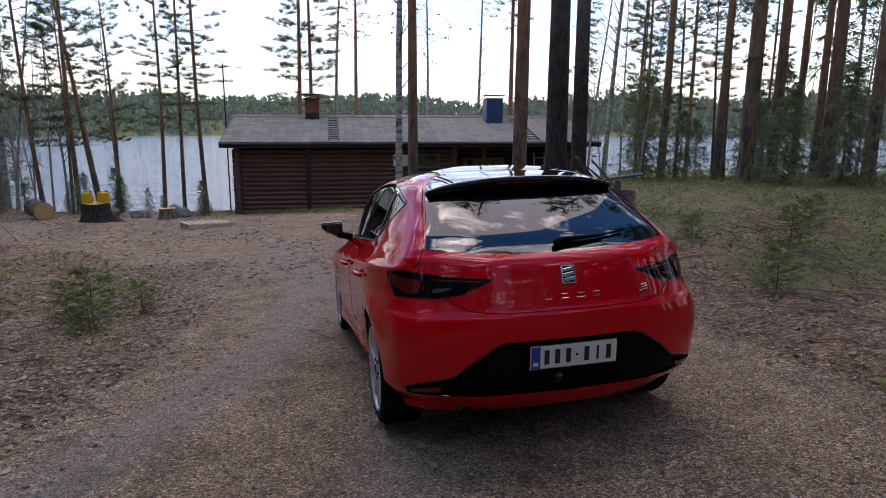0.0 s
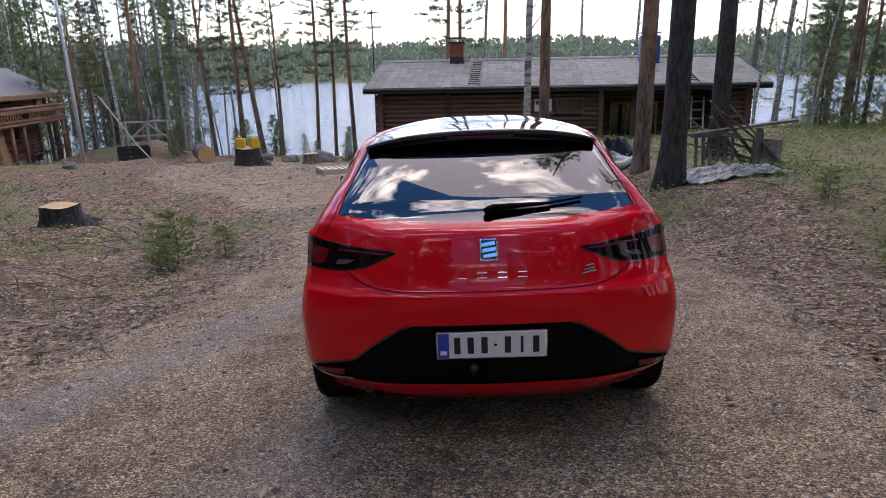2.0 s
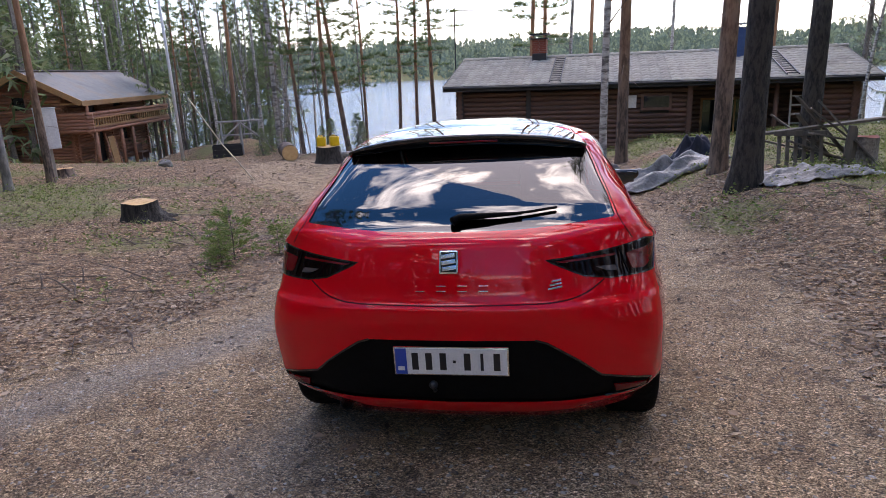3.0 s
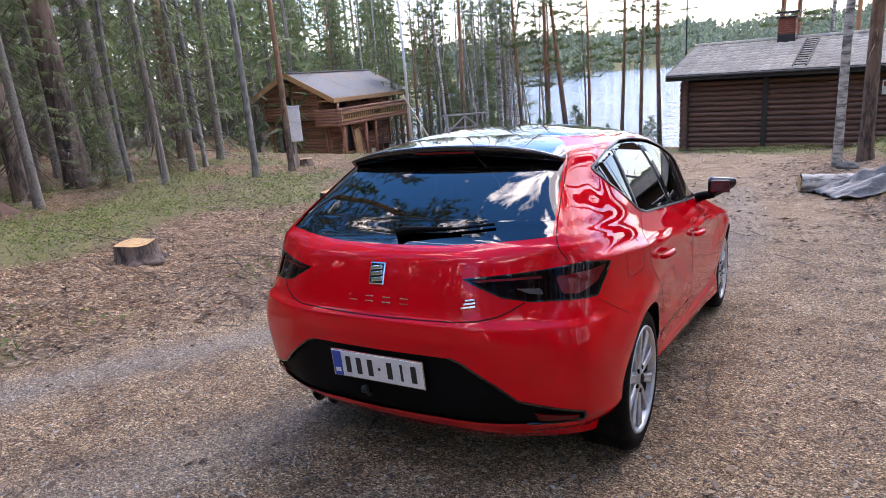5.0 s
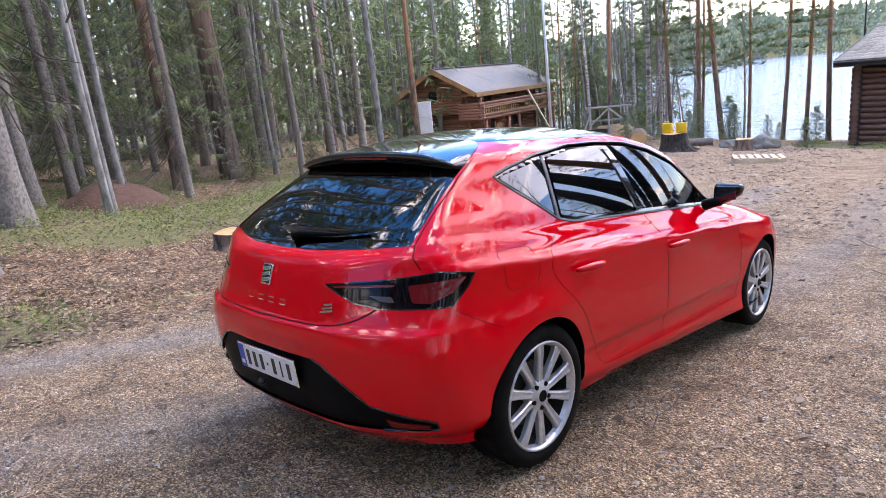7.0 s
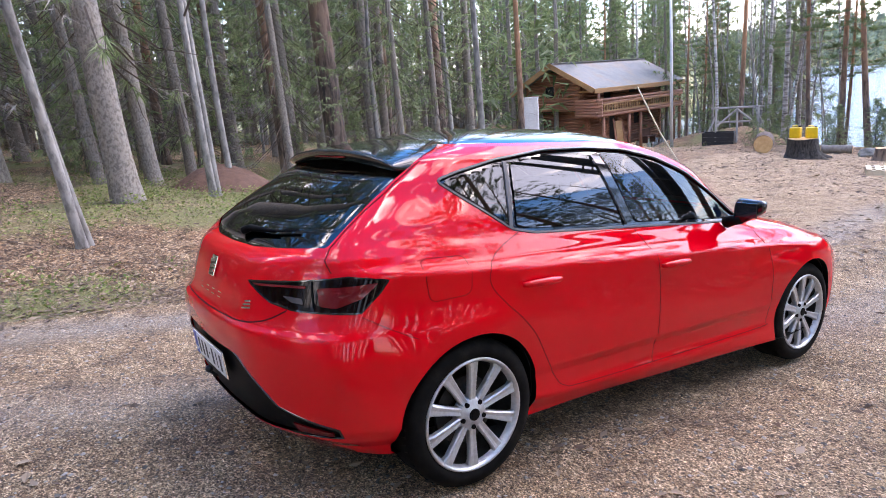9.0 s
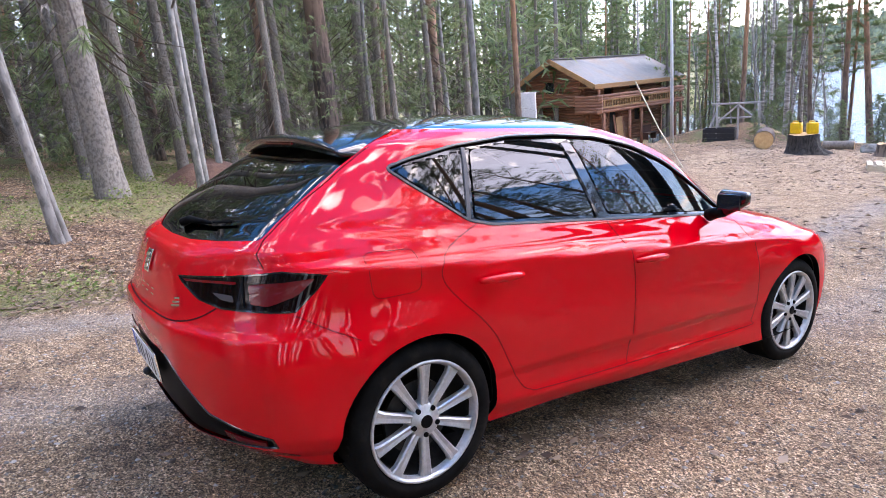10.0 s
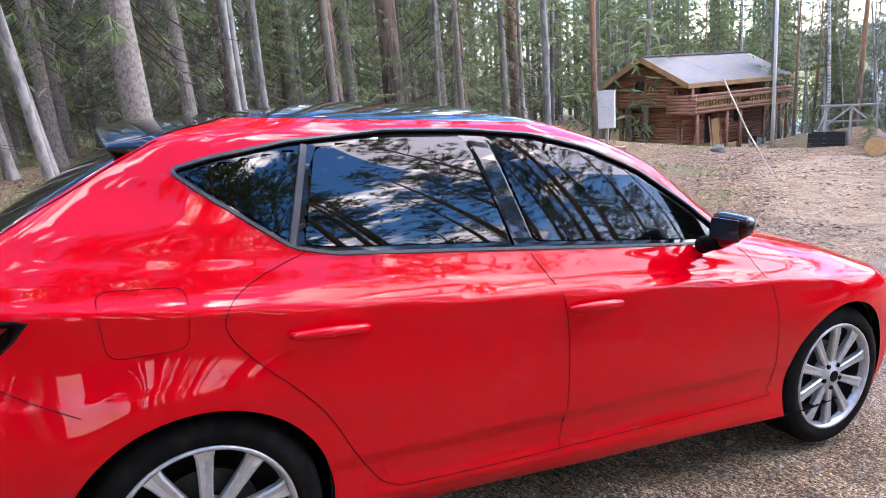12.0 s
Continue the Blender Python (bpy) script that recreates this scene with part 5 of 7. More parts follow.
# ---- the car ----
# car frame: x right, y ahead from the rear axle, z up from the tyres' contact
HUB_R, HUB_F, TYRE_R, FACE_X = 0.0, 2.636, 0.318, 0.868
car_rear = smooth_curve((0.20, 0.27, 0.33, 0.42, 0.50, 0.60, 0.68, 0.72, 0.745, 0.85, 0.92, 0.97, 1.0, 1.02, 1.10, 1.20, 1.30, 1.36, 1.40),
                        (-0.60, -0.705, -0.762, -0.788, -0.80, -0.815, -0.828, -0.828, -0.805, -0.778, -0.757, -0.735, -0.690, -0.640, -0.525, -0.375, -0.21, -0.095, 0.08))
car_front = smooth_curve((0.20, 0.35, 0.55, 0.65, 0.74, 0.80, 0.86, 0.92, 0.97, 1.05, 1.15, 1.25, 1.33, 1.40),
                         (3.34, 3.41, 3.43, 3.40, 3.29, 3.12, 2.92, 2.62, 2.37, 2.21, 2.02, 1.84, 1.66, 1.45))
car_half = smooth_curve((0.18, 0.24, 0.29, 0.34, 0.45, 0.60, 0.75, 0.868, 0.880, 0.892, 0.92, 0.97, 1.0, 1.10, 1.20, 1.30, 1.36, 1.40),
                        (0.79, 0.845, 0.870, 0.872, 0.879, 0.887, 0.889, 0.891, 0.886, 0.870, 0.845, 0.812, 0.793, 0.752, 0.71, 0.66, 0.615, 0.56))
car_tuck = smooth_curve((0.20, 0.55, 0.95, 1.03, 1.20, 1.40), (1.0, 0.93, 1.0, 0.8, 0.6, 0.45))


def crease_z(y):
    return 0.932 - 0.058 * max(-0.5, min(2.8, y))


def half_at(y, z):
    """Half width of the body: the shoulder crease falls towards the front, and the arches swell."""
    w = car_half(z - (crease_z(y) - 0.88) * (1 - step((z - 1.0) / 0.32)))
    w *= 1 - 0.045 * step((0.35 - y) / 0.6) * step((z - 1.08) / 0.15)
    for hub in (HUB_R, HUB_F):
        d = math.hypot(y - hub, z - TYRE_R)
        w += 0.026 * math.exp(-((d - 0.36) / 0.13) ** 2) * (1 - step((z - 0.7) / 0.2))
    # the fold low on the doors, above the sill
    fold = step((y - HUB_R - 0.42) / 0.15) * step((HUB_F - 0.42 - y) / 0.15)
    w -= fold * 0.016 * (step((0.445 - z) / 0.05) - step((0.335 - z) / 0.06))
    for hy, hz in ((0.335, 0.830), (1.245, 0.800)):
        w -= 0.014 * math.exp(-((y - hy) / 0.068) ** 4 - ((z - hz) / 0.030) ** 4)
    return w


def contour(z):
    yr, yf, k = car_rear(z), car_front(z), car_tuck(z)
    bulge = 0.125 * math.exp(-((z - 0.55) / (0.19 if z > 0.55 else 0.62)) ** 2)
    # above the shoulder the tail is squarer in plan than the bumper
    square = step((z - 0.95) / 0.10)
    k *= 1 - 0.30 * step((z - 1.05) / 0.25)
    kf = 1.0 - 0.62 * step((z - 0.9) / 0.4)
    pts = []
    for fx, dy, sq in ((0, 0, 0), (0.22, 0.006, 0.004), (0.45, 0.03, 0.018), (0.66, 0.115, 0.052), (0.80, 0.195, 0.095), (0.885, 0.275, 0.175), (0.935, 0.40, 0.33), (0.968, 0.60, 0.54), (0.995, 0.86, 0.86)):
        y = yr + (dy + (sq - dy) * square) * k
        fx += bulge * fx * fx * (1 - fx) * 6.0
        pts.append((fx * half_at(y, z), y))
    y0, y1 = yr + 0.86 * k, yf - 0.95 * kf
    for q in (0.25, 0.5, 0.75):
        y = y0 + (y1 - y0) * q
        pts.append((half_at(y, z), y))
    for fx, dy in ((1.0, 0.95), (0.985, 0.62), (0.93, 0.34), (0.80, 0.17), (0.55, 0.065), (0.28, 0.015), (0, 0)):
        y = yf - dy * kf
        pts.append((fx * half_at(y, z), y))
    p = np.array([(-pts[1][0], pts[1][1])] + pts + [(-pts[-2][0], pts[-2][1])])
    out, m = [], 24
    for i in range(1, len(p) - 2):
        for t in np.arange(m) / m:
            out.append(0.5 * (2 * p[i] + (p[i + 1] - p[i - 1]) * t + (2 * p[i - 1] - 5 * p[i] + 4 * p[i + 1] - p[i + 2]) * t * t + (3 * p[i] - p[i - 1] - 3 * p[i + 1] + p[i + 2]) * t**3))
    out.append(p[-2])
    return np.array(out)


Z0, Z1 = 0.20, 1.40
TAB = np.array([contour(z) for z in np.linspace(Z0, Z1, 401)])
ref = TAB[180]
arc = np.concatenate([[0], np.cumsum(np.hypot(*np.diff(ref, axis=0).T))])
UMAX = float(arc[-1])


def surf(u, z):
    """Body point at the length u round the half contour and height z (arrays)."""
    u, z = np.atleast_1d(np.asarray(u, float)), np.atleast_1d(np.asarray(z, float))
    fu = np.interp(np.clip(u, 0, UMAX), arc, np.arange(len(arc)))
    fz = np.clip((z - Z0) / (Z1 - Z0), 0, 1) * (len(TAB) - 1)
    iu, iz = np.minimum(fu.astype(int), len(arc) - 2), np.minimum(fz.astype(int), len(TAB) - 2)
    a, b = (fu - iu)[:, None], (fz - iz)[:, None]
    p = (1 - a) * (1 - b) * TAB[iz, iu] + a * (1 - b) * TAB[iz, iu + 1] + (1 - a) * b * TAB[iz + 1, iu] + a * b * TAB[iz + 1, iu + 1]
    return np.column_stack([p, z])


def surf_normal(u, z):
    e = 0.006
    du = surf(np.minimum(u + e, UMAX), z) - surf(np.maximum(u - e, 0), z)
    dz = surf(u, np.minimum(z + e, Z1)) - surf(u, np.maximum(z - e, Z0))
    nn = np.cross(du, dz)
    nn[u <= 1e-6, 0] = 0
    nn[u >= UMAX - 1e-6, 0] = 0
    return nn / np.linalg.norm(nn, axis=1)[:, None]


def u_side(y, z):
    iz = int(round((min(max(z, Z0), Z1) - Z0) / (Z1 - Z0) * (len(TAB) - 1)))
    return float(np.interp(y, TAB[iz][:, 1], arc))


def u_rear(x, z):
    iz = int(round((min(max(z, Z0), Z1) - Z0) / (Z1 - Z0) * (len(TAB) - 1)))
    return float(np.interp(x, TAB[iz][:200, 0], arc[:200])) if x > 0 else x


def dense(poly, gap=0.02, closed=True):
    out = []
    for a, b in zip(poly, poly[1:] + poly[:1] if closed else poly[1:]):
        k = max(1, int(math.hypot(b[0] - a[0], b[1] - a[1]) / gap))
        out += [(a[0] + (b[0] - a[0]) * i / k, a[1] + (b[1] - a[1]) * i / k) for i in range(k)]
    return out if closed else out + [poly[-1]]


def rounded(poly, r=0.03, steps=5):
    """Rounds the corners of a polygon."""
    out = []
    for i, p in enumerate(poly):
        p, a, b = Vector(p), Vector(poly[i - 1]), Vector(poly[(i + 1) % len(poly)])
        ra = min(r, (a - p).length * 0.45)
        rb = min(r, (b - p).length * 0.45)
        s, e = p + (a - p).normalized() * ra, p + (b - p).normalized() * rb
        for k in range(steps + 1):
            t = k / steps
            out.append(tuple((1 - t) ** 2 * s + 2 * t * (1 - t) * p + t * t * e))
    return out


def flowing(pts, steps=6):
    """A smooth line through points."""
    p = [Vector(q) for q in pts]
    out = []
    for i in range(len(p) - 1):
        a, b, c, d = p[max(i - 1, 0)], p[i], p[i + 1], p[min(i + 2, len(p) - 1)]
        for k in range(steps):
            t = k / steps
            out.append(tuple(0.5 * (2 * b + (c - a) * t + (2 * a - 5 * b + 4 * c - d) * t * t + (3 * b - a - 3 * c + d) * t**3)))
    return out + [tuple(p[-1])]


def on_side(poly):
    return [(u_side(y, z), z) for y, z in poly]


def on_rear(poly):
    return [(u_rear(x, z), z) for x, z in poly]


# outlines: the side ones in (y, z), the rear ones in (x, z)
belt = lambda y: 0.958 + 0.052 * (2.05 - y)
Q_WIN = rounded([(0.0, 1.262), (0.265, 1.075), (0.335, 1.305), (0.30, 1.318)], 0.02)
R_WIN = rounded([(0.305, 1.062), (0.40, belt(0.5) + 0.012), (0.985, belt(0.985) + 0.012), (0.885, 1.362), (0.62, 1.358), (0.375, 1.325)], 0.025)
F_WIN = rounded([(1.085, belt(1.085) + 0.012), (1.98, belt(1.98) + 0.008), (1.84, 1.085), (1.58, 1.222), (1.36, 1.305), (1.16, 1.348), (0.975, 1.364)], 0.03)
DLO = rounded([(-0.030, 1.267), (0.05, 1.205), (0.27, 1.055), (0.39, belt(0.42) - 0.012), (0.8, belt(0.8) - 0.012), (2.10, belt(2.10) - 0.012), (1.86, 1.10), (1.60, 1.240), (1.38, 1.325), (1.16, 1.371), (0.9, 1.384), (0.62, 1.380), (0.30, 1.345), (0.08, 1.300)], 0.03)
LAMP = on_rear([(0.375, 0.898), (0.46, 0.905), (0.60, 0.918), (0.72, 0.935)]) + on_side([(-0.50, 0.945), (-0.365, 0.928), (-0.40, 0.885), (-0.475, 0.815)]) + on_rear([(0.62, 0.815), (0.52, 0.832)])
GLASS = on_rear([(-0.2, 1.004), (0.25, 1.008), (0.45, 1.020), (0.655, 1.040), (0.628, 1.13), (0.588, 1.24), (0.548, 1.34), (0.53, 1.366), (-0.2, 1.368)])
DIFFUSER = on_rear([(-0.2, 0.598), (0.33, 0.598), (0.375, 0.585), (0.50, 0.505), (0.585, 0.436), (0.68, 0.412), (0.795, 0.378), (0.785, 0.338), (0.60, 0.330), (-0.2, 0.318)])
SHIELD = [(UMAX + 0.2, 1.0), (UMAX + 0.2, 1.385)] + [(UMAX - a, z) for a, z in ((0.42, 1.385), (0.47, 1.30), (0.56, 1.15), (0.66, 1.0))]
ARCH = 0.352


def ring(hub, r=ARCH, n=64):
    return [(hub + r * math.cos(math.tau * k / n), TYRE_R + r * math.sin(math.tau * k / n)) for k in range(n)]


REGIONS = {"arch_rear": on_side(ring(HUB_R)), "arch_front": on_side(ring(HUB_F)), "side": on_side(dense(DLO, 0.05)), "glass": GLASS,
           "lamp": LAMP, "diffuser": DIFFUSER, "shield": SHIELD}


def inside(px, pz, poly):
    hit = np.zeros(px.shape, bool)
    for (x0, z0), (x1, z1) in zip(poly, poly[1:] + poly[:1]):
        if z0 != z1:
            hit ^= ((z0 > pz) != (z1 > pz)) & (px < (x1 - x0) * (pz - z0) / (z1 - z0) + x0)
    return hit


def nearest(p, poly):
    a = np.array(poly)
    d = np.roll(a, -1, axis=0) - a
    t = np.clip(((p - a) * d).sum(1) / np.maximum((d * d).sum(1), 1e-12), 0, 1)
    q = a + d * t[:, None]
    return q[np.argmin(((q - p) ** 2).sum(1))]


def shell_grid(nu=230, nz=112):
    us, zs = np.linspace(0, UMAX, nu), np.linspace(Z0, Z1, nz)
    U, Z = np.meshgrid(us, zs, indexing="ij")
    cu, cz = (U[:-1, :-1] + U[1:, 1:]) / 2, (Z[:-1, :-1] + Z[1:, 1:]) / 2
    label = np.zeros(cu.shape, int)
    for k, poly in enumerate(REGIONS.values(), 1):
        label[inside(cu, cz, poly)] = k
    U, Z = U.copy(), Z.copy()
    polys = list(REGIONS.values())
    for i in range(nu):
        for j in range(nz):
            around = label[max(i - 1, 0):i + 1, max(j - 1, 0):j + 1]
            kinds = set(around.ravel().tolist())
            if len(kinds) > 1:
                k = max(kinds)
                q = nearest(np.array((U[i, j], Z[i, j])), polys[k - 1])
                if 0 < i < nu - 1:
                    U[i, j] = min(max(q[0], 0), UMAX)
                if 0 < j < nz - 1:
                    Z[i, j] = min(max(q[1], Z0), Z1)
    return U, Z, label


GRID_U, GRID_Z, GRID_K = shell_grid()
KINDS = ["body", *REGIONS]


def shell_mesh(name, kinds, material, offset=0.0, half=0):
    """The cells of some kinds as one mesh with the smooth normals of the body; half 1 or -1 keeps one side alone."""
    pick = np.isin(GRID_K, [KINDS.index(k) for k in kinds])
    nu, nz = GRID_U.shape
    P = surf(GRID_U.ravel(), GRID_Z.ravel())
    N = surf_normal(GRID_U.ravel(), GRID_Z.ravel())
    P = P + N * offset
    verts, faces, norms = [], [], []
    for side in ((1, -1) if not half else (half,)):
        index = {}
        for i, j in zip(*np.nonzero(pick)):
            quad = []
            for a, b in ((i, j), (i + 1, j), (i + 1, j + 1), (i, j + 1)):
                k = a * nz + b
                if k not in index:
                    index[k] = len(verts)
                    verts.append((P[k][0] * side, P[k][1], P[k][2]))
                    norms.append((N[k][0] * side, N[k][1], N[k][2]))
                quad.append(index[k])
            faces.append(quad if side > 0 else quad[::-1])
    me = bpy.data.meshes.new(name)
    me.from_pydata(verts, [], faces)
    me.materials.append(material)
    me.shade_smooth()
    me.normals_split_custom_set_from_vertices(norms)
    return me


def strip(bm, line, width, lift, side=1, closed=False):
    """A narrow band that follows the body along (u, z) points."""
    a = np.array(line, float)
    P = surf(a[:, 0], a[:, 1])
    N = surf_normal(a[:, 0], a[:, 1])
    D = (np.roll(P, -1, 0) - np.roll(P, 1, 0)) if closed else np.gradient(P, axis=0)
    W = np.cross(N, D)
    W /= np.maximum(np.linalg.norm(W, axis=1), 1e-9)[:, None]
    rows = []
    for p, nn, w in zip(P, N, W):
        row = []
        for s, h in ((-0.5, -0.002), (-0.38, lift), (0.38, lift), (0.5, -0.002)):
            q = p + w * width * s + nn * h
            row.append(bm.verts.new((q[0] * side, q[1], q[2])))
        rows.append(row)
    for q, r in zip(rows, rows[1:] + (rows[:1] if closed else [])):
        for k in range(3):
            bm.faces.new((q[k], q[k + 1], r[k + 1], r[k]))


def pane_mesh(name, poly, lift, side, material):
    """A pane that follows the body inside a (u, z) outline, with the body's smooth normals."""
    c, n = np.mean(np.array(poly), axis=0), len(poly)
    verts, norms, faces = [], [], []
    for s in (1.0, 0.985, 0.86, 0.72, 0.58, 0.44, 0.30, 0.16, 0.0):
        q = c + (np.array(poly) - c) * s
        if s == 0.0:
            q = q[:1]
        P, N = surf(q[:, 0], q[:, 1]), surf_normal(q[:, 0], q[:, 1])
        P = P + N * (-0.003 if s == 1.0 else lift)
        verts += [(p[0] * side, p[1], p[2]) for p in P]
        norms += [(w[0] * side, w[1], w[2]) for w in N]
    for j in range(7):
        for k in range(n):
            faces.append((j * n + k, j * n + (k + 1) % n, (j + 1) * n + (k + 1) % n, (j + 1) * n + k))
    faces += [(7 * n + k, 7 * n + (k + 1) % n, 8 * n) for k in range(n)]
    # one even curve for the normals of the whole pane
    v = np.array(verts)
    fit_, *_ = np.linalg.lstsq(np.column_stack([np.ones(len(v)), v[:, 1], v[:, 2], v[:, 1] ** 2, v[:, 1] * v[:, 2], v[:, 2] ** 2]), v[:, 0] * side, rcond=None)
    norms = []
    for x, y, z in verts:
        w = Vector((1.0, -(fit_[1] + 2 * fit_[3] * y + fit_[4] * z), -(fit_[2] + fit_[4] * y + 2 * fit_[5] * z))).normalized()
        norms.append((w.x * side, w.y, w.z))
    area = sum(a[0] * b[1] - b[0] * a[1] for a, b in zip(poly, poly[1:] + poly[:1]))
    if area * side < 0:
        faces = [q[::-1] for q in faces]
    me = bpy.data.meshes.new(name)
    me.from_pydata(verts, [], faces)
    me.materials.append(material)
    me.shade_smooth()
    me.normals_split_custom_set_from_vertices(norms)
    return me


def patch(bm, poly, lift, side=1, inset=0.0):
    """A thin panel over the body inside a (u, z) outline."""
    c = np.mean(np.array(poly), axis=0)
    rings = []
    for s in (1.0, 0.985, 0.6, 0.25):
        q = c + (np.array(poly) - c) * s
        P, N = surf(q[:, 0], q[:, 1]), surf_normal(q[:, 0], q[:, 1])
        h = -0.003 if s == 1.0 else lift
        rings.append([bm.verts.new(((p + nn * h)[0] * side, (p + nn * h)[1], (p + nn * h)[2])) for p, nn in zip(P, N)])
    n = len(poly)
    for a, b in zip(rings, rings[1:]):
        for k in range(n):
            bm.faces.new((a[k], a[(k + 1) % n], b[(k + 1) % n], b[k]))
    bm.faces.new(rings[-1])


car = thing("car", "glossy red hatchback car with a black roof on the gravel drive", "car", SLOPE @ pose(-0.032, 0, 0, 0, 0, 0.85))
body = part("body", shell_mesh("body", ["body"], M_PAINT), None, car)

part("inner_lining", shell_mesh("inner_lining", ["body"], M_FABRIC, -0.035), None, car, "dark cabin lining")


def roof_cap():
    top = surf(np.linspace(0, UMAX, 120), np.full(120, Z1))
    cy = (top[0][1] + top[-1][1]) / 2
    full = [tuple(p) for p in top] + [(-p[0], p[1], p[2]) for p in top[-2:0:-1]]
    meshes = []
    for name, scales, material in (("roof_rail", (1.0, 0.985, 0.96, 0.935), M_PAINT), ("roof_panel", (0.935, 0.90, 0.8, 0.65, 0.45, 0.25, 0.08), M_GLOSS)):
        bm = bmesh.new()
        rings = []
        for s in scales:
            lift = 0.086 * (1 - abs(s) ** 2.4)
            low = 0.004 if name == "roof_panel" and s == 0.935 else 0
            rings.append([bm.verts.new((x * s, cy + (y - cy) * s, z + lift - low)) for x, y, z in full])
        n = len(full)
        for a, b in zip(rings, rings[1:]):
            for k in range(n):
                bm.faces.new((a[k], a[(k + 1) % n], b[(k + 1) % n], b[k]))
        if name == "roof_panel":
            bm.faces.new(rings[-1])
        meshes.append(part(name, bm, material, body if name == "roof_rail" else car, "" if name == "roof_rail" else "gloss black roof", True))
    return meshes


roof_cap()
# glass
part("rear_window", shell_mesh("rear_window", ["glass"], M_DARKTINT, -0.004), None, car, "dark tinted rear window")
part("windscreen", shell_mesh("windscreen", ["shield"], M_TINT, -0.003), None, car, "windscreen")
for side in (1, -1):
    frame_me = shell_mesh("window_surround", ["side"], M_TRIM, -0.010, side)
    # the surround keeps only what lies outside the panes
    bm = bmesh.new()
    bm.from_mesh(frame_me)
    bpy.data.meshes.remove(frame_me)
    panes = [on_side(dense(p, 0.04)) for p in (Q_WIN, R_WIN, F_WIN)]
    dead = []
    for fc in bm.faces:
        c = fc.calc_center_median()
        u, z = u_side(c.y, c.z), c.z
        if any(inside(np.array([u]), np.array([z]), p)[0] for p in panes):
            dead.append(fc)
    bmesh.ops.delete(bm, geom=dead, context="FACES")
    part("window_surround", bm, M_GLOSS, car)
    for name, poly, m_ in (("quarter_window", Q_WIN, M_SIDETINT), ("rear_door_window", R_WIN, M_SIDETINT), ("front_door_window", F_WIN, M_TINT)):
        part(name, pane_mesh(name, on_side(dense(poly, 0.03)), -0.004, side, m_), None, car, "dark tinted side window" if m_ is M_SIDETINT else "side window")
    bm = bmesh.new()
    strip(bm, on_side(dense(DLO, 0.02)), 0.013, 0.004, side, True)
    part("window_trim", bm, M_SATIN, car, "satin grey window trim")
    bm = bmesh.new()
    strip(bm, on_side(dense([(0.27, 1.06), (0.345, 1.335)], 0.02, False)), 0.022, 0.003, side)
    part("window_pillar", bm, M_SATIN, car)
    bm = bmesh.new()
    strip(bm, on_side(dense([(1.035, belt(1.02) + 0.01), (0.93, 1.352)], 0.02, False)), 0.075, 0.003, side)
    part("window_pillar", bm, M_GLOSS, car)
    # seams
    bm = bmesh.new()
    for line in ([(0.30, 1.04), (0.16, 0.985), (0.08, 0.925), (0.075, 0.86), (0.14, 0.78), (0.24, 0.69), (0.33, 0.59), (0.42, 0.44), (0.49, 0.345), (0.54, 0.315), (0.62, 0.305), (1.15, 0.30), (2.12, 0.305), (2.19, 0.34), (2.21, 0.45), (2.17, 0.70), (2.10, 0.86), (2.06, 0.95)],
                 [(1.05, 0.985), (1.12, 0.86), (1.155, 0.70), (1.165, 0.45), (1.15, 0.30)]):
        strip(bm, on_side(dense(flowing(line), 0.02, False)), 0.0036, 0.0008, side)
    strip(bm, on_side(dense(rounded([(-0.225, 0.985), (-0.015, 0.982), (-0.02, 0.835), (-0.205, 0.822)], 0.035), 0.02)), 0.0024, 0.0008, side, True)
    # bumper joint behind the lamp
    strip(bm, on_side(dense(flowing([(-0.475, 0.80), (-0.38, 0.748), (-0.27, 0.695)]), 0.02, False)), 0.003, 0.0008, side)
    # tailgate joint beside the window
    strip(bm, on_rear(dense(flowing([(0.555, 1.345), (0.598, 1.24), (0.640, 1.12), (0.672, 1.03), (0.72, 0.955)]), 0.02, False)), 0.005, 0.0012, side)
    strip(bm, on_rear(dense(flowing([(0.60, 0.812), (0.53, 0.770), (0.44, 0.747), (0.30, 0.739), (0.0, 0.736)]), 0.02, False)), 0.007, 0.0012, side)
    part("panel_gap", bm, M_SEAM, body)
    # handles
    for y0, z_ in ((0.228, 0.838), (1.138, 0.808)):
        bm = bmesh.new()
        cup = rounded([(y0 + 0.035, z_ - 0.040), (y0 + 0.175, z_ - 0.040), (y0 + 0.185, z_ + 0.022), (y0 + 0.025, z_ + 0.022)], 0.03)
        patch(bm, on_side(cup), -0.0012, side)
        part("handle_recess", bm, M_PAINT, car)
        bm = bmesh.new()
        pts = []
        for k in range(13):
            q = k / 12
            y = y0 + 0.222 * q
            p = surf([u_side(y, z_)], [z_])[0]
            lift = 0.012 + 0.028 * math.sin(math.pi * min(1, max(0, q))) ** 0.6
            pts.append((p[0] + lift, y, z_ + 0.006 * math.sin(math.pi * q)))
        tube(bm, pts, [0.010 + 0.007 * math.sin(math.pi * k / 12) ** 0.5 for k in range(13)], 10)
        for v in bm.verts:
            v.co.x *= side
        part("door_handle", bm, M_PAINT, car, "", True)
    # tail lamp
    lamp = part("tail_lamp", shell_mesh("tail_lamp", ["lamp"], M_LENS_DARK, -0.002, side), None, car, "smoked red tail lamp")
    bm = bmesh.new()
    strip(bm, dense(LAMP, 0.02), 0.008, 0.001, side, True)
    part("lamp_edge", bm, M_GLOSS, lamp)
    u0, u1 = u_rear(0.375, 0.9), u_side(-0.365, 0.9)
    up = lambda f, z: (u0 + (u1 - u0) * f, z)
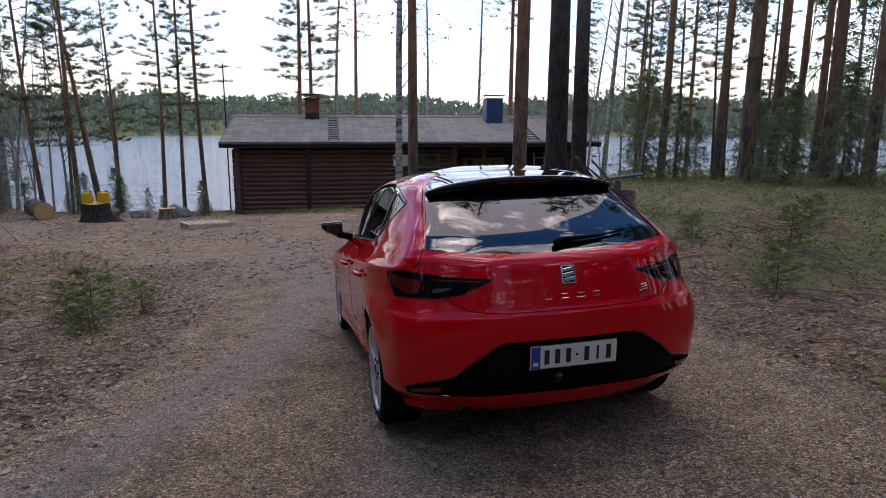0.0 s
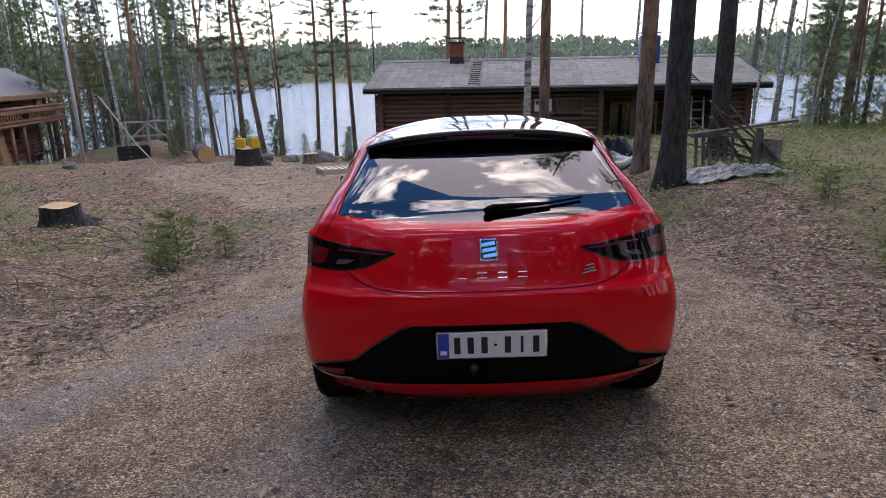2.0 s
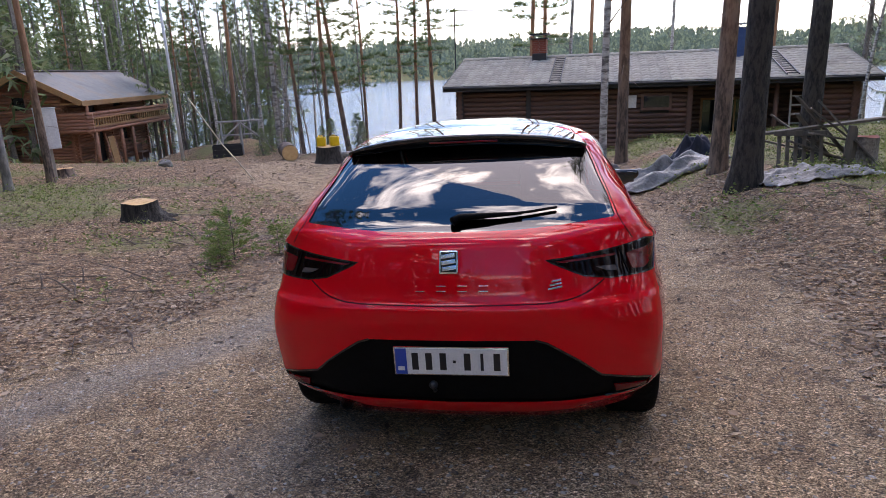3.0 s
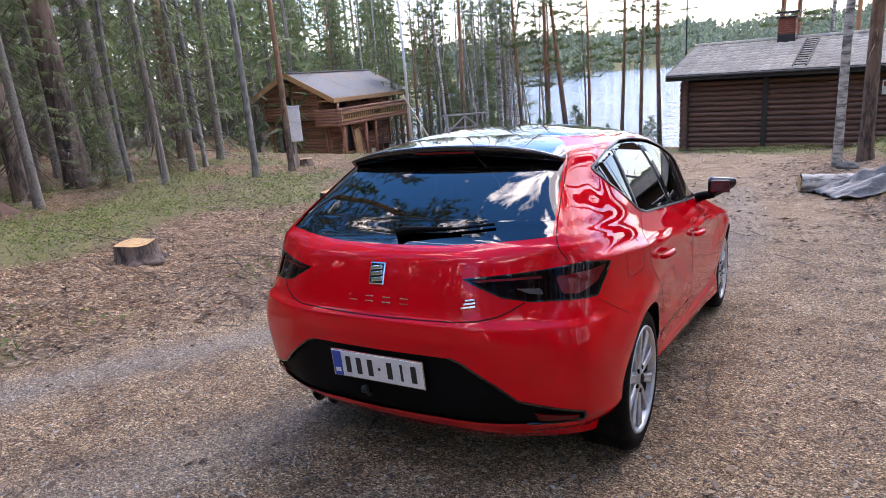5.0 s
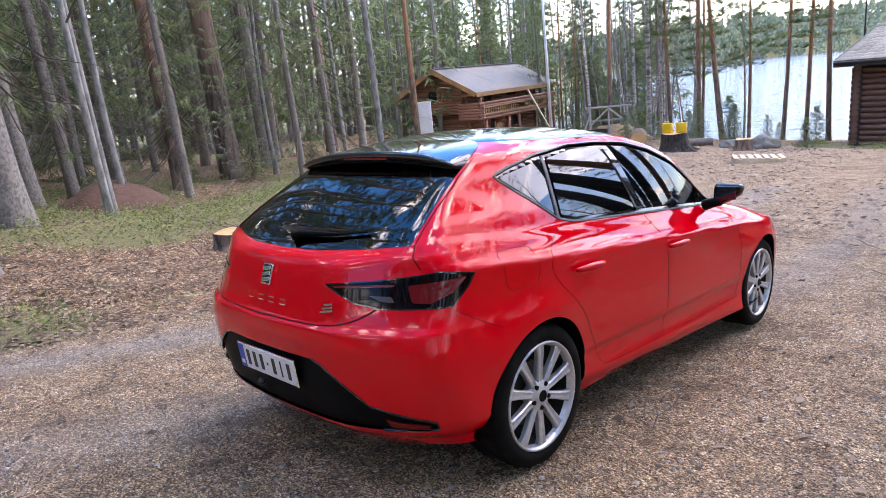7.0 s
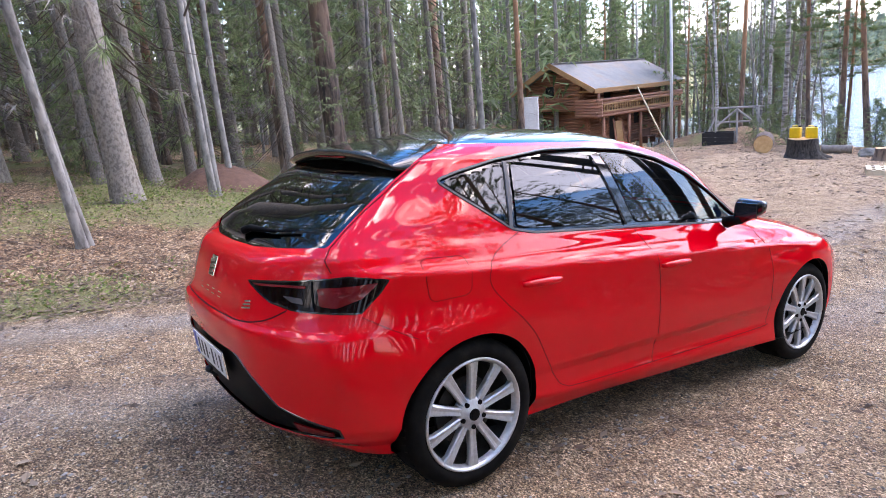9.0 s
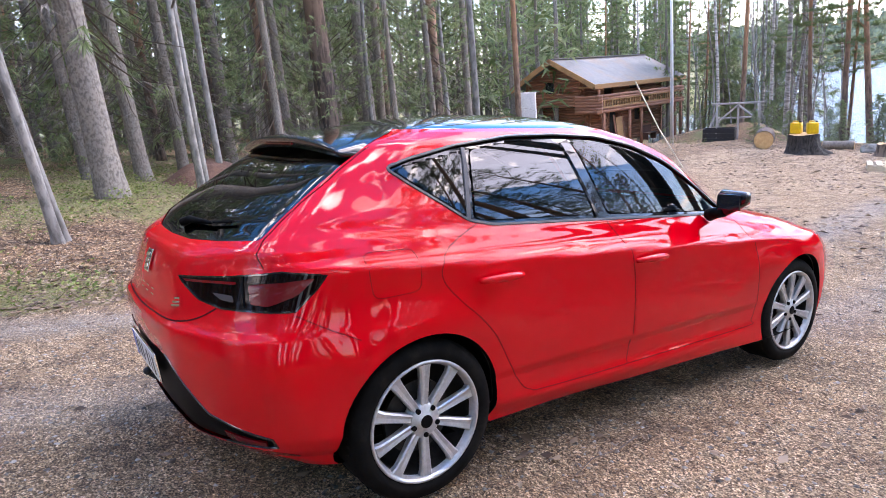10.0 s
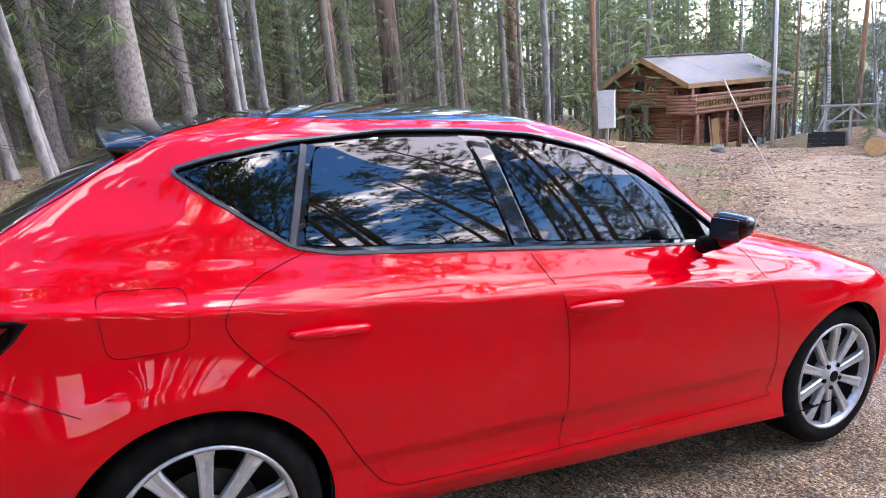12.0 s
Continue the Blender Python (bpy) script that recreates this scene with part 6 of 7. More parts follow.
    for name, poly, m_ in (("red_light", [up(0.05, 0.893), up(0.50, 0.905), up(0.50, 0.896), up(0.10, 0.886)], M_LENS_RED),
                           ("reversing_light", [up(0.34, 0.862), up(0.49, 0.860), up(0.51, 0.838), up(0.42, 0.842)], M_LENS_CLEAR),
                           ("lamp_divider", [up(0.524, 0.926), up(0.532, 0.926), up(0.590, 0.826), up(0.580, 0.824)], M_TRIM)):
        bm = bmesh.new()
        patch(bm, dense(rounded(poly, 0.008, 3), 0.02), 0.0015, side)
        part(name, bm, m_, lamp)
    bm = bmesh.new()
    patch(bm, dense(rounded([up(0.575, 0.900), up(0.93, 0.922), up(0.86, 0.868), up(0.72, 0.832), up(0.615, 0.836)], 0.012, 3), 0.015), 0.0015, side)
    part("red_light", bm, M_LENS_RED, lamp)
    # reflector low in the bumper
    bm = bmesh.new()
    patch(bm, dense(on_rear([(0.635, 0.384), (0.775, 0.366), (0.768, 0.348), (0.645, 0.350)]), 0.03), 0.004, side)
    part("reflector", bm, M_LENS_RED, car, "red bumper reflector")
    # mirror: a wedge with a flat rear face, tallest at the door
    bm = bmesh.new()
    rings = []
    for a in (0.0, 0.06, 0.25, 0.5, 0.75, 0.92, 1.0):
        shut = 0.80 if a == 0.0 else 0.55 if a == 1.0 else 1.0
        top, low = 1.098 - 0.006 * a, 0.945 + 0.092 * a ** 1.2
        mid, hh, dd = (top + low) / 2, (top - low) / 2 * shut, (0.100 - 0.045 * a) * shut
        ring_ = []
        for k in range(20):
            q = math.tau * k / 20
            cy, cz = math.cos(q), math.sin(q)
            cy, cz = (math.copysign(abs(w) ** 0.62, w) for w in (cy, cz))
            ring_.append(bm.verts.new(((0.872 + 0.172 * a) * side, 1.785 - 0.012 * a + dd * (0.5 + 0.5 * cy), mid + hh * cz * (1 - 0.25 * max(0, cy)))))
        rings.append(ring_)
    for q, r_ in zip(rings, rings[1:]):
        for k in range(20):
            bm.faces.new((q[k], q[(k + 1) % 20], r_[(k + 1) % 20], r_[k]))
    bm.faces.new(rings[0][::-1])
    bm.faces.new(rings[-1])
    bmesh.ops.recalc_face_normals(bm, faces=bm.faces)
    mirror = part("side_mirror", bm, M_GLOSS, car, "gloss black side mirror", True)
    bm = bmesh.new()
    tube(bm, [(0.80 * side, 1.84, 0.955), (0.85 * side, 1.82, 0.972), (0.91 * side, 1.80, 0.985)], [0.035, 0.03, 0.026], 10)
    part("mirror_arm", bm, M_TRIM, mirror, "", True)
    bm = bmesh.new()
    box(bm, min(0.89 * side, 1.01 * side), max(0.89 * side, 1.01 * side), 1.768, 1.778, 1.0, 1.078, 0.003)
    part("mirror_glass", bm, M_WINDOW, mirror)

bm = bmesh.new()
P = surf(np.linspace(0, UMAX, 90), np.full(90, Z0))
bm.faces.new([bm.verts.new(p) for p in P] + [bm.verts.new((-p[0], p[1], p[2])) for p in P[-2:0:-1]])
part("underbody", bm, M_TRIM, car)
part("rear_diffuser", shell_mesh("rear_diffuser", ["diffuser"], M_TRIM, -0.012), None, car, "black diffuser panel of the bumper")
for side in (1, -1):
    bm = bmesh.new()
    strip(bm, dense([q for q in DIFFUSER if q[0] > 0], 0.02, False), 0.010, 0.002, side)
    part("diffuser_edge", bm, M_GLOSS, car)


def top_z(x, y):
    """Height of the body or roof over a point of the plan."""
    x = abs(x)
    top = TAB[-1]
    cy = (top[0, 1] + top[-1, 1]) / 2
    for i in range(101):
        k = 1.0 - i / 100
        if k < 0.02:
            break
        px_, py_ = x / k, cy + (y - cy) / k
        if not (top[0, 1] < py_ < top[-1, 1]) or px_ > np.interp(py_, top[:, 1], top[:, 0]):
            if i == 0:
                break
            return Z1 + 0.086 * (1 - (k + 0.01) ** 2.4)
    for iz in range(len(TAB) - 1, 150, -1):
        row = TAB[iz]
        if row[0, 1] < y < row[-1, 1] and np.interp(y, row[:, 1], row[:, 0]) >= x:
            return Z0 + (Z1 - Z0) * iz / (len(TAB) - 1)
    return Z0


def spoiler():
    """Follows the tail end of the roof and droops at both ends, with an undercut lip."""
    bm = bmesh.new()
    rows = []
    for k in range(-20, 21):
        x, e = 0.560 * k / 20, (k / 20) ** 2
        thin = 1 - 0.55 * e ** 3
        yb, zb = -0.205 + 0.015 * e + 0.015 * e * e, 1.384 - 0.030 * e - 0.030 * e * e
        yf = 0.19 - 0.29 * e ** 3
        zf = top_z(x, yf) + 0.004
        row = []
        for t in (0.0, 0.2, 0.4, 0.6, 0.8, 0.93, 1.0):
            y = yf + (yb - yf) * t
            z = zf + (zb + 0.004 - zf) * t + 0.008 * (1 - e) * math.sin(math.pi * t)
            row.append(bm.verts.new((x, y, max(z, top_z(x, y) + 0.004))))
        for dy, dz in ((-0.002, -0.004), (0.006, -0.020), (0.014, -0.038), (0.022, -0.043), (0.09, -0.046)):
            row.append(bm.verts.new((x, yb + dy, zb + dz * thin)))
        rows.append(row)
    for a, b in zip(rows, rows[1:]):
        for i in range(len(a) - 1):
            bm.faces.new((a[i], b[i], b[i + 1], a[i + 1]))
    bm.faces.new(rows[0])
    bm.faces.new(rows[-1][::-1])
    return bm


sp = part("roof_spoiler", spoiler(), M_GLOSS, car, "gloss black roof spoiler", True)
bm = bmesh.new()
box(bm, -0.16, 0.16, -0.202, -0.190, 1.353, 1.362, 0.003)
part("brake_light", bm, M_LENS_RED, sp)
# rear wiper
bm = bmesh.new()
w0, w1 = surf([u_rear(0.001, 1.03), u_rear(0.03, 1.045), u_rear(0.28, 1.054)], [1.03, 1.045, 1.055]), None
N_ = surf_normal(np.array([0.0, 0.03, 0.36]), np.array([1.03, 1.045, 1.055]))
pts = [tuple(p + nn * 0.014) for p, nn in zip(w0, N_)]
tube(bm, pts, [0.020, 0.016, 0.006], 8)
wiper = part("rear_wiper", bm, M_TRIM, car, "black rear wiper", True)
bm = bmesh.new()
wu = [u_rear(x, 1.05) for x in (0.06, 0.14, 0.24, 0.33, 0.43)]
wz = [1.046, 1.05, 1.056, 1.064, 1.075]
wp, wnn = surf(wu, wz), surf_normal(np.array(wu), np.array(wz))
tube(bm, [tuple(p + q * 0.010) for p, q in zip(wp, wnn)], 0.006, 6)
part("wiper_blade", bm, M_TRIM, wiper)


# number plate, badge, letters
def rear_frame(x, z, lift=0.004):
    """A pose on the rear of the car: x to the right, y up, z out."""
    s = 1 if x >= 0 else -1
    u = u_rear(abs(x), z) if x else 0.0
    p, nn = surf([u], [z])[0], surf_normal(np.array([u]), np.array([z]))[0]
    nn = Vector((nn[0] * s, nn[1], nn[2]))
    right = Vector((1, 0, 0)) - nn * nn.x
    right.normalize()
    m = Matrix((right, nn.cross(right), nn)).transposed().to_4x4()
    m.translation = Vector((p[0] * s, p[1], p[2])) + nn * lift
    return m


PL = rear_frame(0, 0.515, 0.0)
PL.translation = Vector((0, -0.806, 0.515))
bm = bmesh.new()
box(bm, -0.229, 0.229, -0.062, 0.062, 0.0, 0.010, 0.004, PL)
plate = part("number_plate", bm, M_CHROME, car, "white number plate with a blue band")
bm = bmesh.new()
box(bm, -0.222, 0.222, -0.056, 0.056, 0.008, 0.0125, 0.0015, PL)
part("plate_face", bm, M_PLATE, plate)
bm = bmesh.new()
box(bm, -0.222, -0.176, -0.056, 0.056, 0.0122, 0.0134, 0, PL)
part("country_band", bm, M_PLATE_BLUE, plate)
for x, w_, h_ in ((-0.142, 0.013, 0.037), (-0.087, 0.013, 0.037), (-0.030, 0.013, 0.037), (0.015, 0.006, 0.006), (0.066, 0.013, 0.037), (0.124, 0.006, 0.037), (0.182, 0.013, 0.037)):
    bm = bmesh.new()
    box(bm, x - w_, x + w_, -h_, h_, 0.0122, 0.0134, 0.001, PL)
    part("plate_mark", bm, M_INK, plate)
bm = bmesh.new()
box(bm, -0.213, -0.186, -0.040, -0.022, 0.0132, 0.0142, 0, PL)
part("country_mark", bm, M_PLATE, plate)
# emblem: a plain chrome shield with slanted dark bars
BD = rear_frame(0, 0.900, 0.002)
bm = bmesh.new()
box(bm, -0.037, 0.037, -0.046, 0.046, 0, 0.009, 0.006, BD)
badge = part("emblem", bm, M_CHROME, car, "chrome emblem")
bm = bmesh.new()
box(bm, -0.032, 0.032, -0.041, 0.041, 0.006, 0.0095, 0.003, BD)
part("emblem_field", bm, M_GLOSS, badge)
for k in (-1, 0, 1):
    bm = bmesh.new()
    box(bm, -0.029, 0.029, -0.009 + 0.024 * k, 0.008 + 0.024 * k, 0.008, 0.0125, 0.003, BD @ pose(0, 0, 0, 0, 0, 9))
    part("emblem_bar", bm, M_CHROME, badge)
for k in range(4):
    bm = bmesh.new()
    LM = rear_frame(-0.114 + 0.083 * k, 0.800, 0.003)
    box(bm, -0.019, 0.019, -0.012, -0.0085, 0, 0.003, 0.0005, LM)
    box(bm, -0.019, 0.019 if k else -0.014, 0.0085, 0.012, 0, 0.003, 0.0005, LM)
    part("model_mark", bm, M_CHROME, body)
bm = bmesh.new()
FR = rear_frame(0.405, 0.808, 0.003)
for k in range(3):
    box(bm, -0.030 + 0.010 * k, 0.028, -0.016 + 0.013 * k, -0.009 + 0.013 * k, 0, 0.005, 0.001, FR @ pose(0, 0, 0, 0, 0, 12))
part("trim_badge", bm, M_CHROME, body)
# exhaust and tow eye
for x in (-0.50, -0.405):
    bm = bmesh.new()
    lathe(bm, [(0.0, 0.027), (0.002, 0.031), (0.13, 0.031), (0.13, 0.024), (0.004, 0.024), (0.012, 0.024)], 24, "z")
    bmesh.ops.transform(bm, matrix=pose(x, -0.63, 0.246, -84, 0, 0), verts=bm.verts)
    part("exhaust_tip", bm, M_DARKMETAL, car, "", True)
# added slab below the underbody that blocks light and darkens the ground
bm = bmesh.new()
box(bm, -0.60, 0.60, -0.42, 3.2, 0.16, 0.26, 0.04)
part("rear_undertray", bm, M_TRIM, car)
bm = bmesh.new()
tube(bm, [(-0.075, -0.70, 0.36), (-0.075, -0.775, 0.375), (-0.075, -0.80, 0.40)], 0.008, 10)
bmesh.ops.create_icosphere(bm, subdivisions=2, radius=0.018, matrix=pose(-0.075, -0.803, 0.41))
part("tow_ball", bm, M_DARKMETAL, car, "", True)


# wheels
def wheel(x, y, side):
    m = pose(x * side, y, TYRE_R, 0, 0, 0 if side > 0 else 180)
    empty_m = m
    bm = bmesh.new()
    w = 0.112
    lathe(bm, [(-w, 0.245), (-w * 1.06, 0.27), (-w * 1.0, 0.302), (-w * 0.86, 0.315), (-w * 0.5, 0.318), (w * 0.5 - 0.0, 0.318), (w * 0.80, 0.315), (w * 0.97, 0.303), (w * 1.05, 0.275), (w * 1.03, 0.250), (w * 0.9, 0.240)], 72)
    bmesh.ops.transform(bm, matrix=empty_m @ pose(-0.105, 0, 0), verts=bm.verts)
    wh = part("wheel", bm, M_TYRE, car, "alloy wheel with a low black tyre", True)
    bm = bmesh.new()
    for k in range(60):
        a = math.tau * k / 60
        for s in (-1, 1):
            box(bm, -0.02, 0.02, -0.004, 0.004, 0, 0.003, 0, empty_m @ pose(-0.105 + 0.06 * s, 0, 0) @ Matrix.Rotation(a, 4, "X") @ pose(0, 0, 0.3165, 0, 0, 25 * s))
    tagged(part("tread", bm, M_TYRE, wh), kind="stuff")
    bm = bmesh.new()
    lathe(bm, [(0.004, 0.243), (0.012, 0.240), (0.010, 0.232), (-0.004, 0.226), (-0.022, 0.219)], 72)
    bmesh.ops.transform(bm, matrix=empty_m, verts=bm.verts)
    rim = part("rim", bm, M_ALLOY, wh, "silver alloy rim", True)
    bm = bmesh.new()
    lathe(bm, [(-0.022, 0.219), (-0.17, 0.214), (-0.175, 0.05)], 48)
    bmesh.ops.transform(bm, matrix=empty_m, verts=bm.verts)
    part("rim_barrel", bm, M_STEEL, wh, "dark inside of the rim", True)
    for k in range(10):
        bm = bmesh.new()
        a = math.tau * k / 10
        prof = []
        for r, hw, top, deep in ((0.045, 0.017, -0.010, 0.040), (0.075, 0.0165, -0.006, 0.032), (0.14, 0.0185, -0.002, 0.026), (0.20, 0.0225, 0.0015, 0.024), (0.224, 0.028, -0.001, 0.028)):
            prof.append([bm.verts.new(q) for q in ((top - deep, -hw, r), (top - 0.006, -hw * 1.0, r), (top, -hw * 0.72, r), (top - 0.0035, 0, r), (top, hw * 0.72, r), (top - 0.006, hw, r), (top - deep, hw, r))])
        for q, s in zip(prof, prof[1:]):
            for i in range(6):
                bm.faces.new((q[i], q[i + 1], s[i + 1], s[i]))
        bm.faces.new(prof[0])
        bmesh.ops.recalc_face_normals(bm, faces=bm.faces)
        bmesh.ops.transform(bm, matrix=empty_m @ Matrix.Rotation(a, 4, "X"), verts=bm.verts)
        part("spoke", bm, M_ALLOY, wh)
    bm = bmesh.new()
    lathe(bm, [(-0.05, 0.075), (-0.014, 0.070), (-0.006, 0.060), (-0.004, 0.040), (0.002, 0.034), (0.004, 0.001)], 40)
    bmesh.ops.transform(bm, matrix=empty_m, verts=bm.verts)
    part("hub_cap", bm, M_ALLOY, wh, "", True)
    bm = bmesh.new()
    lathe(bm, [(0.002, 0.026), (0.0062, 0.025), (0.0062, 0.001)], 32)
    box(bm, 0.006, 0.0075, -0.014, 0.014, -0.014, 0.014, 0)
    bmesh.ops.transform(bm, matrix=empty_m, verts=bm.verts)
    part("hub_emblem", bm, M_TRIM, wh)
    for k in range(5):
        bm = bmesh.new()
        a = math.tau * (k + 0.5) / 5
        g = bmesh.ops.create_cone(bm, cap_ends=True, segments=12, radius1=0.011, radius2=0.010, depth=0.012, matrix=pose(-0.006, 0.055 * math.sin(a), 0.055 * math.cos(a), 0, 90, 0))
        bmesh.ops.transform(bm, matrix=empty_m, verts=bm.verts)
        part("wheel_bolt", bm, M_TRIM, wh)
    bm = bmesh.new()
    lathe(bm, [(-0.065, 0.001), (-0.065, 0.145), (-0.085, 0.145), (-0.085, 0.001)], 48)
    bmesh.ops.transform(bm, matrix=empty_m, verts=bm.verts)
    part("brake_disc", bm, M_STEEL, wh)
    # dark liner of the arch
    bm = bmesh.new()
    pts = []
    for k in range(33):
        a = math.radians(-25 + 230 * k / 32)
        r = ARCH + 0.004
        yy, zz = y + r * math.cos(a), TYRE_R + r * math.sin(a)
        zz2 = max(zz, Z0)
        xo = float(surf([u_side(yy, zz2)], [zz2])[0][0]) - 0.004
        pts.append([bm.verts.new((q * side, yy, zz2)) for q in (xo, xo - 0.012, 0.45)])
    for q, s in zip(pts, pts[1:]):
        for i in range(2):
            bm.faces.new((q[i], s[i], s[i + 1], q[i + 1]))
    bm.faces.new([q[2] for q in pts])
    part("wheel_arch_liner", bm, M_TRIM, car)


for y in (HUB_R, HUB_F):
    for side in (1, -1):
        wheel(FACE_X, y, side)


# cabin inside
def seat(x, y, w):
    bm = bmesh.new()
    box(bm, x - w / 2, x + w / 2, y - 0.25, y + 0.27, 0.36, 0.52, 0.05)
    s = part("car_seat", bm, M_FABRIC, car, "black fabric seat", True)
    bm = bmesh.new()
    box(bm, -w / 2, w / 2, -0.06, 0.07, 0.0, 0.60, 0.05, pose(x, y - 0.25, 0.48, 16))
    part("seat_back", bm, M_FABRIC, s, "", True)
    for dx in ([0] if w < 0.7 else [-0.38, 0.38]):
        bm = bmesh.new()
        box(bm, -0.13, 0.13, -0.04, 0.05, 0.63, 0.80, 0.035, pose(x + dx, y - 0.25, 0.46, 14))
        part("headrest", bm, M_FABRIC, s, "", True)


seat(0.37, 1.22, 0.50)
seat(-0.37, 1.22, 0.50)
seat(0.0, 0.42, 1.24)
bm = bmesh.new()
box(bm, -0.74, 0.74, 1.78, 2.20, 0.55, 0.93, 0.06)
dash = part("dashboard", bm, M_TRIM, car, "", True)
bm = bmesh.new()
sw = []
for k in range(29):
    a = math.tau * k / 28
    sw.append((-0.37 + 0.185 * math.cos(a), 1.66 - 0.05 * math.sin(a), 0.80 + 0.18 * math.sin(a)))
tube(bm, sw, 0.014, 8, False)
box(bm, -0.44, -0.30, 1.655, 1.70, 0.74, 0.84, 0.02)
part("steering_wheel", bm, M_TRIM, dash, "", True)
bm = bmesh.new()
box(bm, -0.72, 0.72, -0.45, 2.1, 0.24, 0.30)
box(bm, -0.62, 0.62, -0.58, 0.12, 0.90, 0.93, 0.005)
part("car_floor", bm, M_TRIM, car)

# ---- loose things ----
def stump(name, x, y, r, h, label, ragged=0.25, bark_m=None, top=None):
    """A cut stump with spreading roots; its top shows the pale cut wood."""
    t = thing(name, label, "stump", pose(x, y, ground_z(x, y), 0, 0, 40 * x))
    v, f = [], []
    n, rows = 30, (-0.12, 0.0, 0.06, 0.16, 0.4, 0.75, 1.0)
    for q in rows:
        for k in range(n):
            a = math.tau * k / n
            fl = math.exp(-max(q, 0) * 4.5)
            rr = r * (1 + 0.06 * noise.noise(Vector((3 * math.cos(a), 3 * math.sin(a), q + x)))) + r * fl * (0.25 + ragged * 1.6 * max(0, math.sin(2.5 * a + x) * math.sin(3.7 * a + y)))
            v.append((rr * math.cos(a), rr * math.sin(a), q * h + (0.012 * math.sin(3 * a) if q == 1 else 0)))
    for i in range(len(rows) - 1):
        for k in range(n):
            f.append((i * n + k, i * n + (k + 1) % n, (i + 1) * n + (k + 1) % n, (i + 1) * n + k))
    part("bark", from_lists("bark", v, f, bark_m or M_PINE, True), None, t)
    top_v = v[-n:]
    bm = bmesh.new()
    ring_ = [bm.verts.new((p[0] * 0.97, p[1] * 0.97, p[2] + 0.004)) for p in top_v]
    inner = [bm.verts.new((p[0] * 0.5, p[1] * 0.5, p[2] + 0.006 + 0.004 * math.sin(k))) for k, p in enumerate(top_v)]
    for k in range(n):
        bm.faces.new((ring_[k], ring_[(k + 1) % n], inner[(k + 1) % n], inner[k]))
    bm.faces.new(inner)
    part("cut_top", bm, top or M_CUT, t, "pale sawn top")
    return t


stump("tree_stump", -6.5, 6.6, 0.29, 0.31, "low old tree stump with roots among leaf litter", 0.7, M_OLDBIRCH)
stump("tree_stump", -5.75, 1.95, 0.24, 0.21, "freshly cut stump with a pale orange top", 0.3)
stump("tree_stump", -7.2, 17.9, 0.40, 0.56, "large cut stump with spreading grey roots", 0.6, M_OLDBIRCH)
stump("tree_stump", 5.35, 8.8, 0.24, 0.52, "thick sawn trunk section standing in the grass", 0.0, M_SPRUCE, M_BRICK)
stump("tree_stump", -14.0, 14.0, 0.22, 0.25, "small grey stump in the litter", 0.3)
stump("tree_stump", -5.3, 18.6, 0.25, 0.35, "dark stump near the shore", 0.3)


def lying_log(x, y, r, length, turn, label, m_bark, tilt_=0):
    t = thing("felled_log", label, "log", pose(x, y, ground_z(x, y) + r * 0.92, 0, tilt_, turn))
    bm = bmesh.new()
    n = 8
    tube(bm, [(length * i / n, 0.012 * math.sin(i), 0.01 * math.cos(2 * i)) for i in range(n + 1)], [r * (1 + 0.03 * math.sin(i * 1.9)) for i in range(n + 1)], 24, False)
    part("bark", bm, m_bark, t, "", True)
    for xx, s in ((0.0, -1), (length, 1)):
        bm = bmesh.new()
        lathe(bm, [(xx, r * 0.97), (xx + 0.006 * s, r * 0.92), (xx + 0.008 * s, r * 0.4), (xx + 0.007 * s, 0.001)], 28)
        part("cut_end", bm, M_CUT, t, "pale orange cut end")
    return t


lying_log(-9.0, 18.95, 0.29, 1.5, 118, "thick felled log with a pale orange cut end", M_PINE)
lying_log(1.0, 10.1, 0.16, 0.9, 12, "short birch log with peeling white bark", M_BIRCH)
lying_log(-8.3, 21.2, 0.14, 0.9, 20, "short felled log near the shore", M_SPRUCE)

for k, dx in enumerate((-0.21, 0.22)):
    c = thing("canister", "yellow plastic canister on the large stump", "canister", pose(-7.2 + dx, 17.9 + 0.05 * k, ground_z(-7.2, 17.9) + 0.575, 0, 0, 10 + 30 * k))
    bm = bmesh.new()
    box(bm, -0.145, 0.145, -0.11, 0.11, 0, 0.31, 0.03)
    part("tank", bm, M_YELLOW, c, "", True)
    bm = bmesh.new()
    tube(bm, [(-0.11, 0, 0.29), (-0.08, 0, 0.35), (0.02, 0, 0.35), (0.05, 0, 0.29)], 0.018, 8)
    part("handle", bm, M_YELLOW, c, "", True)
    bm = bmesh.new()
    lathe(bm, [(0.30, 0.03), (0.345, 0.03), (0.35, 0.001)], 16, "z")
    bmesh.ops.translate(bm, vec=(0.10, 0, 0), verts=bm.verts)
    part("cap", bm, M_TRIM, c)

pal = thing("pallet", "pale wooden pallet lying on the yard", "pallet", pose(-3.76, 15.45, ground_z(-3.76, 15.45) - 0.01, -2, -1, -64))
for k in range(7):
    plank(pal, "deck_board", -0.42, 0.42, -0.60 + 0.18 * k, -0.49 + 0.18 * k, 0.125, 0.150, M_NEWWOOD)
for x in (-0.36, 0, 0.36):
    plank(pal, "bearer", x - 0.05, x + 0.05, -0.60, 0.59, 0.022, 0.125, M_NEWWOOD)
    plank(pal, "base_board", x - 0.05, x + 0.05, -0.60, 0.59, 0.0, 0.022, M_NEWWOOD)

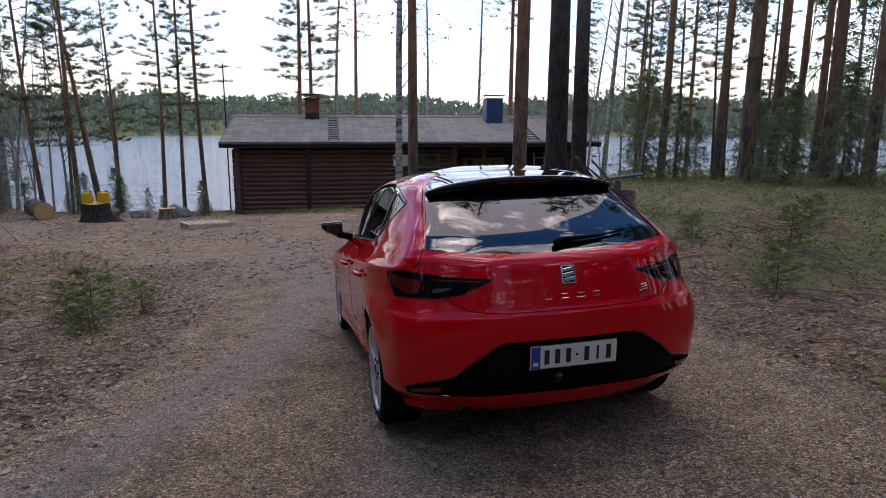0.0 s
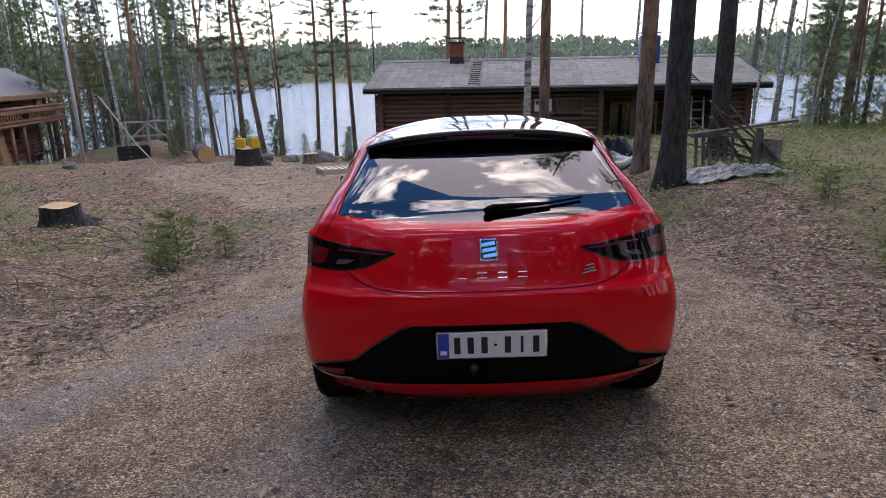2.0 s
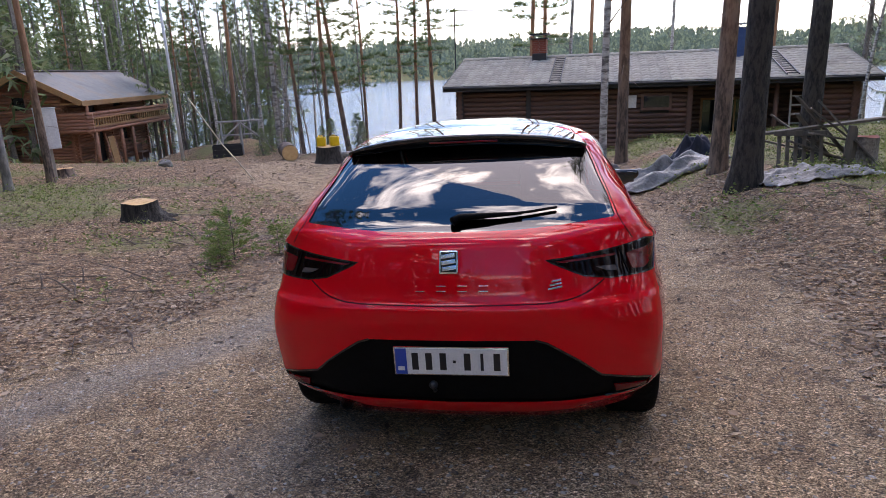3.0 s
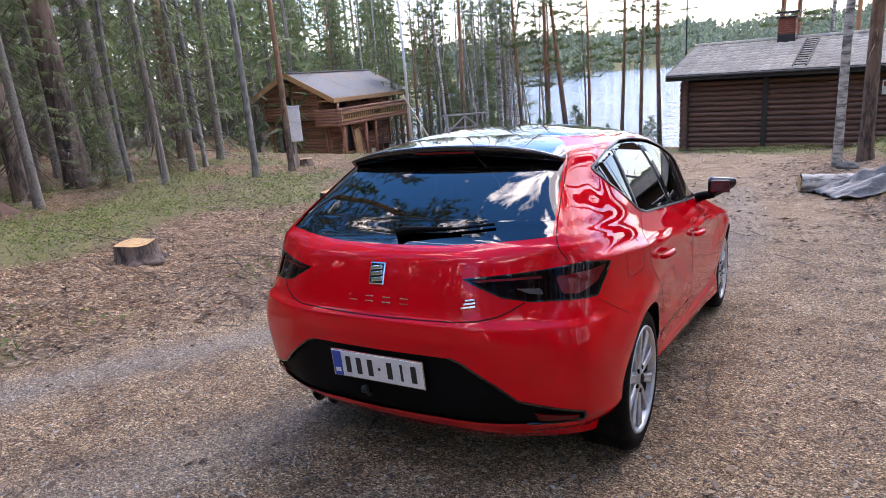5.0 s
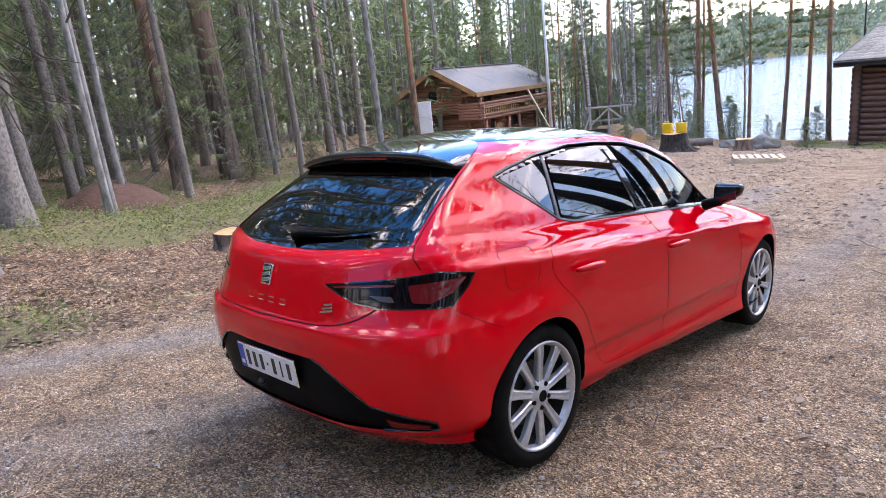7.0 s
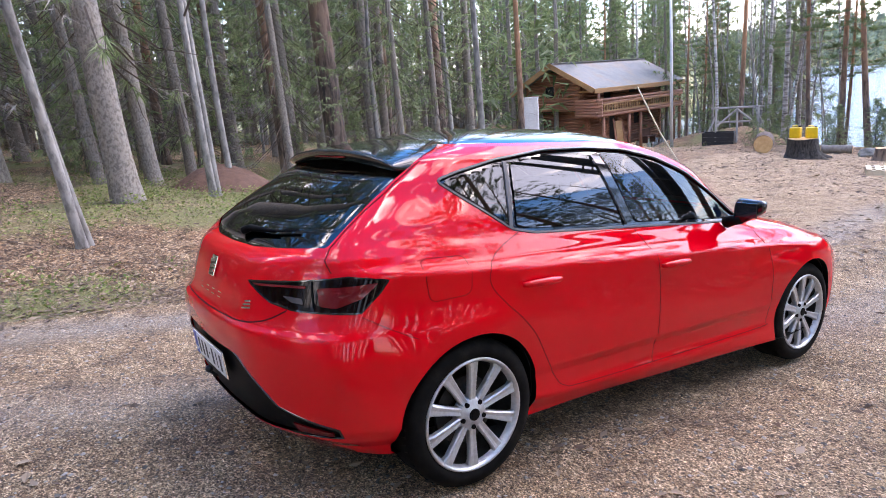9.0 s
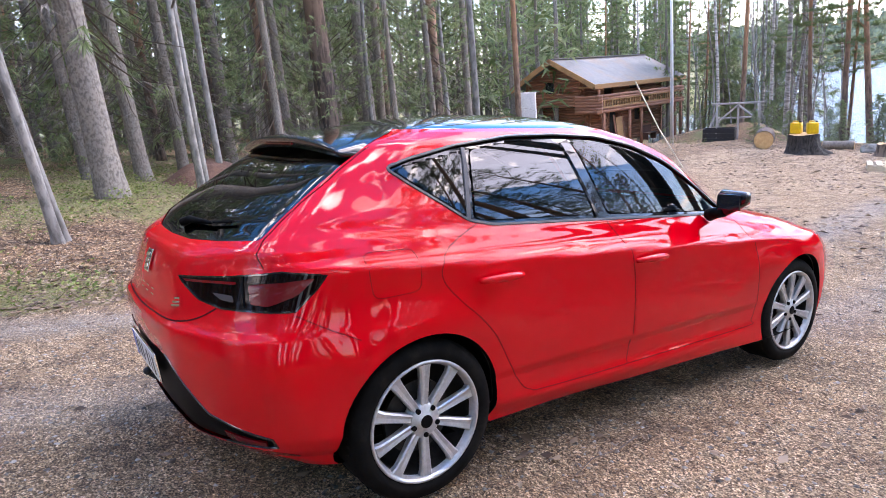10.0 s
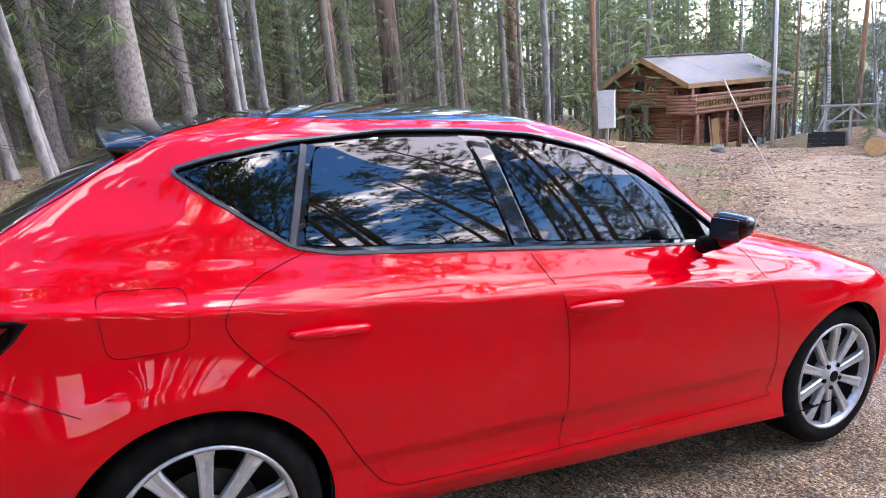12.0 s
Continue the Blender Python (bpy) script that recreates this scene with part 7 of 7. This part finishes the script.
# white pole
fp = thing("white_pole", "tall peeled white pole in the yard", "pole", pose(-16.3, 24.0, -1.75, 0, -1.0, 0))
bm = bmesh.new()
tube(bm, [(0, 0, -0.3), (0.02, 0, 4), (0, 0, 9)], [0.075, 0.065, 0.045], 12)
part("mast", bm, M_WHITE, fp, "", True)
# leaning pole
lp = thing("leaning_pole", "thin pale pole leaning from the yard", "pole", pose(0, 0, 0))
bm = bmesh.new()
p0, p1 = Vector((-7.45, 12.8, ground_z(-7.45, 12.8))), Vector((-9.3, 13.25, 1.22))
tube(bm, [p0, p0.lerp(p1, 0.5) + Vector((0, 0, -0.12)), p1], [0.014, 0.018, 0.02], 8)
part("rod", bm, M_NEWWOOD, lp)

# white cabinet on a post
wc = thing("white_cabinet", "white metal cabinet on a grey post by the trees", "cabinet", pose(-13.7, 13.25, ground_z(-13.7, 13.25), 0, 0, 44))
plank(wc, "post", -0.05, 0.05, 0.13, 0.23, -0.1, 1.9, M_GREYWOOD)
wcb = plank(wc, "body", -0.27, 0.27, -0.13, 0.13, 0.88, 1.98, M_WHITE, None, 0.015)
plank(wcb, "door", -0.25, 0.25, -0.145, -0.132, 0.91, 1.95, M_WHITE, None, 0.004)
plank(wcb, "lid", -0.29, 0.29, -0.16, 0.14, 1.985, 2.01, M_WHITE, None, 0.006)

# timber frame with a dark crate before it
fr = thing("timber_frame", "weathered grey timber swing frame in the yard", "timber frame", pose(-14.4, 26.05, ground_z(-14.4, 26.05) - 0.05, 0, 0, 32) @ Matrix.Diagonal((0.72, 0.72, (-0.21 - ground_z(-14.4, 26.05)) / 1.9, 1)))


def beam(parent, a, b, w, material, name="beam"):
    bm = bmesh.new()
    tube(bm, [a, b], w, 6)
    return part(name, bm, material, parent)


for x in (-1.2, 0.0, 1.2):
    beam(fr, (x, -0.5, 0), (x, 0.0, 1.9), 0.065, M_GREYWOOD)
    beam(fr, (x, 0.55, 0), (x, 0.0, 1.9), 0.065, M_GREYWOOD)
for a, b in (((-1.5, 0, 1.88), (1.5, 0, 1.88)), ((-1.2, -0.3, 0.9), (0, -0.1, 1.8)), ((1.2, -0.3, 0.9), (0, -0.1, 1.8)), ((-1.9, -0.4, 0), (-1.2, 0, 1.5)), ((1.9, -0.4, 0), (1.2, 0, 1.5)), ((-1.2, 0.3, 1.1), (1.2, 0.3, 1.1))):
    beam(fr, a, b, 0.06, M_GREYWOOD)
cr = thing("crate", "dark wooden crate on the ground", "crate", pose(-14.7, 25.15, ground_z(-14.7, 25.15), 0, 0, 28))
for z in (0.0, 0.2, 0.4):
    plank(cr, "board", -0.65, 0.65, -0.35, -0.31, z, z + 0.18, M_BLACKBOARD)
    plank(cr, "board", -0.65, 0.65, 0.31, 0.35, z, z + 0.18, M_BLACKBOARD)
plank(cr, "end_board", -0.65, -0.61, -0.31, 0.31, 0, 0.58, M_BLACKBOARD)
plank(cr, "end_board", 0.61, 0.65, -0.31, 0.31, 0, 0.58, M_BLACKBOARD)


def sheet(name, label, x, y, w, d, turn, height, material, seed, lumps=0.5):
    """A crumpled tarpaulin over things on the ground."""
    v, f = [], []
    n = 34
    ca, sa = math.cos(radians(turn)), math.sin(radians(turn))
    for j in range(n + 1):
        for i in range(n + 1):
            a, b = i / n - 0.5, j / n - 0.5
            edge_ = 1 + 0.12 * noise.noise(Vector((a * 4, b * 4, seed)))
            lx, ly = a * w * edge_, b * d * edge_
            px_, py_ = x + lx * ca - ly * sa, y + lx * sa + ly * ca
            bell = max(0.0, 1 - (2 * a) ** 2) * max(0.0, 1 - (2 * b) ** 2)
            hz = height * bell * (0.35 + lumps * (0.5 + noise.noise(Vector((a * 5, b * 5, seed + 3))))) + 0.10 * abs(noise.noise(Vector((a * 9, b * 9, seed + 9)))) + 0.03
            v.append((px_, py_, ground_z(px_, py_) + max(hz, 0.015)))
    for j in range(n):
        for i in range(n):
            q = j * (n + 1) + i
            f.append((q, q + 1, q + n + 2, q + n + 1))
    me = from_lists(name, v, f, material, True)
    ob = tagged(new(name, me), label, "tarpaulin")
    ob.modifiers.new("thick", "SOLIDIFY").thickness = 0.006
    return ob


sheet("tarpaulin", "crumpled pale grey tarpaulin beside the old birch", 4.2, 7.5, 2.1, 0.9, 25, 0.16, M_TARP, 4.0)
sheet("tarpaulin", "grey tarpaulin draped over a long pile", 2.45, 10.3, 2.6, 0.95, 32, 0.42, M_TARP, 8.0, 0.8)
sheet("tarpaulin", "dark blue tarpaulin heap beyond the pines", 3.25, 11.8, 1.0, 0.7, 20, 0.75, M_TARP_DARK, 12.0)

# heap of old boards
hp = thing("board_heap", "heap of weathered grey boards and old pallets", "board heap", pose(4.75, 8.75, ground_z(4.75, 8.75)))
rnd_h = random.Random(3)
for k in range(6):
    plank(hp, "board", -0.03, 0.03, -0.012, 0.012, 0, 0.62, M_OLDBOARD, pose(-0.72 + 0.13 * k, -0.15, 0.05, -18, 3, 0))
plank(hp, "board", -0.80, 0.02, -0.05, -0.02, 0.58, 0.66, M_OLDBOARD)
for k in range(9):
    a = rnd_h.uniform(20, 60)
    plank(hp, "board", -0.75, 0.75, -0.06, 0.06, -0.015, 0.015, M_OLDBOARD, pose(rnd_h.uniform(-0.2, 0.4), rnd_h.uniform(-0.2, 0.4), 0.25 + 0.05 * k, rnd_h.uniform(-8, 8), a - 10, rnd_h.uniform(-40, 40)))
plank(hp, "board", -1.2, 1.2, -0.06, 0.06, -0.02, 0.02, M_OLDBOARD, pose(0.1, 0.2, 0.72, 5, -5, 12))
plank(hp, "board", -0.05, 0.05, -0.03, 0.03, 0, 0.75, M_OLDBOARD, pose(0.28, -0.2, 0, 0, 4, 0))
plank(hp, "board", -0.05, 0.05, -0.03, 0.03, 0, 0.70, M_OLDBOARD, pose(0.42, -0.12, 0, 0, -3, 0))


def boulder(x, y, r, seed, label):
    bm = bmesh.new()
    bmesh.ops.create_icosphere(bm, subdivisions=4, radius=1.0)
    for v in bm.verts:
        q = 1 + 0.28 * noise.noise(v.co * 1.4 + Vector((seed, 0, 0))) + 0.06 * noise.noise(v.co * 5)
        v.co = Vector((v.co.x * r * 1.3, v.co.y * r, v.co.z * r * 0.75)) * q
    ob = part("boulder", bm, M_BOULDER, None, "", True)
    ob.matrix_world = pose(x, y, ground_z(x, y) + 0.25 * r, 0, 0, 40 * seed)
    return tagged(ob, label, "boulder")


M_BOULDER = varied("mossy_stone", (0.10, 0.10, 0.085), (0.22, 0.21, 0.19), 2.5, 0.9, 18, 0.8, 0.03, c3=(0.12, 0.15, 0.06))
boulder(-5.4, 20.4, 0.42, 1.0, "grey mossy boulder near the shore")
boulder(-6.6, 20.8, 0.30, 2.0, "low grey boulder beside the stumps")
boulder(-12.4, 16.6, 0.22, 3.0, "small grey boulder in the yard")
boulder(1.75, 14.0, 0.16, 4.0, "small pale stone at the foot of the birch")
# things under the balcony
lad2 = thing("ladder", "short wooden ladder leaning on the playhouse balcony", "ladder", HS @ pose(-0.55, 1.2, -0.92, 0, 14, 90))
for x in (0, 0.4):
    plank(lad2, "rail", x - 0.03, x + 0.03, -0.02, 0.02, 0, 2.15, M_LOG_RED)
for k in range(8):
    plank(lad2, "rung", 0.03, 0.37, -0.02, 0.02, 0.15 + 0.25 * k, 0.20 + 0.25 * k, M_LOG_RED)
for k, (y, w_, h_, tilt_) in enumerate(((2.1, 0.05, 1.75, 8), (2.5, 0.30, 1.6, 7), (2.95, 0.05, 1.8, 9))):
    bd = thing("leaning_board", "brown board leaning under the balcony", "board", HS @ pose(-0.05, y, -0.92, 0, -tilt_, 0))
    plank(bd, "sheet", -0.02, 0.02, -w_, w_, 0, h_, M_LOG_RED if k != 1 else M_BOARD)
bench = thing("garden_bench", "small dark wooden bench under the balcony", "bench", HS @ pose(-0.5, 6.2, -0.92))
plank(bench, "seat", -0.2, 0.2, -0.5, 0.5, 0.36, 0.40, M_LOG)
for y in (-0.42, 0.42):
    plank(bench, "leg", -0.17, 0.17, y - 0.03, y + 0.03, 0, 0.36, M_LOG)
plank(bench, "backrest", -0.23, -0.19, -0.5, 0.5, 0.40, 0.80, M_LOG)

# ---- litter, stones and low plants ----
def flake(v, f, x, y, z, size, rnd):
    """A bent dry leaf."""
    a = rnd.uniform(0, math.tau)
    c, s = math.cos(a) * size, math.sin(a) * size
    w = rnd.uniform(0.35, 0.6)
    up = rnd.uniform(-0.1, 0.55) * size
    b = len(v)
    v += [(x - c, y - s, z + rnd.uniform(0, 0.4) * size), (x + s * w, y - c * w, z + up), (x + c, y + s, z + rnd.uniform(0, 0.5) * size), (x - s * w, y + c * w, z + rnd.uniform(0.0, 0.6) * size)]
    f += [(b, b + 1, b + 2), (b, b + 2, b + 3)]


def pebble(v, f, x, y, z, r, rnd):
    b = len(v)
    a = rnd.uniform(0, math.tau)
    for k in range(4):
        q = a + k * math.tau / 4 + rnd.uniform(-0.4, 0.4)
        s = r * rnd.uniform(0.7, 1.3)
        v.append((x + s * math.cos(q), y + s * math.sin(q), z + rnd.uniform(-0.2, 0.3) * r))
    v.append((x + rnd.uniform(-0.3, 0.3) * r, y, z + r * rnd.uniform(0.4, 0.8)))
    f += [(b + k, b + (k + 1) % 4, b + 4) for k in range(4)]


def litter():
    rnd = random.Random(21)
    v, f, sv, sf = [], [], [], []
    for _ in range(130000):
        y = -5.2 + 22 * rnd.random() ** 1.5
        x = rnd.uniform(-12.5, 9.0)
        d = drive(x, y)
        patchy = 0.5 + noise.noise(Vector((x * 0.6, y * 0.6, 11)))
        edge_ = 4 * d * (1 - d)
        p = 0.10 * d * d + 0.75 * (1 - d) * (0.25 + patchy) + 0.8 * edge_
        if rnd.random() < p * 0.62:
            flake(v, f, x, y, ground_z(x, y) + 0.006, rnd.uniform(0.013, 0.040), rnd)
    for _ in range(46000):
        y = -4.6 + 11.5 * rnd.random() ** 1.6
        x = rnd.uniform(-3.6, 5.0)
        d = drive(x, y)
        if rnd.random() < d * 0.95 + 0.04:
            pebble(sv, sf, x, y, ground_z(x, y), 0.0040 + 0.0120 * rnd.random() ** 3, rnd)
    for _ in range(26000):                                # thick leaves beside the drive
        left = rnd.random() < 0.6
        y = rnd.uniform(-3.5, 8.5)
        x = drive_left(min(y, 5)) - 0.15 - abs(rnd.gauss(0, 1.5)) if left else drive_right(y) + 0.15 + abs(rnd.gauss(0, 1.4))
        if noise.noise(Vector((x * 0.9, y * 0.9, 29))) + rnd.uniform(-0.3, 0.3) > -0.12:
            flake(v, f, x, y, ground_z(x, y) + 0.008, rnd.uniform(0.012, 0.034), rnd)
    for _ in range(16000):                                # bark chips and leaves over the yard
        x, y = rnd.uniform(-13, 3.5), rnd.uniform(5.5, 21)
        if noise.noise(Vector((x * 0.5, y * 0.5, 23))) + rnd.uniform(-0.35, 0.35) > -0.05:
            flake(v, f, x, y, ground_z(x, y) + 0.006, rnd.uniform(0.02, 0.06), rnd)
    for _ in range(70000):                                # needles, chips and crumbs of leaves
        y = -4.8 + 11.5 * rnd.random() ** 1.5
        x = rnd.uniform(-5.5, 5.5)
        a, s = rnd.uniform(0, math.tau), rnd.uniform(0.004, 0.013)
        z, b = ground_z(x, y) + 0.004, len(v)
        c_, s_ = math.cos(a) * s, math.sin(a) * s
        w = rnd.uniform(0.15, 0.6)
        v += [(x - c_, y - s_, z), (x + c_, y + s_, z + 0.006), (x - s_ * w, y + c_ * w, z + 0.4 * s)]
        f.append((b, b + 1, b + 2))
    return from_lists("leaf_litter", v, f, M_LITTER), from_lists("gravel", sv, sf, M_STONE)


lt, gr_ = litter()
tagged(new("leaf_litter", lt), "dry brown fallen leaves scattered on the ground", "leaves", kind="stuff")
tagged(new("gravel", gr_), "loose grey and brown gravel stones on the drive", "gravel", kind="stuff")


def low_plants():
    rnd = random.Random(31)
    bv, bf, gv_, gf_, hv, hf_ = [], [], [], [], [], []
    for _ in range(34000):
        x, y = rnd.uniform(-19, 19), rnd.uniform(-5, 25)
        d = drive(x, y)
        if d > 0.25 or (x > -4.2 and x < 8.5 and y > 21.5):
            continue
        right = x > 2.4
        green = greenness(x, y)
        z = ground_z(x, y)
        p = Vector((x, y, z))
        r_ = rnd.random()
        near = 1.0 if math.hypot(x, y) < 11 else 0.6
        if r_ < green * 0.75 * near:
            tuft(bv, bf, p, rnd.uniform(0.10, 0.20), 4, rnd, -0.9, 0.03)
            for _ in range(6):
                q = p + Vector((rnd.uniform(-0.16, 0.16), rnd.uniform(-0.16, 0.16), rnd.uniform(0.03, 0.18)))
                tuft(bv, bf, q, 0.046, 2, rnd, 0, 0.36)
        elif r_ < 0.10 + 0.85 * green:
            tuft(gv_, gf_, p, rnd.uniform(0.08, 0.20), 7, rnd, -1.1, 0.03)
        elif not right and r_ > 0.86 - 0.25 * noise.noise(Vector((x, y, 41))) and y < 13:
            tuft(hv, hf_, p, rnd.uniform(0.12, 0.24), 11, rnd, -0.7, 0.014)
    return from_lists("bilberry_shrubs", bv, bf, M_BILBERRY), from_lists("grass", gv_, gf_, M_GRASS), from_lists("heather", hv, hf_, M_HEATHER)


bb, gs, ht = low_plants()
tagged(new("bilberry_shrubs", bb), "low green bilberry shrubs on the forest floor", "shrubs", kind="stuff")
tagged(new("grass", gs), "thin tufts of pale spring grass", "grass", kind="stuff")
tagged(new("heather", ht), "dry brown heather tufts beside the drive", "heather", kind="stuff")


def twigs():
    rnd = random.Random(51)
    v, f = [], []
    for _ in range(520):
        x, y = rnd.uniform(-11, 9), -4.5 + 18 * rnd.random() ** 1.3
        if drive(x, y) > 0.5 and rnd.random() < 0.85:
            continue
        a, ln = rnd.uniform(0, math.tau), rnd.uniform(0.15, 0.9)
        pts = []
        for s in (0, 0.35, 0.7, 1):
            px_, py_ = x + math.cos(a) * ln * s + rnd.uniform(-0.02, 0.02), y + math.sin(a) * ln * s
            pts.append(Vector((px_, py_, ground_z(px_, py_) + 0.012 + rnd.uniform(0, 0.02))))
        limb(v, f, pts, [0.007, 0.006, 0.005, 0.003], 5)
    for cx, cy, n_tw in ((5.2, 3.6, 26), (6.3, 5.2, 30), (4.3, 1.6, 18), (7.4, 6.6, 26), (3.9, 5.6, 14), (-4.4, 2.6, 16), (-5.2, 5.4, 16), (-7.6, 3.2, 16)):
        for _ in range(n_tw):                             # heaps of brushwood
            x, y = rnd.gauss(cx, 0.45), rnd.gauss(cy, 0.35)
            if drive(x, y) > 0.4:
                continue
            a, ln = rnd.uniform(0, math.tau), rnd.uniform(0.3, 1.0)
            lift = rnd.uniform(0.01, 0.16)
            q0 = Vector((x, y, ground_z(x, y) + 0.01))
            ex, ey = x + math.cos(a) * ln, y + math.sin(a) * ln
            q1 = Vector((ex, ey, ground_z(ex, ey) + lift))
            limb(v, f, [q0, q0.lerp(q1, 0.5) + Vector((rnd.uniform(-0.05, 0.05), 0, 0.03)), q1], [0.011, 0.008, 0.004], 5)
    return from_lists("fallen_twigs", v, f, M_TWIG)


tagged(new("fallen_twigs", twigs()), "thin fallen twigs lying in the litter", "twigs", kind="stuff")
cone_v, cone_f = [], []
rnd_c = random.Random(9)
for _ in range(170):
    x, y = rnd_c.uniform(-3.5, 5.5), rnd_c.uniform(-4.5, 8)
    pebble(cone_v, cone_f, x, y, ground_z(x, y) + 0.004, rnd_c.uniform(0.014, 0.026), rnd_c)
tagged(new("pine_cones", from_lists("pine_cones", cone_v, cone_f, M_TWIG)), "dark fallen pine cones on the drive", "cones", kind="stuff")


# ant hill of rusty needles before the forest
def ant_hill(x, y, r, h):
    v, f = [], []
    n, m_ = 36, 12
    for j in range(m_ + 1):
        q = j / m_
        for k in range(n):
            a = math.tau * k / n
            rr = r * q * (1 + 0.12 * noise.noise(Vector((2 * math.cos(a), 2 * math.sin(a), 4))))
            px_, py_ = x + rr * math.cos(a), y + rr * math.sin(a)
            v.append((px_, py_, ground_z(px_, py_) - 0.03 + h * (1 - q * q) ** 1.3 + 0.03 * noise.noise(Vector((px_ * 6, py_ * 6, 1)))))
    for j in range(m_):
        for k in range(n):
            f.append((j * n + k, j * n + (k + 1) % n, (j + 1) * n + (k + 1) % n, (j + 1) * n + k))
    return from_lists("ant_hill", v, f, M_ANTHILL, True)


M_ANTHILL = varied("rusty_needle_heap", (0.10, 0.05, 0.035), (0.20, 0.105, 0.07), 9, 0.95, 70, 0.9, 0.02)
tagged(new("ant_hill", ant_hill(-12.2, 2.75, 1.25, 0.6)), "rusty brown ant hill of needles among the trees", "ant hill")
